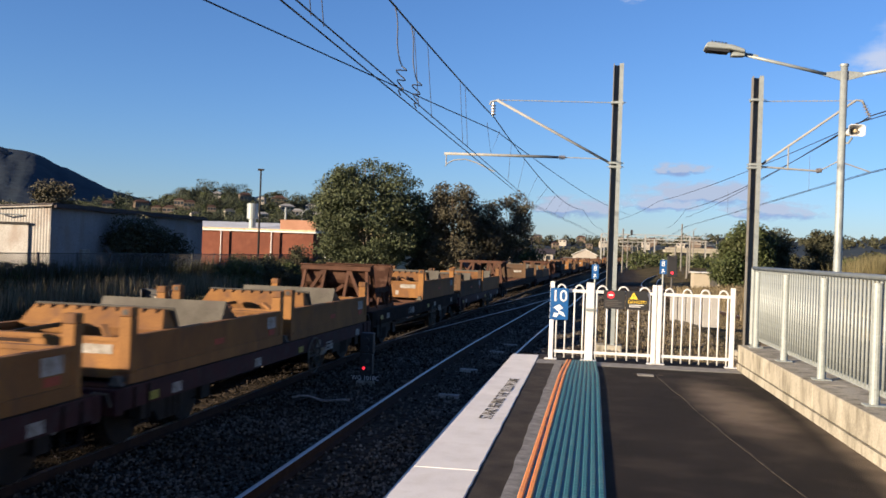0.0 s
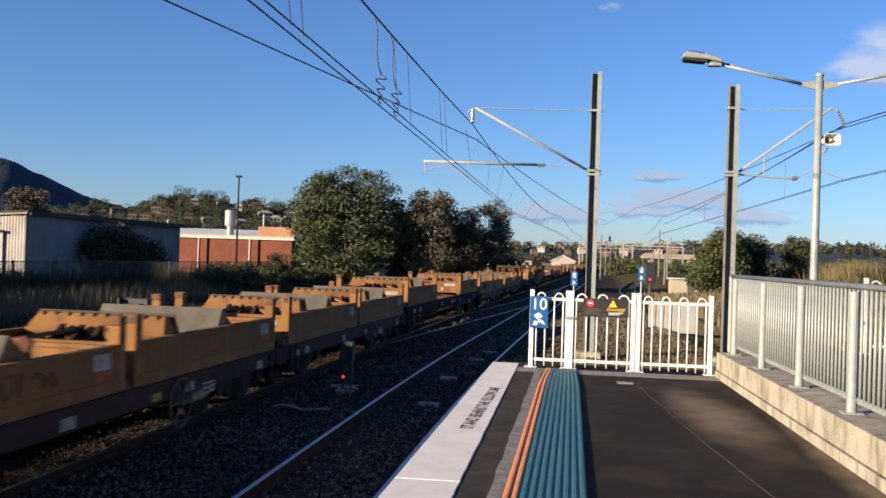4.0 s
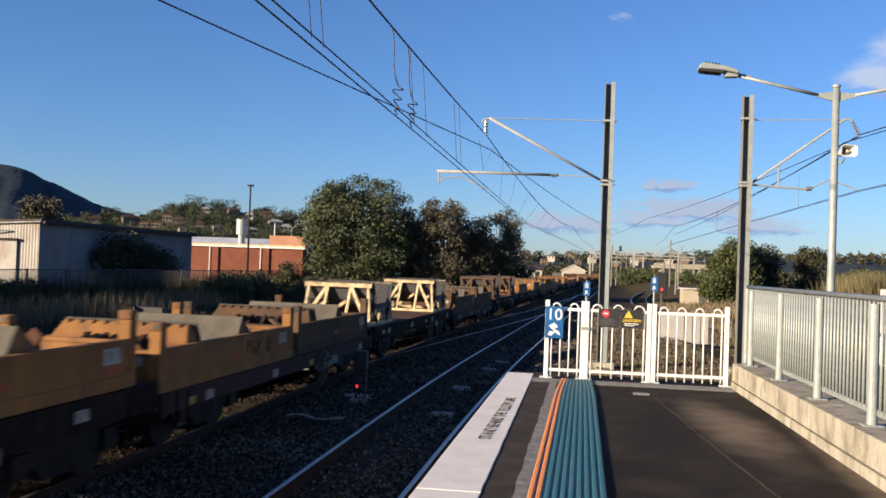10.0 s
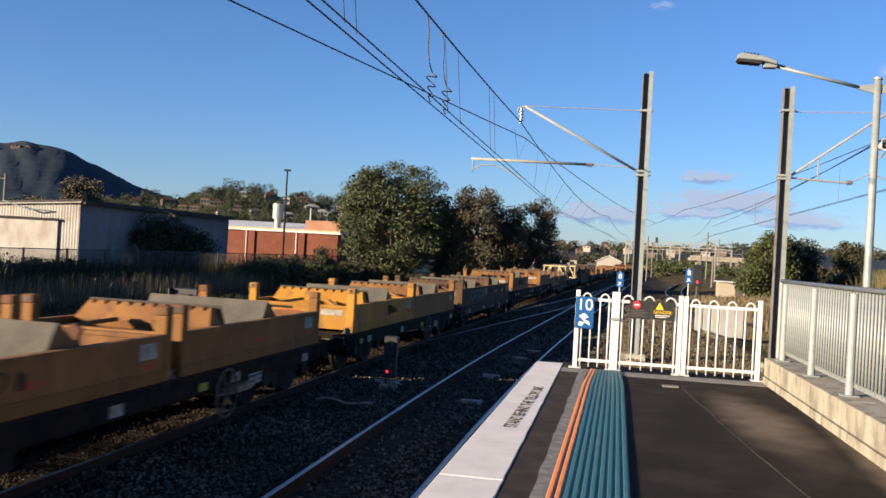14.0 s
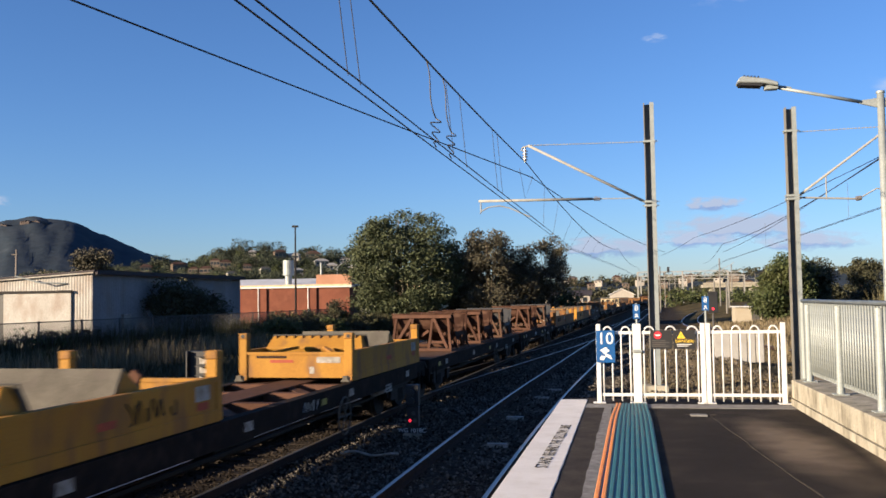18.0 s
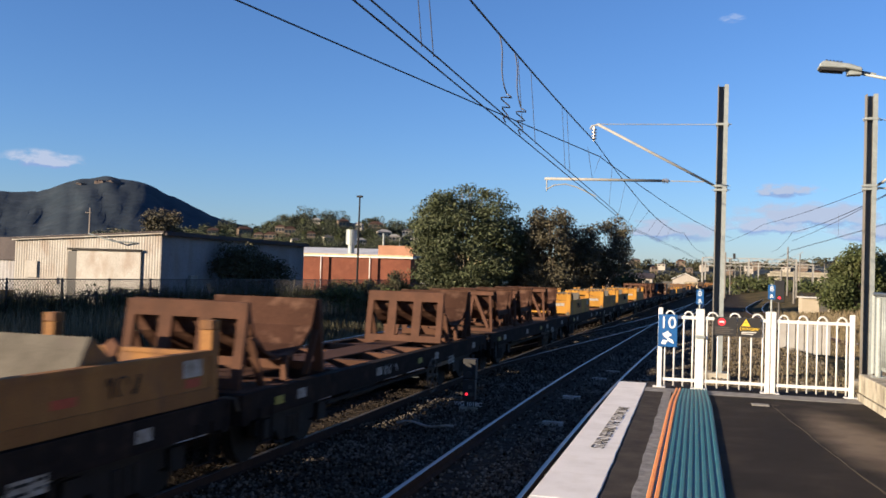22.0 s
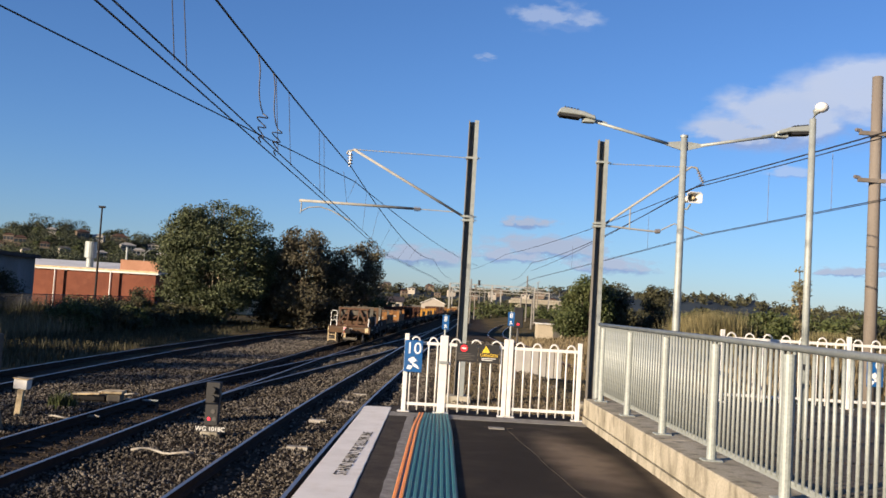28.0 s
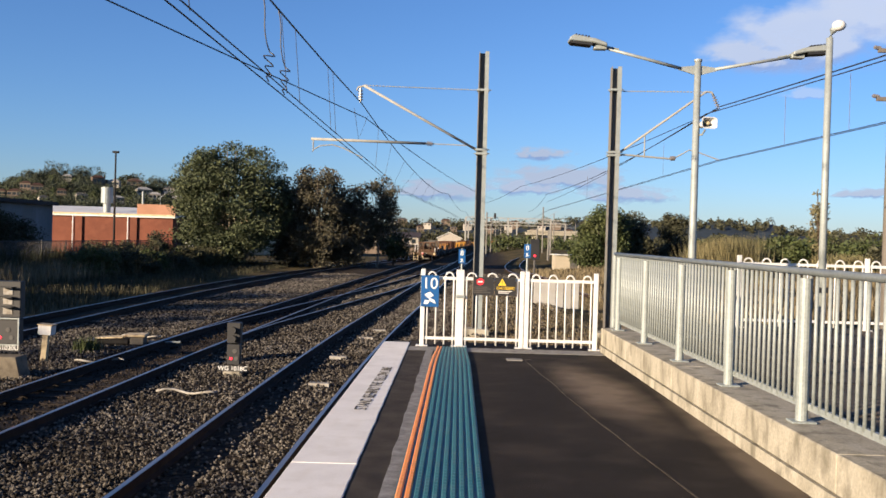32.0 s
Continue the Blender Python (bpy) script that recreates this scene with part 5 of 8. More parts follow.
def tray(length, paint, stud, label):
    """A coil cradle tray the footprint of a short container, about its middle, standing on z = 0."""
    t = thing("coil_tray", label, "coil container", None, "trays on the train")
    h = length / 2
    post = mesh_of("corner_post", box(B(), -0.085, 0.085, -0.085, 0.085, 0.12, 0.84), paint, bevel=0.01)
    cast = mesh_of("corner_casting", box(B(), -0.089, 0.089, -0.089, 0.089, 0, 0.12), paint, bevel=0.012)
    lock = mesh_of("twistlock", prism(B(), [(-0.11, 0.0), (0.11, 0.0), (0.06, 0.05), (0.05, 0.12), (-0.05, 0.12), (-0.06, 0.05)], "y", -0.05, 0.05), GREYPLATE, bevel=0.008)
    hole = mesh_of("casting_slot", tube(B(), [(0, -0.002, 0), (0, 0.002, 0)], 0.038, 12), BLACK)
    for s in (-1, 1):
        part("base_beam", box(B(), min(s * 1.0, s * 1.22), max(s * 1.0, s * 1.22), -h + 0.1, h - 0.1, 0.0, 0.16), paint, t)
        wall = box(B(), min(s * 1.165, s * 1.2), max(s * 1.165, s * 1.2), -h + 0.17, h - 0.17, 0.16, 0.54)
        box(wall, min(s * 1.12, s * 1.22), max(s * 1.12, s * 1.22), -h + 0.17, h - 0.17, 0.54, 0.605)
        part("side_wall", wall, paint, t)
        end = box(B(), -1.13, 1.13, s * (h - 0.06) - 0.025, s * (h - 0.06) + 0.025, 0.06, 0.52)
        box(end, -1.13, 1.13, s * (h - 0.06) - 0.05, s * (h - 0.06) + 0.05, 0.52, 0.575)
        part("end_panel", end, paint, t)
        for k in (-1, 1):
            p = part("corner_post", post, None, t, at=pose(k * 1.13, s * (h - 0.085), 0))
            if s < 0:
                part("twistlock", lock, None, t, "pale steel twistlock", at=pose(k * 1.13, -h - 0.16, 0))
            for z in (0, 0.84):
                part("corner_casting", cast, None, p, at=pose(0, 0, z))
                if s < 0:
                    part("casting_slot", hole, None, p, "dark casting slot", at=pose(0, -0.094, z + 0.06))
    part("floor_plate", box(B(), -1.1, 1.1, -h + 0.1, h - 0.1, 0.04, 0.09), RUSTDARK, t)
    a, b = -h + 1.35, h - 2.15
    for y, d in ((a, 1), (b, -1)):
        part("saddle_end", saddle(y, d), paint, t, bevel=0.012)
        for k in range(10):
            part("bolt", BOLT, None, t, at=pose(-0.9 + 0.2 * k, y - 0.1 * d, 0.8))
        # dark plate added to stand for the shaded hollow below the beam
        part("saddle_web", box(B(), -0.95, 0.95, y - 0.03, y + 0.03, 0.09, 0.52), RUSTDARK, t, "dark plate standing for the shade under the saddle")
        part("cradle_plate", prism(B(), [(y + 0.05 * d, 0.865), (y + 0.09 * d, 0.875), (y + 0.5 * d, 0.2), (y + 0.46 * d, 0.18)], "x", -1.07, 1.07), GREYPLATE, t, "worn grey cradle plate")
    for s in (-1, 1):
        part("brace", bar(B(), (s * 0.85, -h + 0.12, 0.5), (s * 0.3, a - 0.42, 0.62), 0.09, 0.05), paint, t)
        part("lifting_lug", prism(B(), [(s * 0.7 - 0.12, 0.09), (s * 0.7 + 0.12, 0.09), (s * 0.7 + 0.05, 0.62), (s * 0.7 + 0.09, 0.72), (s * 0.7, 0.8), (s * 0.7 - 0.09, 0.72), (s * 0.7 - 0.05, 0.62)], "y", b + 0.75, b + 0.82), RUST, t, "rusty lifting lug")
    if stud:
        for x in (-0.45, -0.15, 0.15, 0.45):
            part("stop_fin", prism(B(), [(a - 0.95, 0.3), (a - 0.3, 0.3), (a - 0.3, 0.7), (a - 0.38, 0.7)], "x", x - 0.03, x + 0.03), RUSTDARK, t)
    part("red_mark", box(B(), -0.55, -0.05, -h + 0.029, -h + 0.034, 0.36, 0.42), REDPAINT, t)
    part("label_plate", box(B(), 0.45, 0.95, -h + 0.029, -h + 0.034, 0.36, 0.48), STICKER, t, "white data label")
    part("sticker", box(B(), 0.3, 0.4, -h + 0.029, -h + 0.034, 0.14, 0.28), STICKER, t)
    part("text_bar", box(B(), -0.85, -0.2, -h + 0.029, -h + 0.033, 0.45, 0.5), RUSTDARK, t)
    part("label_plate", box(B(), 1.2, 1.206, h - 0.75, h - 0.35, 0.32, 0.52), STICKER, t, "white data label")
    part("red_mark", box(B(), 1.2, 1.206, h - 0.7, h - 0.4, 0.2, 0.3), REDPAINT, t)
    part("red_mark", box(B(), 1.2, 1.206, -0.2, 0.15, 0.25, 0.34), REDPAINT, t)
    return t


def scrawl(parent, y, seed, size=0.4, color=None, x=1.207, z=0.36, letters=4, thick=0.011):
    """Unreadable spray strokes along a side, as loose curved strips."""
    rng = random.Random(seed)
    for k in range(letters):
        cx = y + k * size * rng.uniform(0.6, 0.85)
        f, g, a, b = rng.choice((0.5, 1.0, 1.0, 1.5)), rng.choice((1.0, 1.0, 1.5, 2.0)), rng.random() * 6, rng.random() * 6
        wide, tall, turn = rng.uniform(0.2, 0.34), rng.uniform(0.26, 0.42), rng.uniform(3.2, 5.6)
        pts = [(x, cx + size * (wide * math.cos(f * turn * i / 15 + a) + 0.1 * i / 15), z + size * tall * math.sin(g * turn * i / 15 + b)) for i in range(16)]
        part("spray_stroke", tube(B(), pts, thick, 4), color or SPRAY, parent)


def trough(h, top):
    """A curved plate across a rack, dished along the train, rising to both ends."""
    up = [(-h + 0.12, top), (-h + 0.34, top - 0.42), (-h + 0.62, top - 0.68), (-0.2, top - 0.8), (0.2, top - 0.8), (h - 0.62, top - 0.68), (h - 0.34, top - 0.42), (h - 0.12, top)]
    low = [(y * 1.015 + (0.03 if y > 0 else -0.03), z - 0.035) for y, z in up]
    return prism(B(), up + low[::-1], "x", -1.1, 1.1)


def narrowed(r):
    """Racks are narrower than the deck and stand a little towards the platform side of it."""
    for ob in r.children:
        for v in ob.data.vertices:
            if abs(v.co.y) > 0.85 and v.co.z < 1.1:
                v.co.y += math.copysign(0.17 * (1.1 - v.co.z), v.co.y)
        ob.data.transform(Matrix.Translation((0.15, 0, 0)) @ Matrix.Diagonal((0.8, 1, 1, 1)))
    return r


def rack(frame, plate, label, length=2.3):
    """A coil rack: an open timber or steel end frame with two N-shaped braces, a second frame, and a sloping trough between."""
    r = thing("coil_rack", label, "coil rack", None, "racks on the train")
    h = length / 2
    for s in (-1, 1):
        y = s * (h - 0.07)
        part("top_beam", box(B(), -1.16, 1.16, y - 0.07, y + 0.07, 1.0, 1.12), frame, r, bevel=0.01)
        part("bottom_beam", box(B(), -1.2, 1.2, y - 0.06, y + 0.06, 0.0, 0.09), frame, r, bevel=0.01)
        for a, b in ((-1.15, -1.02), (-0.5, -0.36), (0.3, 0.42), (1.14, 1.02)):
            part("leg", bar(B(), (a, y, 0.08), (b, y, 1.02), 0.09, 0.09, (0, 1, 0)), frame, r)
        part("diagonal", bar(B(), (-1.1, y, 0.1), (-0.42, y, 1.0), 0.1, 0.1, (0, 1, 0)), frame, r)
        part("diagonal", bar(B(), (1.02, y, 0.1), (0.46, y, 1.0), 0.1, 0.1, (0, 1, 0)), frame, r)
        part("cap_plate", box(B(), -1.2, 1.2, y - 0.1, y + 0.1, 1.122, 1.15), plate, r)
        for x in (-0.75, -0.1, 0.7):
            part("chock", bar(B(), (x, y * 0.75, 0.45), (x + 0.3, y * 0.75, 0.62), 0.09), frame, r)
    part("trough_plate", trough(h, 1.13), plate, r, "curved trough plate")
    for s in (-1, 1):
        # the sides: raked legs under both ends of the trough, a rail between them and two struts
        for k in (-1, 1):
            part("side_leg", bar(B(), (s * 1.15, k * (h - 0.1), 1.1), (s * 1.15, k * (h - 0.62), 0.04), 0.05, 0.13, (1, 0, 0)), plate, r)
            part("side_strut", bar(B(), (s * 1.15, k * 0.1, 0.46), (s * 1.15, k * 0.42, 0.05), 0.05, 0.08, (1, 0, 0)), frame, r)
        part("side_rail", bar(B(), (s * 1.15, -h + 0.4, 0.5), (s * 1.15, h - 0.4, 0.5), 0.07, 0.13), plate, r)
        part("base_rail", bar(B(), (s * 1.15, -h + 0.1, 0.04), (s * 1.15, h - 0.1, 0.04), 0.08, 0.08), frame, r)
    return narrowed(r)


def box_rack(plate, label, length=2.4, trough_paint=None):
    """A coil rack whose end is a plate with rectangular openings."""
    r = thing("plate_coil_rack", label, "coil rack", None, "racks on the train")
    h = length / 2
    for s in (-1, 1):
        y = s * (h - 0.05)
        bm = box(B(), -1.15, 1.15, y - 0.04, y + 0.04, 0.92, 1.14)
        box(bm, -1.15, 1.15, y - 0.04, y + 0.04, 0.0, 0.14)
        for x0, x1 in ((-1.15, -0.98), (-0.5, -0.25), (0.25, 0.5), (0.98, 1.15)):
            box(bm, x0, x1, y - 0.04, y + 0.04, 0.14, 0.92)
        part("end_plate", bm, plate, r)
    part("trough_plate", trough(h, 1.15), trough_paint or plate, r, "curved trough plate")
    for s in (-1, 1):
        for y in (-h * 0.6, 0, h * 0.6):
            part("rib", bar(B(), (s * 1.12, y, 0.0), (s * 1.12, y * 1.35, 0.36 + 0.5 * abs(y) / h), 0.05, 0.12, (1, 0, 0)), plate, r)
    return narrowed(r)


def far_load(k):
    """The same loads on the leading wagons, which stay far off: fewer parts."""
    if k == "R":
        t = thing("coil_rack", R_LABEL, "coil rack", None, "racks on the train")
        for y in (-1.08, 1.08):
            bm = box(B(), -1.16, 1.16, y - 0.07, y + 0.07, 1.0, 1.12)
            for a, b in ((-1.15, -1.02), (-0.5, -0.36), (0.3, 0.42), (1.14, 1.02), (-1.1, -0.42), (1.02, 0.46)):
                bar(bm, (a, y, 0.0), (b, y, 1.02), 0.11, 0.11, (0, 1, 0))
            part("end_frame", bm, RUST, t)
        for s in (-1, 1):
            part("trough_plate", prism(B(), [(s * 1.16, 1.12), (s * 1.2, 1.08), (s * 0.5, 0.3), (s * 0.46, 0.36)], "y", -1.0, 1.0), RUST, t)
        return t
    paint, h = {"Y": YELLOW, "G": DIRTY}.get(k, TAN), 2.72
    t = thing("coil_tray", T_LABEL, "coil container", None, "trays on the train")
    for s in (-1, 1):
        part("side_wall", box(B(), s * 1.18 - 0.03, s * 1.18 + 0.03, -h + 0.17, h - 0.17, 0.0, 0.6), paint, t)
        part("end_panel", box(B(), -1.13, 1.13, s * (h - 0.06) - 0.03, s * (h - 0.06) + 0.03, 0.0, 0.57), paint, t)
        for j in (-1, 1):
            part("corner_post", box(B(), j * 1.13 - 0.09, j * 1.13 + 0.09, s * (h - 0.09) - 0.09, s * (h - 0.09) + 0.09, 0, 0.96), paint, t)
    part("saddle_end", saddle(-h + 1.35, 1), paint, t)
    part("saddle_end", saddle(h - 2.15, -1), paint, t)
    part("cradle_plate", prism(B(), [(h - 2.2, 0.865), (h - 2.24, 0.875), (h - 2.65, 0.2), (h - 2.61, 0.18)], "x", -1.07, 1.07), GREYPLATE, t)
    part("label_plate", box(B(), 0.45, 0.95, -h + 0.026, -h + 0.03, 0.36, 0.48), STICKER, t)
    return t


Y_LABEL = "bright yellow steel coil tray with corner posts and a grey cradle"
T_LABEL = "faded orange steel coil tray with corner posts and a grey cradle"
R_LABEL = "rusty steel coil rack with braced end frames"
C_LABEL = "cream timber coil rack with grey trough plates"
B_LABEL = "brown timber coil rack with grey trough plates"
KINDS = {
    "Y": lambda: tray(5.45, YELLOW, False, Y_LABEL),
    "T": lambda: tray(5.45, TAN, False, T_LABEL),
    "S": lambda: tray(5.45, TAN, True, "faded orange steel coil tray with triangular stop fins inside"),
    "G": lambda: tray(5.45, DIRTY, True, "brown grimy steel coil tray with corner posts"),
    "D": lambda: tray(5.45, DIRTY, True, "grimy brown steel coil tray with spray-painted sides"),
    "R": lambda: rack(RUST, PEELING_SHADED, R_LABEL),
    "C": lambda: rack(CREAM, SLATE, C_LABEL),
    "B": lambda: rack(BROWN, SLATE, B_LABEL),
    "P": lambda: box_rack(RUST, "rusty steel coil rack with rectangular openings in its ends", trough_paint=PEELING_SHADED),
    "O": lambda: rack(BROWN, GREYPLATE, "brown timber coil rack with worn grey trough plates"),
    "Q": lambda: box_rack(DIRTY, "grimy brown plate rack with a grey trough", trough_paint=GREYPLATE),
}
for _k in "TSGYR":
    KINDS[_k.lower()] = lambda k=_k: far_load(k)
FIRST, WAGONS = {}, {}
# rear end, front end and deck of each wagon, and its loads (rear end, kind), measured along the train from the tail
TRAIN = [
    (-0.9, 8.9, "low_side", [(-0.55, "O"), (5.2, "Q")]),
    (9.4, 26.4, "skeleton", [(9.85, "S"), (20.8, "S")]),
    (26.9, 40.0, "skeleton", [(27.2, "P"), (36.5, "P")]),
    (40.6, 53.2, "deck", [(41.4, "R"), (44.5, "R"), (49.3, "R")]),
    (53.8, 70.8, "skeleton", [(54.2, "Y"), (64.7, "Y")]),
    (71.1, 88.4, "skeleton", [(71.4, "Y"), (82.6, "Y")]),
    (89.0, 105.0, "deck", [(92.5, "R"), (97.2, "R"), (101.7, "B")]),
    (105.6, 118.6, "skeleton", [(109.8, "R"), (115.6, "B")]),
    (119.1, 130.9, "covered", [(119.4, "T"), (125.1, "T")]),
    (132.5, 144.2, "covered", [(132.8, "Y"), (138.2, "T")]),
    (144.8, 156.4, "covered", [(145.0, "D"), (150.4, "D")]),
    (156.8, 174.0, "skeleton", [(157.1, "S"), (168.1, "S")]),
    (174.3, 185.8, "covered", [(174.2, "S"), (180.0, "G")]),
    (186.2, 198.2, "deck", [(186.3, "C"), (195.1, "C")]),
    (198.7, 210.6, "covered", [(199.0, "G"), (204.8, "G")]),
    (211.4, 223.0, "deck", [(212.0, "B"), (219.9, "B")]),
    (223.6, 240.6, "skeleton", [(224.0, "S"), (235.1, "T")]),
    (241.2, 252.9, "covered", [(241.5, "S"), (247.2, "S")]),
    (253.2, 264.8, "covered", [(253.5, "S"), (259.2, "S")]),
    (265.1, 282.6, "skeleton", [(265.3, "S"), (276.8, "S")]),
    (283.0, 294.5, "covered", [(283.3, "S"), (288.8, "S")]),
    (295.0, 306.9, "covered", [(295.3, "T"), (301.2, "T")]),
    (307.2, 319.2, "skeleton", [(307.4, "R"), (313.3, "S")]),
]
_u, _k = 319.9, 0
while _u < 640:
    _kind = ("GS", "R_G", "GT", "RR", "G_T", "RG", "R_S")[_k % 7]
    _len = 17.0 if "_" in _kind else 11.8
    _loads = [(_u + 0.3, _kind[0]), (_u + (11.2 if "_" in _kind else 6.0), _kind[-1])]
    TRAIN.append((_u, _u + _len, "skeleton" if "_" in _kind else "covered", _loads))
    _u, _k = _u + _len + 0.8, _k + 1


def build_train():
    for i, (a, b, style, loads) in enumerate(TRAIN):
        length = round(b - a, 1)
        red = style == "covered" and a > 140
        key = (length, style, red, a > 322)
        if key in WAGONS:
            w = copy_thing(WAGONS[key], Matrix())
        else:
            w = WAGONS[key] = wagon(length, style, MAROON if red else SILLGRIME, a > 322)
        rides(w, (a + b) / 2)
        for u, k in loads:
            size = {"R": 2.3, "C": 2.3, "B": 2.3, "O": 2.3, "P": 2.4, "Q": 2.4}.get(k.upper(), 5.45)
            if u > 322:
                k = k.lower()
            if k in FIRST:
                ob = copy_thing(FIRST[k], Matrix())
            else:
                ob = FIRST[k] = KINDS[k]()
            rides(ob, u + size / 2, LOW_DECK if style == "covered" else DECK)
            if k in "TSGYD" and u < 320:
                LOADS[round(u)] = ob


LOADS = {}
build_train()


def graffiti():
    """Spray scrawls on single trays and wagons, and one tag that can be read."""
    for u, y, seed, size, n in ((10, 0.9, 3, 0.36, 5), (10, -1.6, 5, 0.4, 4), (21, 0.6, 6, 0.3, 3), (54, -0.8, 7, 0.32, 4), (71, 0.4, 8, 0.34, 5), (119, -1.4, 9, 0.36, 5), (133, 0.2, 10, 0.34, 4), (157, -0.6, 11, 0.36, 5), (174, 0.5, 12, 0.36, 4), (253, -0.9, 13, 0.34, 5), (277, 0.3, 14, 0.36, 4), (283, -1.2, 15, 0.36, 5), (242, 0.3, 16, 0.34, 4)):
        if u in LOADS:
            scrawl(LOADS[u], y, seed, size, letters=n)
    if 235 in LOADS:
        words("MTWO", 0.5, SPRAYWHITE, LOADS[235], pose(1.2065, 0.1, 0.34, 90, 0, 90) @ Matrix.Diagonal((2.0, 1, 1, 1)), "spray_tag", "white outline of the tag", bold=0.012)
        words("MTWO", 0.5, SPRAY, LOADS[235], pose(1.21, 0.1, 0.34, 90, 0, 90) @ Matrix.Diagonal((2.0, 1, 1, 1)), "spray_tag", "dark spray-painted tag", bold=-0.006)
    if 145 in LOADS:
        words("OTOR", 0.52, SPRAY, LOADS[145], pose(1.2065, 0.35, 0.32, 90, 0, 90) @ Matrix.Diagonal((2.1, 1, 1, 1)), "spray_tag", "dark outline of the tag", bold=0.034)
        words("OTOR", 0.52, SPRAYTEAL, LOADS[145], pose(1.21, 0.35, 0.32, 90, 0, 90) @ Matrix.Diagonal((2.1, 1, 1, 1)), "spray_tag", "dull teal spray-painted tag", bold=0.012)
    if 150 in LOADS:
        scrawl(LOADS[150], -1.0, 41, 0.2, SPRAYWHITE, letters=3, thick=0.007)
        scrawl(LOADS[150], 0.6, 42, 0.2, SPRAYWHITE, letters=3, thick=0.007)
    tail = [ob for ob, u in MOVING if "low-sided" in ob["label"]]
    for w in tail:
        scrawl(w, -0.6, 21, 0.34, SPRAYWHITE, 1.316, DECK + 0.05, 2, 0.009)
        scrawl(w, 1.4, 22, 0.4, SPRAYWHITE, 1.316, DECK + 0.08, 2, 0.009)
        part("square_tag", box(B(), 1.311, 1.316, -1.65, -1.4, DECK - 0.32, DECK - 0.02), SPRAYWHITE, w, "small white square tag")
        part("square_tag", box(B(), 1.316, 1.319, -1.58, -1.47, DECK - 0.24, DECK - 0.1), SPRAY, w)
    boards = [ob for ob, u in MOVING if "skeletal" in ob["label"]]
    for i, w in enumerate(boards[:9]):
        scrawl(w, -2.0 + 0.7 * (i % 4), 30 + i, 0.24, SPRAYWHITE, 1.263, DECK - 0.2, 4, 0.006)


graffiti()


# ---- trackside things ----
def dwarf_signal(x, y, label, code, tall):
    z = ground_z(x, y)
    s = thing("dwarf_signal", label, "railway signal", pose(x, y, z))
    if tall:
        part("pedestal", prism(B(), [(-0.44, -0.1), (0.44, -0.1), (0.32, 0.42), (-0.32, 0.42)], "y", -0.22, 0.22), SHADED_CONCRETE, s, "tapered concrete pedestal", bevel=0.015)
        lo, w = 0.64, 0.27
    else:
        part("pedestal", box(B(), -0.18, 0.18, -0.12, 0.12, -0.1, 0.1), CONCRETE, s, bevel=0.02)
        lo, w = 0.22, 0.13
    h1 = 0.5 if tall else 0.42
    h = part("lower_head", box(B(), -w, w, 0.0, 0.18, lo, lo + h1), BLACK, s, bevel=0.01)
    part("red_lens", tube(B(), [(-w * 0.35, -0.01, lo + 0.13), (-w * 0.35, 0.0, lo + 0.13)], 0.032, 12), REDLAMP, h, "lit red lens")
    part("dark_lens", tube(B(), [(w * 0.45, -0.01, lo + 0.13), (w * 0.45, 0.0, lo + 0.13)], 0.045, 12), GREYPAINT, h)
    part("dark_lens", tube(B(), [(w * 0.2, -0.01, lo + 0.28), (w * 0.2, 0.0, lo + 0.28)], 0.045, 12), GREYPAINT, h)
    lo2 = lo + h1 + 0.02
    h2 = 0.7 if tall else 0.42
    u = part("upper_head", box(B(), -w * 1.05, w * 1.05, 0.0, 0.2, lo2, lo2 + h2), BLACK, s, bevel=0.01)
    if tall:
        for i in range(3):
            z0 = lo2 + 0.06 + 0.19 * i
            part("route_light", box(B(), -0.05, 0.13, -0.012, 0.0, z0, z0 + 0.13), STICKER, u, "white route-indicator box")
            part("hood", box(B(), -0.09, 0.18, -0.16, 0.0, z0 + 0.14, z0 + 0.155), BLACK, u)
        for x0, x1, z0, z1 in ((-0.29, -0.265, lo - 0.02, lo2), (0.265, 0.29, lo - 0.02, lo2), (-0.265, 0.265, lo2 - 0.03, lo2 - 0.005), (-0.265, 0.265, lo - 0.02, lo + 0.005)):
            part("guard_frame", box(B(), x0, x1, -0.06, -0.035, z0, z1), GALV, h, "pale guard frame")
        part("side_cowl", box(B(), -0.3, -0.27, -0.12, 0.2, lo2, lo2 + h2), BLACK, u)
    else:
        for z0 in (lo2 + 0.1, lo2 + 0.27):
            part("hood", tube(B(), [(0, -0.1, z0), (0, 0.0, z0)], 0.065, 12), BLACK, u)
    plate = part("number_plate", box(B(), -0.3, 0.3, -0.03, -0.02, lo - 0.13, lo - 0.01), BLACK, s)
    words(code, 0.125, SIGNWHITE, plate, pose(0, -0.033, lo - 0.07, 90, 0, 0), "signal_code")


dwarf_signal(-4.28, 18.6, "low black shunting signal with a lit red lens", "WG 1018C", False)
dwarf_signal(-8.5, 17.7, "low black signal on a concrete pedestal with white route boxes", "WG1020U", True)


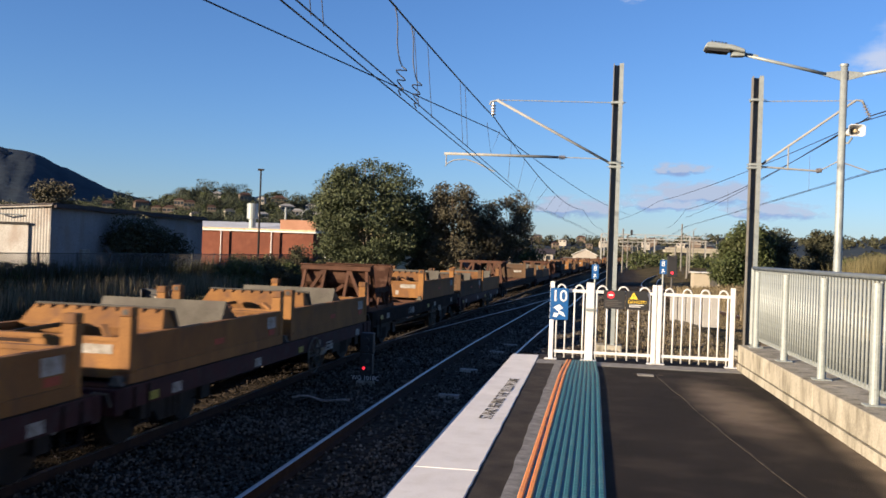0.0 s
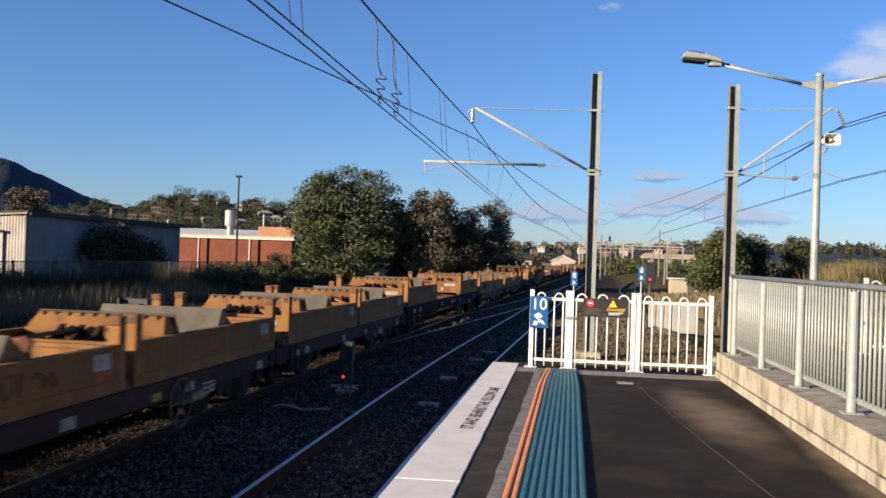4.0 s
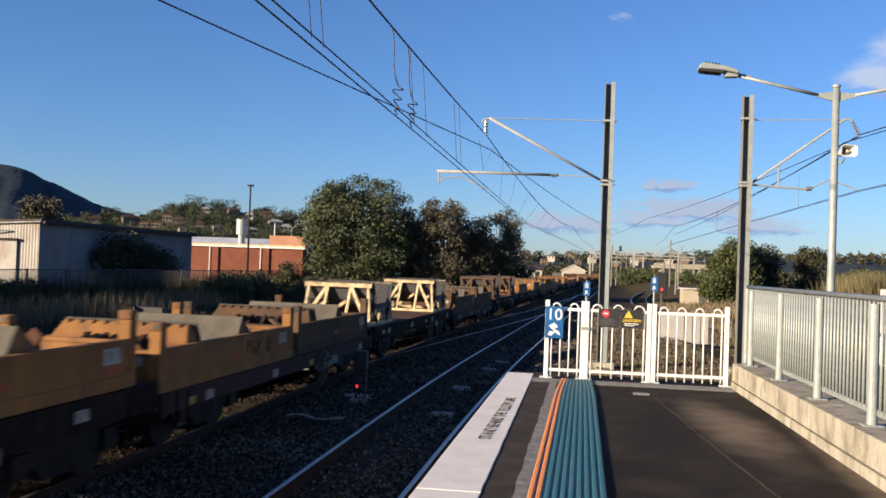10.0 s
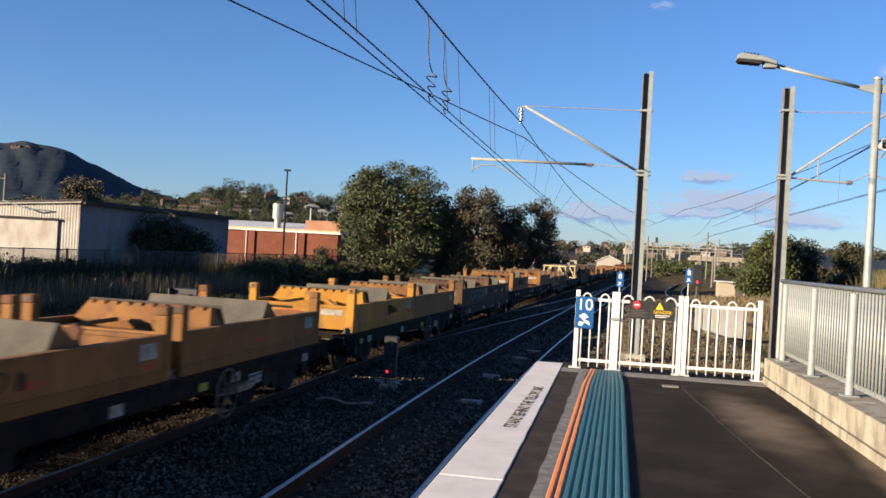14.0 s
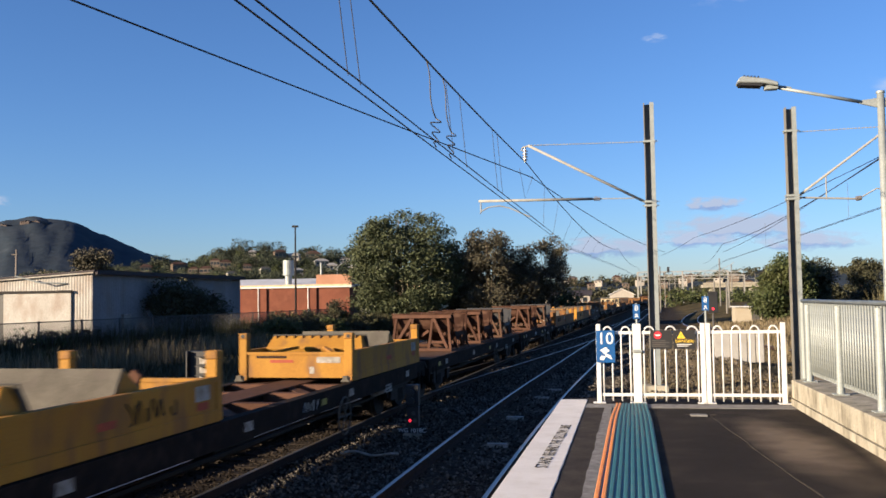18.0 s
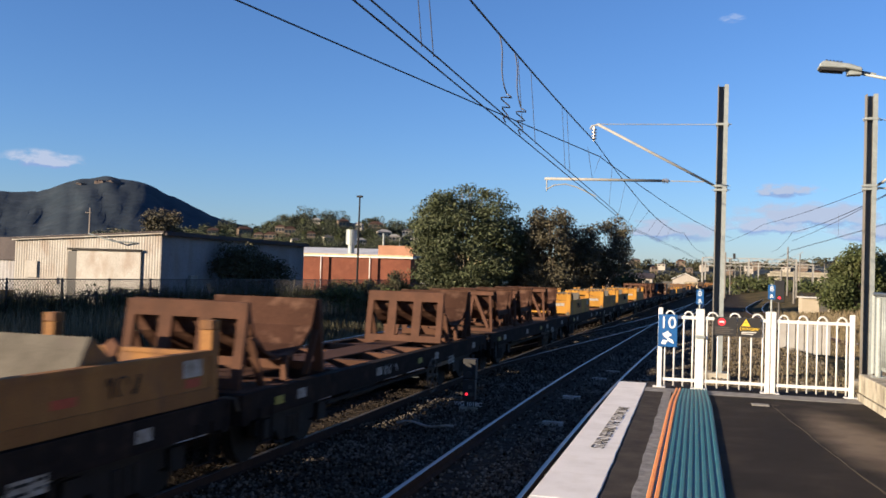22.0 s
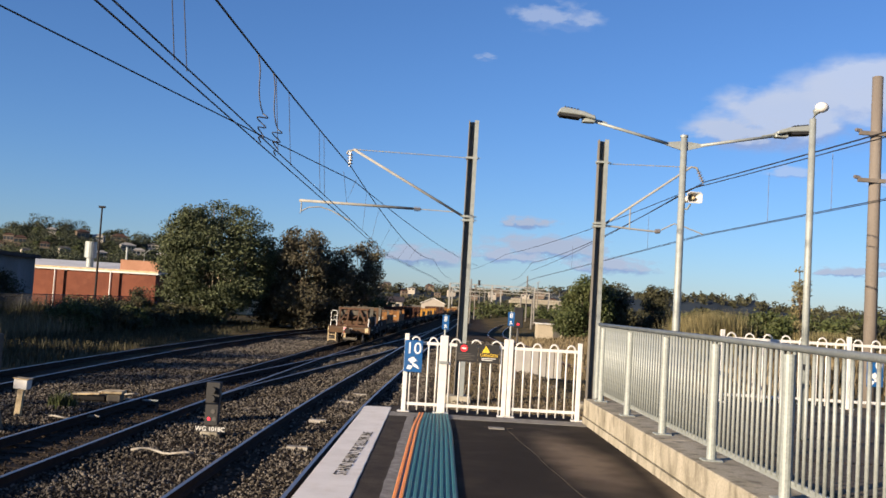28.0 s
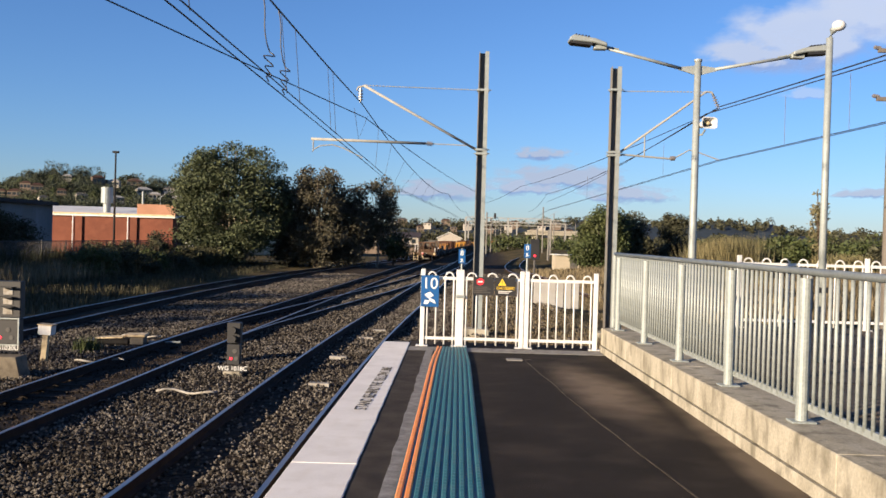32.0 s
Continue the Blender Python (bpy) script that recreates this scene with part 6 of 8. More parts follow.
def trackside():
    x, y = -8.75, 20.0
    s = thing("cable_marker_box", "cream junction box on a leaning white post", "junction box", pose(x, y, ground_z(x, y), 0, 4, 0))
    part("post", box(B(), -0.06, 0.06, -0.05, 0.05, -0.1, 0.62), CREAM, s)
    part("box", box(B(), -0.14, 0.16, -0.12, 0.12, 0.58, 0.79), WHITE, s, bevel=0.015)
    part("lid", box(B(), -0.155, 0.175, -0.135, 0.135, 0.79, 0.81), CREAM, s)
    x, y = -7.6, 22.9
    m = thing("point_machine", "pale grey point machine with cover plates beside the rail", "point machine", pose(x - 0.35, y, ground_z(x, y) + 0.06, 0, 0, 6))
    part("casing", box(B(), -0.75, 0.1, -0.2, 0.2, 0.0, 0.13), DARK, m, bevel=0.03)
    part("cover", box(B(), 0.0, 0.5, -0.26, 0.24, 0.2, 0.26), CREAM, m, bevel=0.012)
    part("end_block", box(B(), 0.12, 0.46, -0.2, 0.2, 0.0, 0.2), GREYPLATE, m, bevel=0.02)
    part("lid_plate", prism(B(), [(-0.72, 0.14), (-0.05, 0.17), (-0.05, 0.2), (-0.72, 0.17)], "y", -0.22, 0.16), CREAM, m)
    part("side_plate", box(B(), -0.95, -0.5, -0.15, 0.3, 0.06, 0.1), STICKER, m)
    part("rod", tube(B(), [(0.5, 0.1, 0.05), (1.3, 0.1, 0.05)], 0.025, 6), GALV, m)
    for k, (x0, x1, y0, dy) in enumerate(((-5.05, -3.95, 16.1, 0.1), (-7.9, -6.9, 19.6, -0.2), (-8.6, -7.5, 24.4, 0.25))):
        pts = [(x0 + (x1 - x0) * i / 8, y0 + dy * math.sin(i * 0.7), ground_z(x0, y0) + 0.1 + 0.03 * math.sin(i * 1.1)) for i in range(9)]
        solid("loose_pipe", tube(B(), pts, 0.022, 6), STICKER, "thin pale pipe lying across the ballast", "pipe", smooth=True)
    for x, y in ((-0.55, 28.0), (-0.7, 26.0), (-0.8, 21.5), (-0.6, 17.6)):
        solid("marker_plate", box(B(), along(NEAR_TRACK, y) + x + 0.55, along(NEAR_TRACK, y) + x + 0.95, y, y + 0.16, ground_z(-2, y), ground_z(-2, y) + 0.07), STICKER, "short pale plate lying beside the rail", "plate")


trackside()


def marker_eight(x, y, z):
    s = thing("car_stop_marker", "small blue stop sign with a white numeral eight on a post", "sign", pose(x, y, 0))
    part("post", tube(B(), [(0, 0.02, ground_z(x, y) - 0.1), (0, 0.02, z + 0.25)], 0.03, 8), GALV, s)
    part("plate", box(B(), -0.11, 0.11, -0.012, 0.0, z - 0.24, z + 0.22), SIGNBLUE, s)
    words("8", 0.24, SIGNWHITE, s, pose(0, -0.015, z + 0.09, 90, 0, 0), "numeral")
    pictogram(s, pose(0, -0.014, z - 0.14, 90, 0, 0), 0.75)


marker_eight(0.5, 30.0, 1.05)
marker_eight(2.72, 31.0, 1.27)


PALEWALL = mat("pale_hut_render", (0.57, 0.51, 0.4), (0.5, 0.44, 0.33), 0.85, scale=1, fine=20)
PANEL = mat("pale_panel_paint", (0.52, 0.51, 0.48), (0.43, 0.42, 0.4), 0.7, scale=2, fine=30, stain=(0.3, 0.27, 0.22), amount=0.4)


def far_signal():
    s = thing("colour_light_signal", "distant black signal post showing a red light", "railway signal", pose(5.55, 58.0, ground_z(5.5, 58)))
    part("post", tube(B(), [(0, 0, -0.2), (0, 0, 2.6)], 0.06, 8), GREYPAINT, s)
    part("head", box(B(), -0.3, 0.3, -0.1, 0.1, 1.7, 3.0), BLACK, s, bevel=0.03)
    part("red_lens", tube(B(), [(0, -0.13, 1.95), (0, -0.1, 1.95)], 0.075, 14), REDLAMP, s, "lit red lens")
    w = thing("panel_wall", "low pale grey ribbed panel wall beyond the fence", "wall")
    for i in range(6):
        part("panel", box(B(), 3.55 + 0.31 * i, 3.835 + 0.31 * i, 37.0, 37.08, -1.1, 0.06), PANEL, w, bevel=0.02)
    h = thing("trackside_hut", "small cream rendered hut beside the far track", "hut", pose(10.6, 90, ground_z(11, 90)))
    part("outer_wall", box(B(), 0, 2.4, 0, 2.4, -0.2, 1.45), PALEWALL, h)
    part("roof", box(B(), -0.15, 2.55, -0.2, 2.6, 1.45, 1.55), METALROOF, h)
    part("door", box(B(), 1.5, 2.2, -0.03, 0.0, 0, 1.4), GREYPAINT, h)


far_signal()


# poles behind the white shed
timber_pole(-70.0, 97.0, 9.2, "thin grey timber power pole behind the white shed", (8.6,))
timber_pole(-92.0, 104.0, 10.2, "thin grey timber power pole behind the white shed", (9.6, 9.0))


# ---- plants ----
def leaf_quads(p, size, rng, flat):
    """One small leaf spray at every point."""
    m = len(p)
    a = rng.normal(size=(m, 3))
    a[:, 2] *= flat
    a /= np.linalg.norm(a, axis=1)[:, None]
    b = np.cross(a, rng.normal(size=(m, 3)))
    b /= np.linalg.norm(b, axis=1)[:, None]
    s = size * rng.uniform(0.55, 1.3, (m, 1))
    v = np.stack([p - a * s, p - b * s * 0.5 + a * s * 0.1, p + a * s, p + b * s * 0.5 + a * s * 0.1], 1).reshape(-1, 3)
    return v.tolist(), [(4 * i, 4 * i + 1, 4 * i + 2, 4 * i + 3) for i in range(m)]


def tree(x, y, z0, h, rx, ry, low, leaf, n, size, seed, name="tree", label="leafy green tree with an uneven crown", clumps=60, trunk=0.35, flat=0.75, boxy=0.75, clump=1.0, bark=None, stems=1, lobes=0.34):
    rng = np.random.default_rng(seed)
    bark = bark or BARK
    t = thing(name, label, "tree", pose(x, y, z0))
    fork = low + (h - low) * 0.16
    for k in range(stems):
        o = (k - (stems - 1) / 2) * rx * 0.35
        part("trunk", tube(B(), [(o * 0.5, 0, -0.3), (o * 0.6 + 0.1, 0, fork * 0.6), (o + 0.05, 0.1, fork), (o * 1.4 + 0.2, 0, h * 0.72)], trunk, 9, trunk * 0.3), bark, t)
    cz, rz = (h + low) / 2, (h - low) / 2
    d = rng.normal(size=(clumps, 3))
    d /= np.linalg.norm(d, axis=1)[:, None]
    d = np.sign(d) * np.abs(d) ** boxy
    r = rng.uniform(0.2, 1.0, clumps) ** 0.42
    wob = np.array([0.8 + lobes * noise.noise((q[0] * 1.9 + seed, q[1] * 1.9, q[2] * 1.9)) for q in d])
    c = d * (r * wob)[:, None]
    cr = clump * rng.uniform(0.6, 1.35, clumps) * (rx * ry * rz / clumps) ** (1 / 3) * 1.2
    # the outermost clumps end at the crown's stated width and height
    for k, half in enumerate((rx, ry, rz)):
        c[:, k] *= max(0.3 * half, half - cr.mean() * (0.72 if k == 2 else 1.0)) / np.abs(c[:, k]).max()
    c[:, 2] += cz
    for q in sorted(c.tolist(), key=lambda q: -q[2])[: min(12, clumps // 3)]:
        part("limb", tube(B(), [(0.05, 0.05, fork * 0.8), (q[0] * 0.45, q[1] * 0.45, fork + (q[2] - fork) * 0.5), (q[0] * 0.8, q[1] * 0.8, fork + (q[2] - fork) * 0.8), q], trunk * 0.3, 6, 0.03), bark, t)
    w = cr**2
    idx = rng.choice(clumps, n, p=w / w.sum())
    q = rng.normal(size=(n, 3))
    q /= np.linalg.norm(q, axis=1)[:, None]
    p = c[idx] + q * (cr[idx] * rng.uniform(0.05, 1.25, n) ** 0.6)[:, None] * (1, 1, 0.72)
    v, f = leaf_quads(p, size, rng, flat)
    ob = new("crown", pydata("crown", v, f, leaf))
    ob.parent = t
    return t


PALEBARK = mat("pale_bark", (0.3, 0.26, 0.2), (0.2, 0.165, 0.125), 0.95, scale=4, fine=30, bump=0.6)
FIG = ("large spreading tree with mid-green leaves and pale limbs", "dense dark olive-brown tree beside the track", "sparse ragged gum tree with open clumps")
tree(-18.5, 78, -1.3, 10.85, 5.6, 4.8, -0.2, LEAF, 64000, 0.12, 5, "fig_tree", FIG[0], 300, 0.34, boxy=0.86, lobes=0.1, clump=0.95, bark=PALEBARK, stems=3)
tree(-11.4, 80, -1.3, 9.4, 3.0, 3.4, -1.2, LEAF_OLIVE, 26000, 0.12, 2, "shade_tree", FIG[1], 170)
tree(-14.0, 84, -1.3, 8.3, 2.8, 3.0, -1.2, LEAF_OLIVE, 13000, 0.14, 5, "shade_tree", FIG[1], 80)
tree(-8.8, 82, -1.3, 7.8, 2.3, 2.8, -1.2, LEAF_OLIVE, 17000, 0.12, 3, "shade_tree", FIG[1], 120)
tree(-6.4, 84, -1.3, 8.5, 2.3, 2.2, 1.2, LEAF_OLIVE, 10000, 0.11, 4, "gum_tree", FIG[2], 46, 0.12, clump=0.8, bark=PALEBARK)
tree(-5.4, 92, -1.3, 4.0, 2.2, 2.4, 0.2, LEAF_BUSH, 2600, 0.17, 17, "shrub", "low green shrub under the trees", 24, 0.1)
tree(13.8, 82, -1.1, 6.0, 2.9, 3.0, -0.4, LEAF_BUSH, 20000, 0.13, 6, "bank_tree", "bushy dark green tree on the dry grass bank", 60, 0.2)
tree(17.0, 86, -1.0, 5.6, 2.3, 3.0, -0.4, LEAF_DARK, 14000, 0.13, 18, "bank_tree", "bushy dark green tree on the dry grass bank", 40, 0.2)
tree(22.2, 90, -0.7, 5.6, 1.75, 2.2, -0.4, LEAF_DARK, 12000, 0.13, 7, "bank_tree", "round dark green tree beside the reeds", 36, 0.2)
tree(20.0, 95, -0.7, 3.2, 2.2, 2.2, -0.4, LEAF_DARK, 8000, 0.14, 8, "bank_tree", "bushy dark green tree on the dry grass bank", 36, 0.2)
for _i, (_x, _y, _h, _r) in enumerate(((22, 74, 2.9, 2.6), (26, 78, 2.8, 3.0), (30, 80, 3.2, 3.2), (35, 82, 3.1, 3.2), (40, 84, 3.4, 3.6), (24.5, 62, 2.3, 2.0), (29.5, 60, 2.4, 2.2), (20.5, 66, 2.4, 2.2), (33, 72, 3.0, 2.4))):
    tree(_x, _y, -0.3, _h, _r, _r, 0.0, LEAF_BUSH if _i % 3 else LEAF_DARK, 3200, 0.16, 30 + _i, "scrub_bush", "low dull-green scrub bush on the bank", 26, 0.1)
tree(21.4, 53.0, -0.2, 5.3, 0.6, 0.6, 0.9, REED, 900, 0.1, 44, "sapling", "thin feathery sapling with sparse foliage", 22, 0.05)
# tall trees added out of view on the sunny side, to shade the verge
for _i in range(11):
    tree(-46 + 1.5 * math.sin(_i * 2.1), -34 + 6.6 * _i, -1.3, 12.6 + 0.9 * math.sin(_i * 1.3), 3.6, 4.2, 0.0, LEAF_DARK, 3600, 0.3, 200 + _i, "row_tree", "tall dense dark tree added out of view to shade the verge", 60, 0.3)
# shrub climbing the shed's side, and the thicket along the boundary fence
for _i, (_x, _y, _h, _r, _n) in enumerate(((-30.6, 58.6, 4.9, 1.9, 9000), (-30.3, 61.6, 4.6, 2.0, 8000), (-30.2, 64.6, 3.5, 1.8, 5000))):
    tree(_x, _y, -1.3, _h, 1.6, _r * 1.15, -1.2, LEAF_DARK, _n, 0.1, 60 + _i, "climbing_shrub", "dark shrub grown up against the shed wall", 40, 0.1)
for _i in range(46):
    _rng = random.Random(_i + 5)
    _y = 9.2 + 1.55 * _i
    _x = -21.5 + 0.05 * (_y - 34) + _rng.uniform(-1.2, 1.2) if _y > 52 else -26.2 + 0.045 * (_y - 40) + _rng.uniform(-0.5, 0.4)
    _h = _rng.uniform(0.9, 1.7) if _y < 52 else _rng.uniform(1.3, 2.3) + 0.9 * max(0.0, math.sin(_y * 0.41 + 0.8)) ** 3
    tree(_x, _y, -1.3, _h, _rng.uniform(0.9, 1.9), 1.6, 0.0, (LEAF_DARK, LEAF_SHRUB, LEAF_DARK, LEAF_BUSH, LEAF_SHRUB)[_i % 5], 1500 if _y < 52 else 3400, 0.085, 80 + _i, "boundary_bush", "tangled brown-green bush along the boundary fence" if _i % 5 in (1, 4) else "tangled dark green bush along the boundary fence", 22, 0.05, clump=0.8)


def tussocks(name, label, leaf, count, spots, height, seed, width=0.012):
    """Thin upright blades scattered over a stretch of the plan."""
    rng = np.random.default_rng(seed)
    verts, faces = [], []
    for _ in range(count):
        x, y = spots(rng)
        z = ground_z(x, y)
        h = height * rng.uniform(0.5, 1.25)
        a, lean = rng.uniform(0, 6.28), rng.uniform(0.05, 0.4) * h
        dx, dy = math.cos(a), math.sin(a)
        w = width * rng.uniform(0.7, 1.5)
        o = len(verts)
        verts += [(x - dy * w, y + dx * w, z - 0.03), (x + dy * w, y - dx * w, z - 0.03), (x + dx * lean * 0.4 + dy * w * 0.7, y + dy * lean * 0.4 - dx * w * 0.7, z + h * 0.6), (x + dx * lean * 0.4 - dy * w * 0.7, y + dy * lean * 0.4 + dx * w * 0.7, z + h * 0.6), (x + dx * lean, y + dy * lean, z + h)]
        faces += [(o, o + 1, o + 2, o + 3), (o + 3, o + 2, o + 4)]
    return tagged(new(name, pydata(name, verts, faces, leaf)), label, "grass", kind="stuff")


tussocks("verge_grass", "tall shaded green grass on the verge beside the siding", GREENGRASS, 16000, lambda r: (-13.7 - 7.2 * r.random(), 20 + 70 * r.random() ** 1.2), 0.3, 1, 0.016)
tussocks("fence_creeper", "dark creeper stems grown through the boundary fence", LEAF_DARK, 9000, lambda r: ((lambda y: (-25.0 + 0.045 * (y - 40) + 0.12 * r.normal(), y))(22 + 0.9 * int(60 * r.random() ** 1.1) + 0.28 * r.normal())), 1.5, 9, 0.02)
tussocks("seeding_grass", "dry golden seed-head grass along the boundary fence", DRYGRASS, 9000, lambda r: (-19.0 - 4.5 * r.random(), 20 + 64 * r.random() ** 1.2), 1.0, 2, 0.013)
tussocks("rough_grass", "short dry grass on the rough ground beyond the platform end", DRYGRASS, 48000, lambda r: (0.6 + 7.0 * r.random(), 15.2 + 40 * r.random() ** 1.5), 0.07, 3, 0.007)
tussocks("bank_grass", "dry straw-coloured grass on the bank", DRYGRASS, 26000, lambda r: (7.5 + 24 * r.random(), 34 + 50 * r.random()), 0.5, 4, 0.03)
tussocks("reed_bed", "tall yellow-green reeds on the bank", REED, 9000, lambda r: (14.4 + 0.75 * r.normal(), 46 + 4 * r.random()), 2.3, 5, 0.018)
tussocks("reed_bed", "tall yellow-green reeds farther along the bank", REED, 6000, lambda r: (24 + 7 * r.random(), 58 + 5 * r.random()), 1.3, 6, 0.03)
tussocks("ballast_weeds", "small green weeds growing between the tracks", LEAF_BUSH, 260, lambda r: (-8.45 + 0.14 * r.normal(), 21.7 + 0.16 * r.normal()), 0.34, 7, 0.012)


# ---- buildings ----
def ribbed(bm, p, q, z0, z1, pitch, depth):
    """A corrugated sheet wall from p to q in plan."""
    p, q = Vector((*p, 0)), Vector((*q, 0))
    d = (q - p).normalized()
    n = Vector((d.y, -d.x, 0))
    k = max(2, int((q - p).length / pitch * 2))
    pts = []
    for i in range(k + 1):
        c = p + (q - p) * i / k + n * (depth if i % 2 else 0)
        pts.append(c)
    lo = [bm.verts.new((c.x, c.y, z0)) for c in pts]
    hi = [bm.verts.new((c.x, c.y, z1 if not callable(z1) else z1(i / k))) for i, c in enumerate(pts)]
    for i in range(k):
        bm.faces.new((lo[i], lo[i + 1], hi[i + 1], hi[i]))
    return bm


def shed():
    s = thing("industrial_shed", "long white corrugated-iron shed with a large sliding door", "shed")
    near, far = (-32.1, 51.8), (-31.5, 73.0)
    d = Vector((far[0] - near[0], far[1] - near[1])).normalized()
    w = Vector((-d.y, d.x)) * 11.2
    nl, fl = (near[0] + w.x, near[1] + w.y), (far[0] + w.x, far[1] + w.y)
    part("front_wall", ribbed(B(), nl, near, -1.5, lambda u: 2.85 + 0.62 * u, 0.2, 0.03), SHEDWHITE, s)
    part("side_wall", ribbed(B(), near, far, -1.5, 3.47, 0.2, 0.03), SHED_SHADE_GREY, s, "side wall of the white shed, its shade put into grey")
    part("back_wall", ribbed(B(), far, fl, -1.5, lambda u: 3.47 - 0.62 * u, 0.4, 0.05), SHED_SHADE_GREY, s)
    part("other_wall", ribbed(B(), fl, nl, -1.5, 2.85, 0.4, 0.05), SHED_SHADE_GREY, s)
    rb = B()
    q = [rb.verts.new((*c, z)) for c, z in (((near[0] + 0.3, near[1] - 0.3), 3.5), ((far[0] + 0.3, far[1] + 0.3), 3.5), ((fl[0] - 0.3, fl[1] + 0.3), 2.86), ((nl[0] - 0.3, nl[1] - 0.3), 2.86))]
    q2 = [rb.verts.new((v.co.x, v.co.y, v.co.z + 0.1)) for v in q]
    for fc in (q[::-1], q2, *[(q[i], q[(i + 1) % 4], q2[(i + 1) % 4], q2[i]) for i in range(4)]):
        rb.faces.new(fc)
    part("roof", rb, DARKROOF, s, "dark skillion roof")
    part("gutter", bar(B(), (near[0] + 0.38, near[1] - 0.2, 3.42), (far[0] + 0.38, far[1], 3.4), 0.16, 0.2), DARKROOF, s)
    u = Vector((w.x, w.y)).normalized()
    f = lambda a, o=0.12: (near[0] + u.x * a + d.x * -o, near[1] + u.y * a + d.y * -o)
    a, b = f(1.4), f(6.2)
    part("sliding_door", bar(B(), (*a, 0.4), (*b, 0.4), 0.08, 3.7), SHEDWHITE, s, "pale sliding door")
    part("door_gap", bar(B(), (*f(6.2, 0.1), 0.3), (*f(6.9, 0.1), 0.3), 0.06, 3.7), BLACK, s, "dark open gap")
    part("door_track", bar(B(), (*f(1.3, 0.2), 2.3), (*f(6.9, 0.2), 2.3), 0.14, 0.14), DARK, s)
    part("wall_lamp_arm", tube(B(), [(*f(1.8, 0.1), 2.8), (*f(3.2, 0.6), 2.85), (*f(4.8, 0.9), 3.3)], 0.05, 6), GALV, s)
    part("notice", bar(B(), (*f(7.7), 0.2), (*f(8.7), 0.2), 0.05, 0.45), STICKER, s)
    part("vent_panel", bar(B(), (*f(9.3), 0.9), (*f(10.2), 0.9), 0.05, 1.1), SHEDWHITE, s)
    part("meter_box", box(B(), -32.0, -31.8, 55.0, 55.9, -0.3, 0.8), STICKER, s)
    part("barge_board", bar(B(), (*f(-0.2, 0.2), 3.5), (*f(11.3, 0.2), 2.88), 0.1, 0.2), SHEDWHITE, s)
    g = thing("neighbouring_shed", "low shed with a dark brown roof behind the white shed", "shed")
    part("outer_wall", ribbed(B(), (-78, 74), (-50, 66.5), -1.5, 1.4, 0.5, 0.06), SHED_SHADE_GREY, g)
    part("roof", prism(B(), [(-78, 73.6), (-49, 66), (-47, 80), (-76, 88)], "z", 1.4, 3.4), DARKROOF, g, "dark brown roof")


shed()


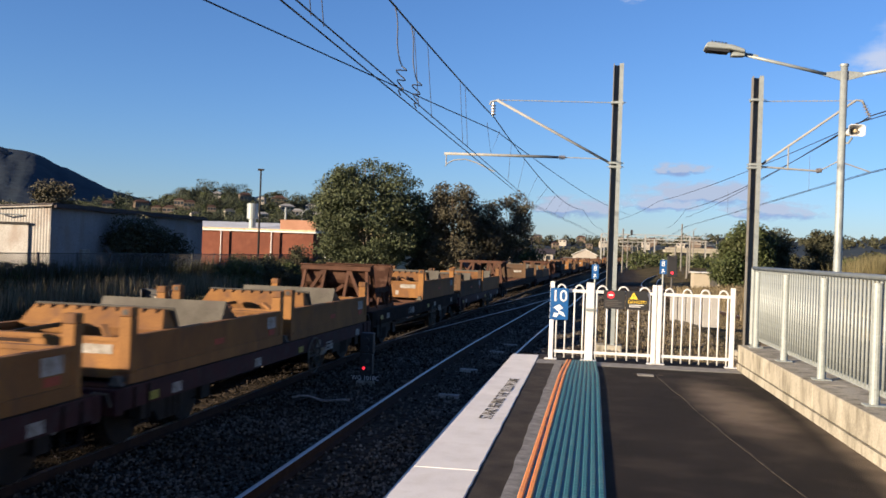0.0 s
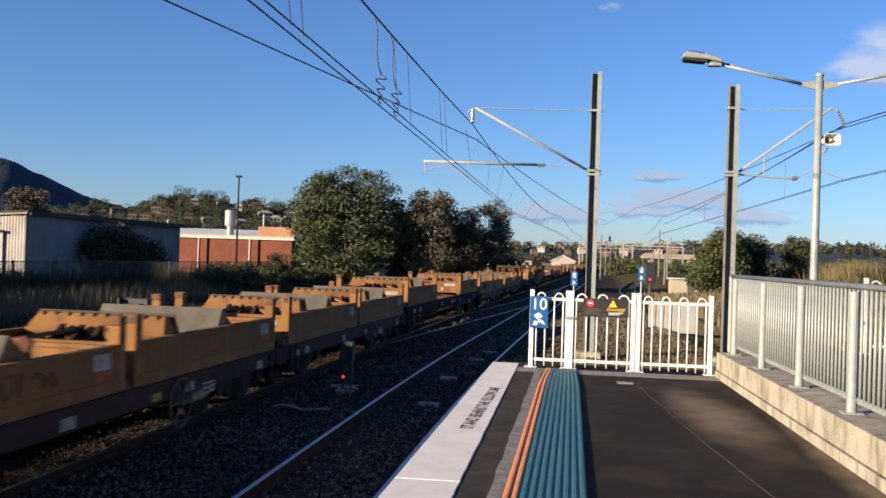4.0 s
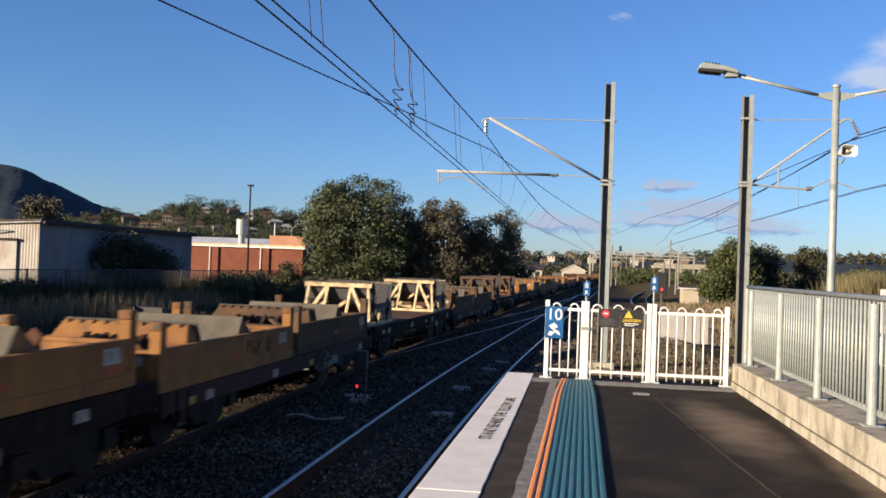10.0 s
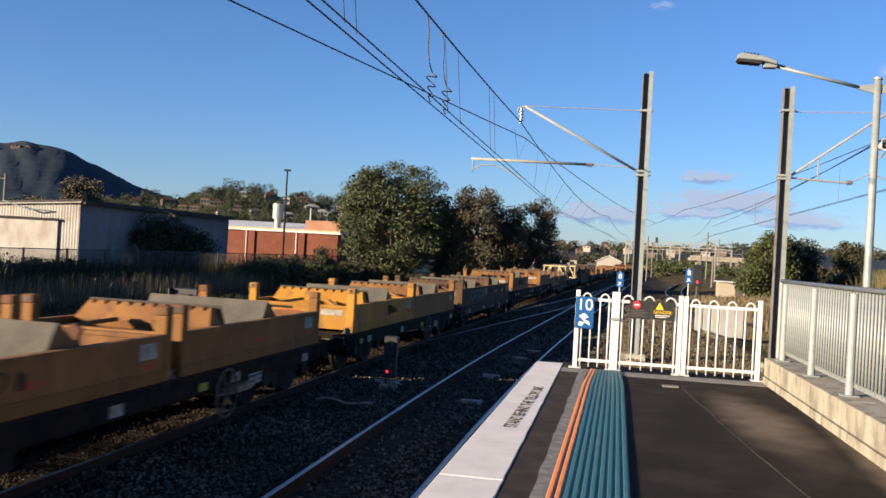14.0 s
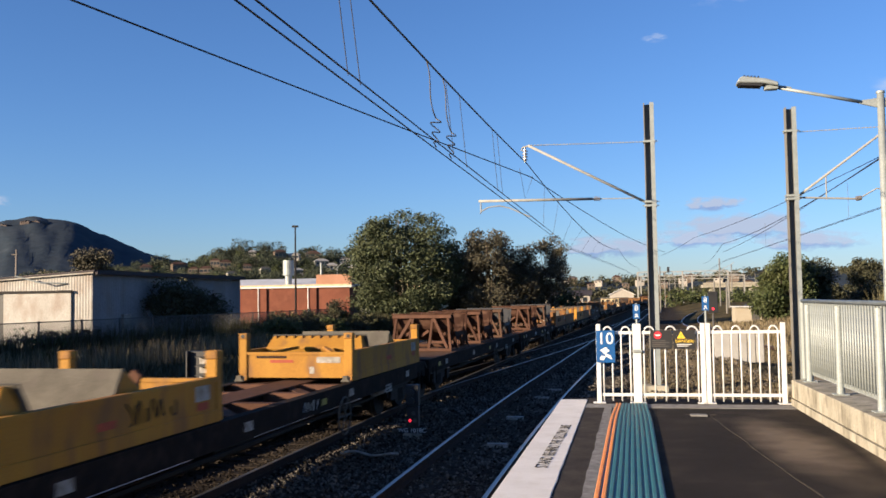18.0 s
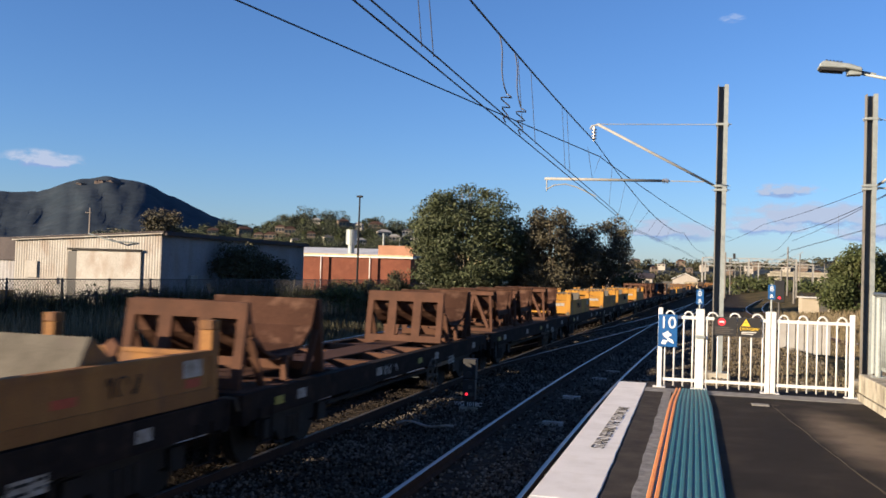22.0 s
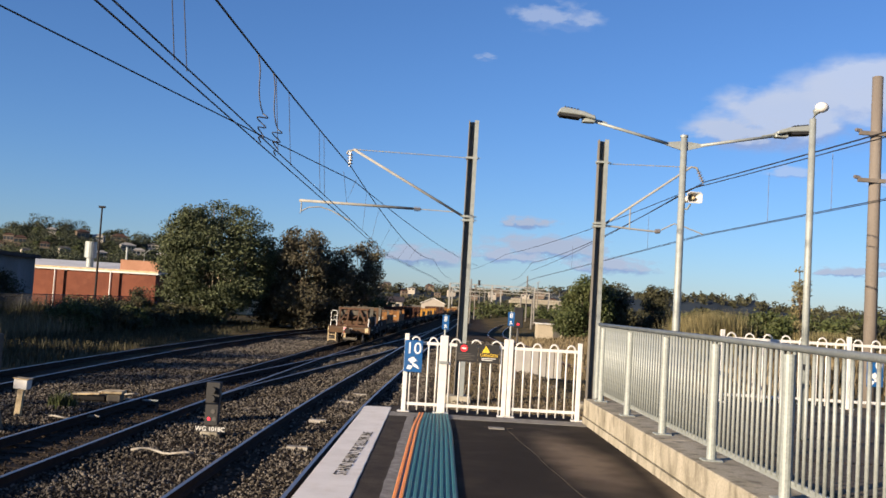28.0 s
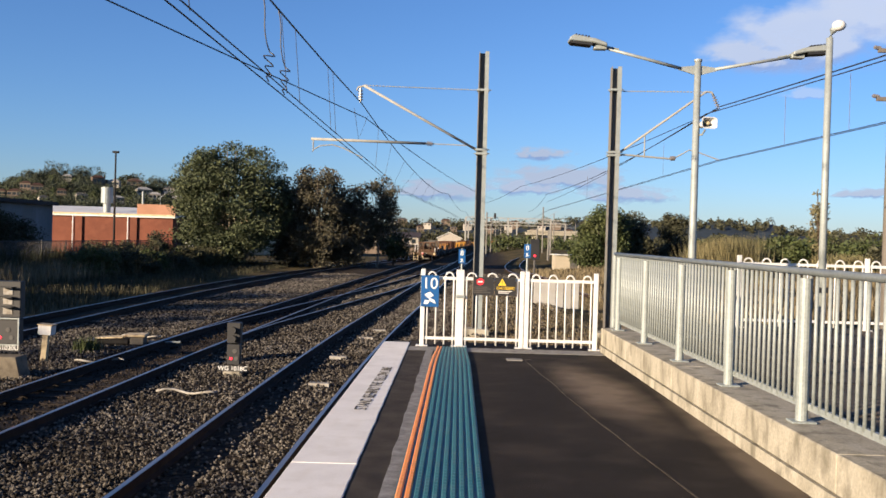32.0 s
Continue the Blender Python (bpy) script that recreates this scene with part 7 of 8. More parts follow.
def brick_works():
    s = thing("brick_factory", "low red-brick factory with pilasters and a pale metal roof", "factory")
    x0, x1, y = -54.0, -31.5, 105.0
    part("front_wall", box(B(), x0, x1, y, y + 0.4, -1.5, 3.0), BRICKRED, s)
    part("side_wall", box(B(), x1 - 0.4, x1, y + 0.4, y + 22, -1.5, 3.0), BRICKRED, s)
    part("fascia", box(B(), x0, x1 + 0.3, y - 0.25, y, 2.95, 3.35), CREAM, s, "pale fascia board")
    part("roof", prism(B(), [(y - 0.3, 3.15), (y + 14, 4.4), (y + 22, 4.4), (y + 22, 4.2), (y - 0.3, 2.97)], "x", x0, x1 + 0.35), METALROOF, s, "pale sheet-metal roof")
    for x in (-48.6, -42.3, -36.0):
        p = part("pilaster", box(B(), x - 0.45, x + 0.45, y - 0.22, y - 0.0, -1.5, 2.95), BRICKRED, s)
        part("downpipe", tube(B(), [(x - 0.55, y - 0.3, -1.5), (x - 0.55, y - 0.3, 3.0)], 0.075, 8), METALROOF, s)
    part("parapet", box(B(), -35.6, -31.2, y - 0.1, y + 5, 3.36, 4.5), mat("orange_render", (0.57, 0.31, 0.2), (0.48, 0.26, 0.16), 0.85, scale=0.6, fine=10), s, "orange rendered parapet")
    part("flue", tube(B(), [(-40.6, y + 4, 3.4), (-40.6, y + 4, 4.6)], 0.42, 14), GALV, s)
    part("flue_head", tube(B(), [(-40.6, y + 4, 4.6), (-40.6, y + 4, 6.5)], 0.68, 16), GALV, s, "wide galvanised flue head")
    part("vent_pipe", tube(B(), [(-37.0, y + 6, 3.6), (-37.0, y + 6, 6.2)], 0.12, 8), GALV, s)
    part("aerial", tube(B(), [(-33.6, y + 2, 4.5), (-33.6, y + 2, 5.4), (-33.0, y + 2, 5.9)], 0.05, 6), GALV, s)
    g = thing("gabled_annexe", "pale gabled annexe behind the brick factory", "building", pose(-27.5, 118, -1.5))
    part("outer_wall", prism(B(), [(-4, 0), (4, 0), (4, 4.4), (0, 6.0), (-4, 4.4)], "y", 0, 14), CREAM, g)
    part("roof_slope", prism(B(), [(-4.4, 4.3), (0, 6.1), (0, 6.3), (-4.4, 4.5)], "y", -0.3, 14.3), METALROOF, g)
    part("roof_slope", prism(B(), [(4.4, 4.3), (0, 6.1), (0, 6.3), (4.4, 4.5)], "y", -0.3, 14.3), METALROOF, g)
    l = thing("yard_light_pole", "tall slender dark grey light pole in the factory yard", "light pole", pose(-34.4, 94.5, -1.3))
    part("column", tube(B(), [(0, 0, -0.3), (0, 0, 10.7)], 0.13, 10, 0.08), DARK, l)
    part("lamp_head", box(B(), -0.3, 0.3, -0.2, 0.2, 10.7, 10.9), DARK, l)
    p = thing("pale_picket_fence", "short run of pale upright pickets below the fig tree", "fence", pose(-24.0, 84, -1.3))
    for i in range(12):
        part("picket", box(B(), 0.32 * i, 0.32 * i + 0.14, 0, 0.05, 0.2, 2.3 + 0.15 * math.sin(i * 0.5)), WHITE, p)
    part("rail", box(B(), -0.1, 3.8, 0.05, 0.1, 1.7, 1.82), WHITE, p)


brick_works()


def boundary_fence():
    f = thing("chain_link_fence", "chain-link boundary fence with barbed-wire arms on steel posts", "fence")
    x = lambda y: -25.0 + 0.045 * (y - 40)
    post = mesh_of("post", tube(B(), [(0, 0, -0.2), (0, 0, 2.1)], 0.045, 8), GREYPAINT)
    arm = mesh_of("barb_arm", bar(B(), (0, 0, 2.08), (-0.32, 0, 2.5), 0.05), GREYPAINT)
    ys = [24 + 3.1 * i for i in range(24)]
    for y in ys:
        p = part("post", post, None, f, at=pose(x(y), y, -1.3))
        if abs(y - 45.7) < 0.2:
            for k in (-0.12, 0.12):
                part("barb_arm", arm, None, p, at=pose(0, k, -0.1))
    for z in (0.75, 0.05):
        part("rail", tube(B(), [(x(24), 24, z), (x(95), 95, z)], 0.025, 6), GREYPAINT, f)
    bm = B()
    y = 24.0
    while y < 92:
        for a, b in ((-1.25, 0.75), (0.75, -1.25)):
            bar(bm, (x(y), y, a), (x(y + 2.0), y + 2.0, b), 0.014)
        y += 0.17
    ob = part("mesh_wire", bm, GREYPAINT, f, "grey diagonal mesh")
    ob["kind"] = "stuff"


boundary_fence()


def house(x, y, z, w, h, wall, roof, turn, label, windows=2):
    s = thing("house", label, "house", pose(x, y, z, 0, 0, turn), "hillside houses")
    part("outer_wall", box(B(), -w / 2, w / 2, 0, w * 0.7, -6, h), wall, s)
    r = B()
    b = [r.verts.new(p) for p in ((-w * 0.56, -w * 0.06, h), (w * 0.56, -w * 0.06, h), (w * 0.56, w * 0.76, h), (-w * 0.56, w * 0.76, h))]
    t = [r.verts.new(p) for p in ((-w * 0.2, w * 0.35, h + w * 0.2), (w * 0.2, w * 0.35, h + w * 0.2))]
    for q in ((b[0], b[1], t[1], t[0]), (b[1], b[2], t[1]), (b[2], b[3], t[0], t[1]), (b[3], b[0], t[0]), (b[3], b[2], b[1], b[0])):
        r.faces.new(q)
    part("roof", r, roof, s)
    for i in range(windows):
        c = -w / 2 + w * (i + 0.5) / windows
        part("window", box(B(), c - w * 0.13, c + w * 0.13, -0.06, 0.02, h * 0.25, h * 0.75), GLASSDARK, s)


# ---- hills ----
def ridge(name, label, dist, profile, deep, material, bumps, seed, base=-4.0, steps=120):
    """A hill seen from the platform: bearings (degrees right of straight ahead) and heights of its skyline."""
    az, el = zip(*profile)
    verts, faces, rows = [], [], 14
    for i in range(steps + 1):
        a = az[0] + (az[-1] - az[0]) * i / steps
        top = dist * math.tan(radians(np.interp(a, az, el))) + 1.6
        for j in range(rows + 1):
            u = j / rows
            r = dist - deep * (1 - u) if u <= 1 else dist
            shape = u ** 1.3
            z = base + (top - base) * shape
            k = noise.noise((a * 0.9 + seed, u * 5, seed)) * bumps + noise.noise((a * 4.0, u * 17, seed)) * bumps * 0.4
            z += k * (0.25 + 0.75 * u) if j < rows else k * 0.4
            verts.append((r * math.sin(radians(a)), r * math.cos(radians(a)), z))
        verts.append(((dist + deep) * math.sin(radians(a)), (dist + deep) * math.cos(radians(a)), base))
    k = rows + 2
    for i in range(steps):
        for j in range(k - 1):
            faces.append((i * k + j, (i + 1) * k + j, (i + 1) * k + j + 1, i * k + j + 1))
    return tagged(new(name, pydata(name, verts, faces, material, True)), label, "hill", kind="structure")


WEST = [(-36, 1.3), (-32, 1.6), (-29, 2.0), (-27, 2.1), (-26.1, 2.1), (-25.5, 2.4), (-24.8, 2.65), (-23.4, 3.05), (-21.7, 3.0), (-20.2, 2.8), (-19.2, 2.85), (-17.9, 2.65), (-16.9, 2.5), (-16.3, 2.3), (-13, 1.5), (-9, 0.9), (-5, 0.7), (-2, 0.3)]
NORTH = [(-16, 0.3), (-8, 0.7), (-4, 0.8), (0, 0.85), (4, 0.9), (7, 1.15), (8.3, 1.35), (12, 1.2), (15, 1.25), (16.8, 1.45), (18, 1.25), (19.7, 1.3), (20.4, 0.95), (24, 0.8), (30, 0.9), (40, 1.0)]
WEST_AT, NORTH_AT = (560, 200, -3), (1100, 350, -8)

# distance haze is mixed into this forest colour as a blue-grey tint
HAZY_FOREST = mat("hazy_forest", (0.042, 0.06, 0.08), (0.066, 0.084, 0.104), 0.95, scale=0.011, fine=0.04, bump=0.3, stain=(0.028, 0.041, 0.056), amount=0.7, depth=7.0)
HILLSIDE = mat("hillside_scrub", (0.05, 0.06, 0.03), (0.09, 0.085, 0.045), 0.95, scale=0.05, fine=0.6, bump=0.6, stain=(0.14, 0.11, 0.07), amount=0.5, depth=1.0)
ridge("backdrop_mountain", "flat-topped forested mountain with a pale cliff band", 2600, [(-70, 3.0), (-52, 4.0), (-46, 3.9), (-39.8, 3.72), (-38.6, 3.86), (-37.4, 4.3), (-36.4, 4.74), (-34.9, 4.92), (-33.4, 4.8), (-32.2, 4.44), (-30.9, 3.85), (-29.7, 3.3), (-28.7, 2.84), (-26.5, 2.3), (-24, 1.7), (-20, 0.6)], 1300, HAZY_FOREST, 13, 3, -30, 220)
ridge("backdrop_hill_west", "scrubby hillside covered in houses and trees", WEST_AT[0], WEST, WEST_AT[1], HILLSIDE, 1.0, 5, WEST_AT[2])
ridge("backdrop_hill_north", "low distant wooded ridge dotted with houses", NORTH_AT[0], NORTH, NORTH_AT[1], HAZY_FOREST, 4, 9, NORTH_AT[2])


def cliff():
    rng = random.Random(3)
    c = thing("cliff_face", "pale sandstone cliff patches below the mountain top", "cliff")
    for a, e, w, h in ((-34.95, 4.42, 26, 26), (-34.35, 4.4, 22, 30), (-33.9, 4.3, 16, 20), (-36.0, 4.35, 16, 10)):
        d = 2540
        x, y, z = d * math.sin(radians(a)), d * math.cos(radians(a)), d * math.tan(radians(e))
        bm = B()
        for k in range(5):
            o = (k - 2) * w / 5
            prism(bm, [(x + o, z - h * rng.uniform(0.3, 0.6)), (x + o + w / 5.2, z - h * rng.uniform(0.3, 0.6)), (x + o + w / 5.4, z + h * rng.uniform(0.25, 0.5)), (x + o + 1, z + h * rng.uniform(0.25, 0.5))], "y", y - 40, y + 20)
        part("rock_band", bm, mat("sandstone", (0.2, 0.16, 0.14), (0.14, 0.115, 0.105), 0.9, scale=0.05, fine=0.5), c)


cliff()


def on_slope(profile, dist, deep, base, a, u):
    """A point on a ridge's near face, u of the way up."""
    az, el = zip(*profile)
    top = dist * math.tan(radians(np.interp(a, az, el))) + 1.6
    r = dist - deep * (1 - u)
    return r * math.sin(radians(a)), r * math.cos(radians(a)), base + (top - base) * u**1.3


def slope_spot(profile, at, a, e):
    """The point of a ridge's near face that stands at bearing a and elevation e."""
    lo, hi = 0.02, 1.0
    for _ in range(24):
        u = (lo + hi) / 2
        x, y, z = on_slope(profile, *at, a, u)
        if math.degrees(math.atan2(z - 1.6, math.hypot(x, y))) < e:
            lo = u
        else:
            hi = u
    return on_slope(profile, *at, a, lo)


def canopy(name, label, spots, leaf, size, height, per, seed):
    """Tree crowns on distant ground, each a few rounded leaf clumps; spots: their feet."""
    rng = np.random.default_rng(seed)
    pts = []
    for foot in spots(rng):
        r = height * rng.uniform(0.55, 1.3)
        for k in range(4):
            c = np.array(foot) + (rng.uniform(-0.3, 0.3) * r, rng.uniform(-0.3, 0.3) * r, r * rng.uniform(0.15, 0.62))
            q = rng.normal(size=(per // 4, 3))
            q /= np.linalg.norm(q, axis=1)[:, None]
            pts.append(c + q * rng.uniform(0.6, 1.0, (per // 4, 1)) * r * (0.36, 0.36, 0.32))
    v, f = leaf_quads(np.concatenate(pts), size, rng, 0.9)
    tagged(new(name, pydata(name, v, f, leaf)), label, "trees", kind="stuff")


# bearing, elevation of the foot, width, wall height, and walls: brick or pale
_houses = [(-24.82, 2.1, 7, 4.0, 0), (-22.61, 2.75, 6, 2.6, 1), (-20.9, 2.55, 9, 4.6, 0), (-20.1, 2.5, 8, 3.2, 1), (-18.92, 2.6, 12, 2.6, 0), (-18.35, 2.1, 10, 3.0, 1), (-16.97, 2.25, 8, 2.8, 1), (-17.77, 1.85, 8, 3.0, 1), (-23.81, 1.45, 6, 2.6, 1), (-25.38, 1.7, 9, 3.0, 0), (-28.79, 1.8, 9, 3.4, 0), (-26.9, 1.85, 10, 4.4, 0), (-26.1, 1.7, 7, 3.0, 0), (-24.2, 2.0, 8, 4.0, 0), (-21.8, 1.7, 7, 2.6, 1), (-16.5, 1.7, 8, 3.0, 1), (-22.9, 1.9, 6, 2.6, 0), (-19.8, 1.6, 7, 2.6, 1), (-15.6, 1.9, 7, 2.6, 1)]


def clear_of_houses(foot):
    a, e = math.degrees(math.atan2(foot[0], foot[1])), math.degrees(math.atan2(foot[2] - 1.6, math.hypot(foot[0], foot[1])))
    return not any(abs(a - q[0]) < 0.045 * q[2] + 0.12 and q[1] - 0.32 < e < q[1] + 0.12 for q in _houses)


def wooded(rng, count, lo, power):
    spots = [on_slope(WEST, *WEST_AT, rng.uniform(-36, -4), rng.uniform(lo, 1.0) ** power) for _ in range(count)]
    return [q for q in spots if clear_of_houses(q)]


canopy("hillside_trees", "mixed dark green trees between the hillside houses", lambda r: wooded(r, 1500, 0.25, 0.7), LEAF_HILL, 0.42, 5.6, 160, 11)
canopy("hillside_shrubs", "lighter green trees scattered over the hillside", lambda r: wooded(r, 420, 0.3, 1.0), LEAF_BUSH, 0.42, 5.0, 150, 14)
canopy("hilltop_trees", "round lit green trees along the hill crest", lambda r: [on_slope(WEST, *WEST_AT, a, 0.97) for a in (-23.8, -23.4, -22.9, -21.9, -21.4, -24.6, -19.4, -19.0, -18.8, -17.9, -17.4, -16.9, -25.4, -28.1, -27.9)], LEAF_HILL, 0.42, 8.5, 420, 12)
canopy("far_trees", "dark band of distant trees across the valley", lambda r: [(d * math.sin(radians(a)), d * math.cos(radians(a)), 0.0) for a, d in ((r.uniform(-10, 36), r.uniform(380, 520)) for _ in range(420))], LEAF_DARK, 0.75, 5.5, 80, 13)
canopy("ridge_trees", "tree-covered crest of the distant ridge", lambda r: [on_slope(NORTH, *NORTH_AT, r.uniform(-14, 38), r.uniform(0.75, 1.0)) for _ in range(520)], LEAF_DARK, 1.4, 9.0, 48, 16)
canopy("bank_trees", "scrubby trees beyond the dry bank", lambda r: [(d * math.sin(radians(a)), d * math.cos(radians(a)), -0.5) for a, d in ((r.uniform(15, 42), r.uniform(110, 160)) for _ in range(130))], LEAF_BUSH, 0.3, 3.4, 140, 15)
canopy("yard_trees", "green trees standing behind the distant tracks", lambda r: [(d * math.sin(radians(a)), d * math.cos(radians(a)), -1.4) for a, d in ((r.uniform(3.2, 8.5), r.uniform(190, 260)) for _ in range(46))], LEAF_BUSH, 0.32, 4.2, 220, 21)
tree(-99.5, 161, -1.3, 13.4, 4.6, 4.4, 1.0, LEAF_OLIVE, 9000, 0.26, 91, "yard_tree", "broad olive-green tree rising behind the white shed", 40, 0.4)
tree(-89, 167, -1.3, 10.0, 1.8, 2.0, 2.0, LEAF_BUSH, 1500, 0.3, 92, "yard_tree", "slim green tree rising behind the white shed", 18, 0.2)
tree(-105.5, 157, -1.3, 9.0, 3.4, 3.4, 1.0, LEAF_OLIVE, 3500, 0.28, 93, "yard_tree", "low olive-green tree rising behind the white shed", 30, 0.3)

BRICKHOUSE = mat("tan_brick", (0.28, 0.22, 0.17), (0.2, 0.155, 0.12), 0.9, scale=0.3, fine=4)
TILE = mat("terracotta_tile", (0.13, 0.08, 0.062), (0.095, 0.06, 0.048), 0.85, scale=0.3, fine=5)
PALEHOUSE = mat("pale_render", (0.57, 0.53, 0.47), (0.5, 0.45, 0.38), 0.85, scale=0.3, fine=4)
for _i, (_a, _e, _w, _h, _k) in enumerate(_houses):
    _p = slope_spot(WEST, WEST_AT, _a, _e)
    house(_p[0] * 0.985, _p[1] * 0.985, _p[2] - 0.4, _w * 0.74, _h * 0.8, PALEHOUSE if _k else BRICKHOUSE, TILE if not _k else (GREYPAINT, PANEL)[_i % 2], -_a + (_i % 3 - 1) * 14, "pale rendered house on the hillside" if _k else "tan brick house with a terracotta roof on the hillside", 3)
for _i in range(16):
    _a = -4.2 + 0.78 * _i + 0.2 * math.sin(_i * 2.7)
    _p = slope_spot(NORTH, NORTH_AT, _a, 0.35 + 0.22 * (_i % 3))
    house(_p[0] * 0.98, _p[1] * 0.98, _p[2] + 2.5, 7 + 1.5 * (_i % 3), 2.6, PALEHOUSE if _i % 3 == 1 else BRICKHOUSE, TILE if _i % 2 else GREYPAINT, -_a + 8 * (_i % 4 - 1.5), "small distant house with a tiled roof across the valley", 2)


def far_buildings():
    f = thing("apartment_block", "long cream apartment block with brown roofs beyond the yard", "apartment block", pose(-13.6, 172, -1.5))
    part("outer_wall", box(B(), 0, 8.2, 0, 6, 0, 3.1), PALEHOUSE, f)
    part("roof", prism(B(), [(-0.5, 3.1), (3, 4.0), (6.5, 3.1)], "x", -0.4, 8.6), DARKROOF, f)
    for i in range(6):
        for z in (0.5, 1.9):
            part("window", box(B(), 0.4 + 1.3 * i, 1.2 + 1.3 * i, -0.05, 0.02, z, z + 0.8), GLASSDARK, f)
        part("balcony", box(B(), 0.3 + 1.3 * i, 1.3 + 1.3 * i, -0.6, -0.05, 1.45, 1.6), PALEHOUSE, f)
    w = thing("white_hall", "white gabled hall with a pale metal roof", "hall", pose(0.6, 260, -1.5))
    part("outer_wall", prism(B(), [(-3.3, 0), (3.3, 0), (3.3, 3.1), (0, 4.6), (-3.3, 3.1)], "y", 0, 12), PALEHOUSE, w)
    part("roof_slope", prism(B(), [(-3.7, 2.95), (0, 4.65), (0, 4.8), (-3.7, 3.1)], "y", -0.3, 12), METALROOF, w)
    part("roof_slope", prism(B(), [(3.7, 2.95), (0, 4.65), (0, 4.8), (3.7, 3.1)], "y", -0.3, 12), METALROOF, w)
    part("side_bay", box(B(), -6.0, -3.3, 1, 10, 0, 2.3), GREYPAINT, w, "low grey side bay")
    l = thing("low_warehouse", "low brown brick warehouse behind the train", "warehouse", pose(-14, 150, -1.4))
    part("outer_wall", box(B(), 0, 11, 0, 6, 0, 1.5), BRICKHOUSE, l)
    part("roof", box(B(), -0.3, 11.3, -0.3, 6.3, 1.5, 1.7), DARKROOF, l)


far_buildings()


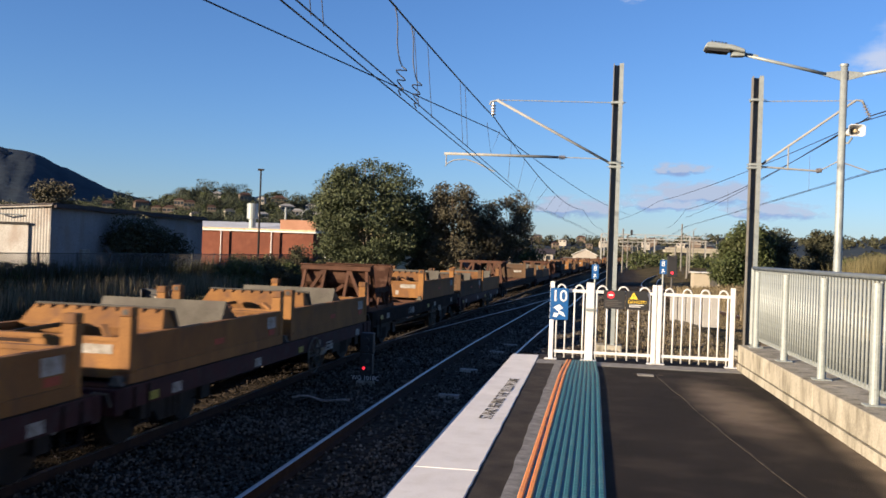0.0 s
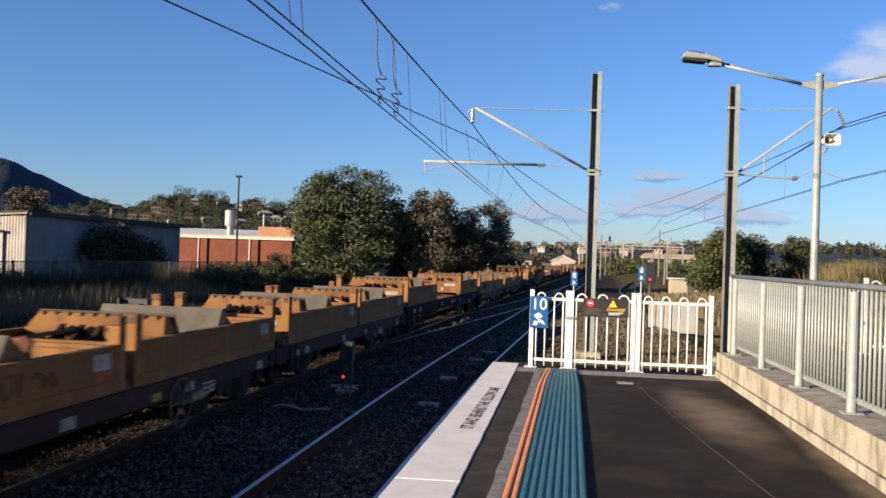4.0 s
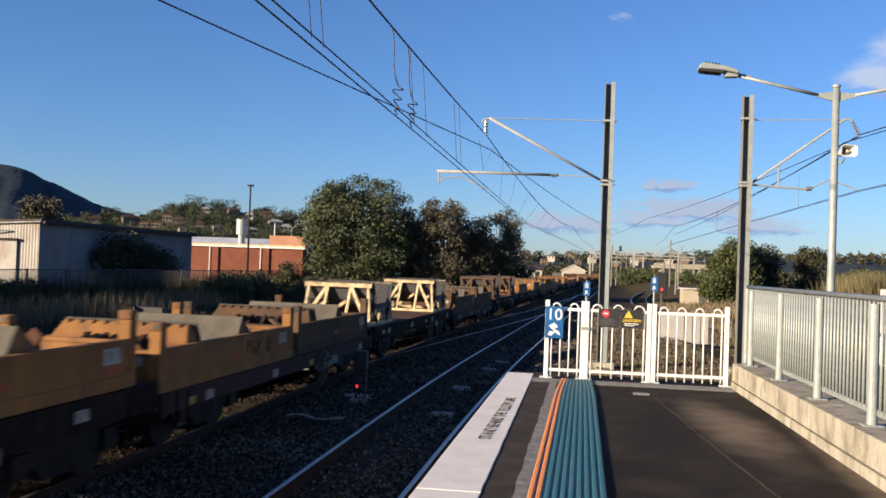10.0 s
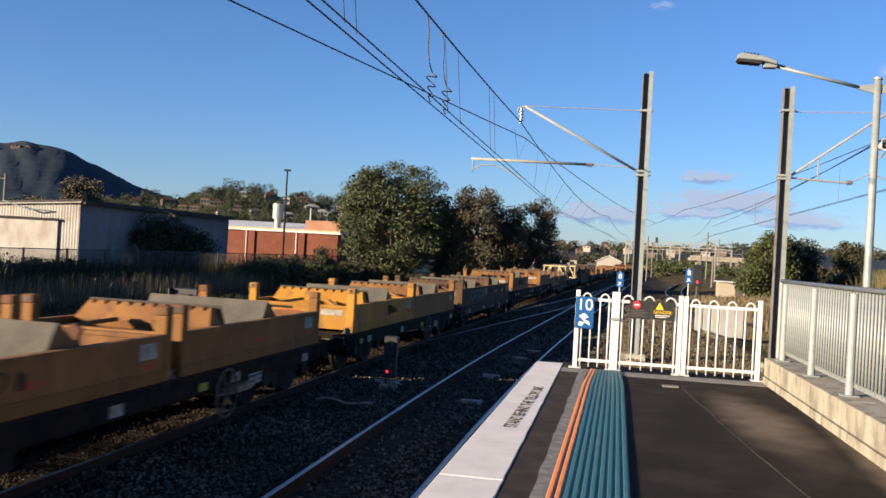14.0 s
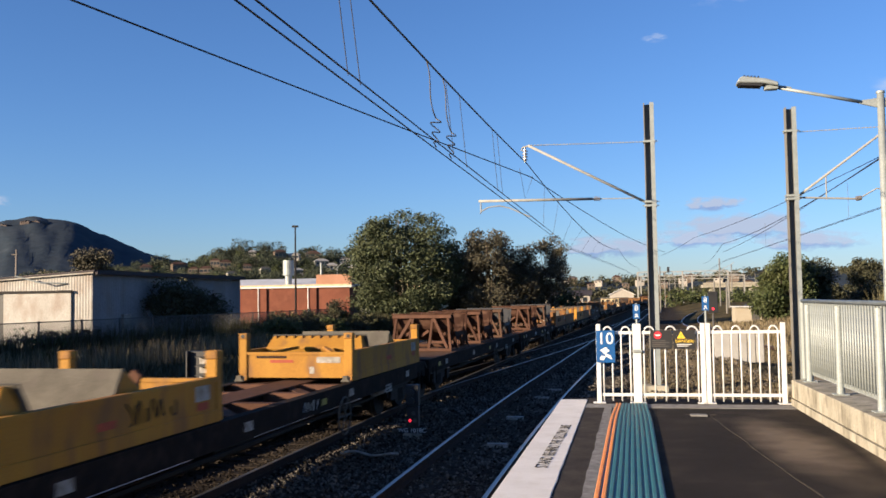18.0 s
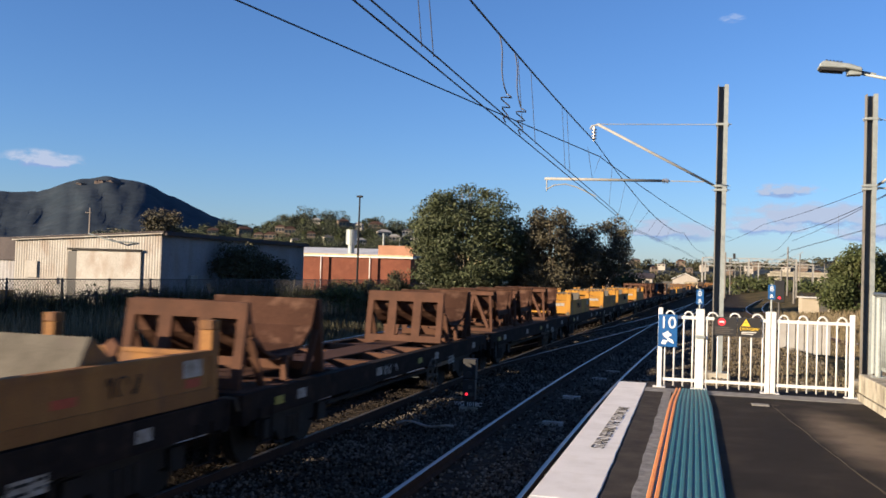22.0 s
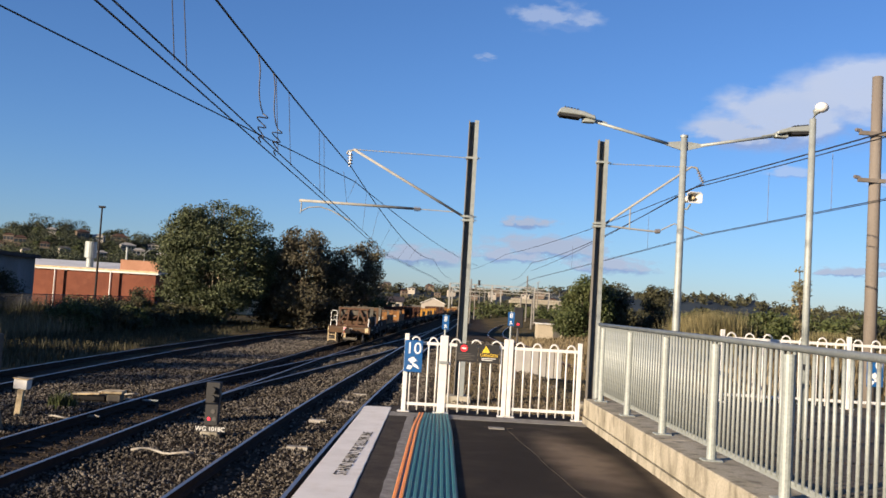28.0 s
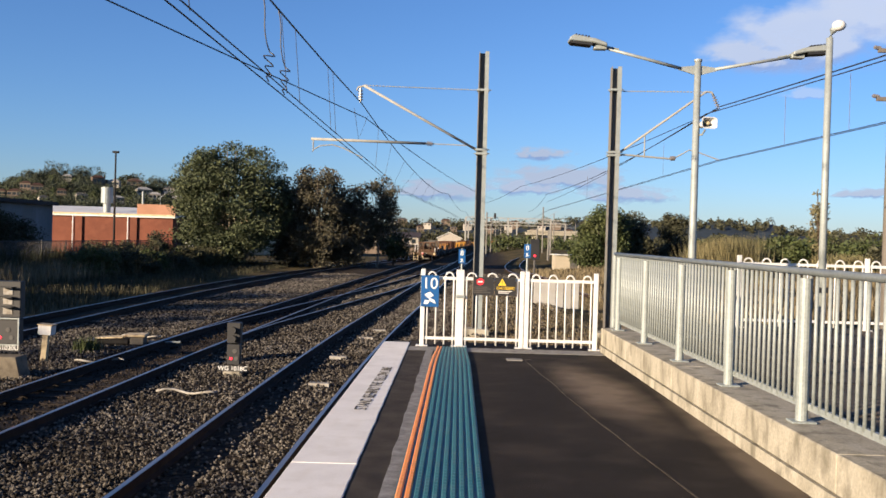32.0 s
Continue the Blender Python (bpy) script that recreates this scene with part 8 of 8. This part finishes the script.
# ---- clouds, far out over the valley ----
def cloud(a, e, w, h, seed, strength, soft=1.0):
    m = bpy.data.materials.new("thin_cloud")
    m.use_nodes = True
    n, l = m.node_tree.nodes, m.node_tree.links
    n.remove(n["Principled BSDF"])
    em, tr, mix = n.new("ShaderNodeEmission"), n.new("ShaderNodeBsdfTransparent"), n.new("ShaderNodeMixShader")
    co = n.new("ShaderNodeTexCoord")
    mp = n.new("ShaderNodeMapping")
    mp.inputs["Location"].default_value = (seed * 3.1, seed * 1.7, 0)
    mp.inputs["Scale"].default_value = (1.3 * w / max(h, 1) * 0.5, 1.3, 1)
    l.new(co.outputs["UV"], mp.inputs["Vector"])
    nz = n.new("ShaderNodeTexNoise")
    nz.inputs["Scale"].default_value, nz.inputs["Detail"].default_value, nz.inputs["Roughness"].default_value = 1.8, 7.0, 0.55
    l.new(mp.outputs["Vector"], nz.inputs["Vector"])
    gr = n.new("ShaderNodeTexGradient")
    gr.gradient_type = "SPHERICAL"
    mp2 = n.new("ShaderNodeMapping")
    mp2.inputs["Location"].default_value, mp2.inputs["Scale"].default_value = (-1, -1, 0), (2, 2, 1)
    l.new(co.outputs["UV"], mp2.inputs["Vector"])
    l.new(mp2.outputs["Vector"], gr.inputs["Vector"])
    ad = n.new("ShaderNodeMath")
    ad.operation = "MULTIPLY_ADD"
    ad.inputs[1].default_value = 0.4
    l.new(gr.outputs["Fac"], ad.inputs[0])
    l.new(nz.outputs["Fac"], ad.inputs[2])
    mr = n.new("ShaderNodeMapRange")
    mr.inputs["From Min"].default_value, mr.inputs["From Max"].default_value = 0.56, 0.76
    mr.inputs["To Max"].default_value = 0.92 * soft
    l.new(ad.outputs[0], mr.inputs["Value"])
    fade, cut = n.new("ShaderNodeMapRange"), n.new("ShaderNodeMath")
    fade.interpolation_type = "SMOOTHSTEP"
    fade.inputs["From Max"].default_value = 0.4
    cut.operation = "MULTIPLY"
    l.new(gr.outputs["Fac"], fade.inputs["Value"])
    l.new(fade.outputs["Result"], cut.inputs[0])
    l.new(mr.outputs["Result"], cut.inputs[1])
    l.new(cut.outputs[0], mix.inputs["Fac"])
    # sunlit tops and shaded bases are painted into the cloud's own glow
    tone, sp, hi = n.new("ShaderNodeValToRGB"), n.new("ShaderNodeSeparateXYZ"), n.new("ShaderNodeMath")
    l.new(co.outputs["UV"], sp.inputs["Vector"])
    hi.operation = "MULTIPLY_ADD"
    hi.inputs[1].default_value = 1.3
    l.new(sp.outputs["Y"], hi.inputs[0])
    l.new(nz.outputs["Fac"], hi.inputs[2])
    tone.color_ramp.elements[0].position, tone.color_ramp.elements[1].position = 0.9, 1.35
    tone.color_ramp.elements[0].color, tone.color_ramp.elements[1].color = (0.5, 0.66, 0.92, 1), (0.9, 0.97, 1.0, 1)
    l.new(hi.outputs[0], tone.inputs["Fac"])
    l.new(tone.outputs["Color"], em.inputs["Color"])
    em.inputs["Strength"].default_value = strength
    l.new(tr.outputs[0], mix.inputs[1])
    l.new(em.outputs[0], mix.inputs[2])
    l.new(mix.outputs[0], n["Material Output"].inputs["Surface"])
    d = 4200.0
    c = Vector((d * math.sin(radians(a)), d * math.cos(radians(a)), d * math.tan(radians(e))))
    x, y = w / 2 * d * 0.01745, h / 2 * d * 0.01745
    me = pydata("cloud", [(-x, -y, 0), (x, -y, 0), (x, y, 0), (-x, y, 0)], [(0, 1, 2, 3)], m)
    me.uv_layers.new(name="uv")
    for i, uv in enumerate(((0, 0), (1, 0), (1, 1), (0, 1))):
        me.uv_layers[0].data[i].uv = uv
    ob = new("cloud", me)
    ob.matrix_basis = look(c, (0, 0, 1.6))
    ob.visible_shadow = False
    tagged(ob, "thin white evening cloud low over the valley", "cloud", kind="structure")


# bearing, elevation, width and height in degrees, seed, brightness
for _c in ((5.66, 5.4, 5.4, 1.1, 1, 0.21), (7.2, 3.9, 12.0, 2.4, 2, 0.21), (11.0, 3.0, 8.5, 1.5, 3, 0.22), (-0.9, 2.95, 8.0, 1.8, 4, 0.21), (4.5, 3.3, 7.0, 1.4, 14, 0.22), (21.5, 12.2, 15.0, 6.0, 5, 0.26), (25.5, 13.2, 14.0, 6.0, 15, 0.27), (18.5, 11.2, 9.0, 2.6, 16, 0.25), (21.1, 8.9, 4.0, 1.2, 6, 0.26, 0.6), (26.5, 8.4, 4.0, 1.2, 9, 0.26, 0.6), (6.8, 17.9, 8.0, 2.6, 12, 0.25, 0.6), (2.5, 15.4, 1.8, 0.8, 7, 0.24, 0.4), (-38.4, 5.7, 5.5, 1.4, 8, 0.22), (24.5, 3.2, 6.0, 0.8, 10, 0.22), (27.5, 3.6, 5.5, 0.7, 11, 0.22)):
    cloud(*_c)


def motions():
    for ob, u in MOVING:
        rows = []
        for i in range(17):
            t = 2.0 * i
            y = u + SPEED * (t - 25.0) + 20.5
            x = along(TRAIN_TRACK, y)
            h = -math.degrees(math.atan2(along(TRAIN_TRACK, y + 1.5) - along(TRAIN_TRACK, y - 1.5), 3.0))
            rows.append((t, pose(x, y, RAIL_Z, 0, 0, h) @ ob_offset(ob)))
        walk(ob, rows)


motions()
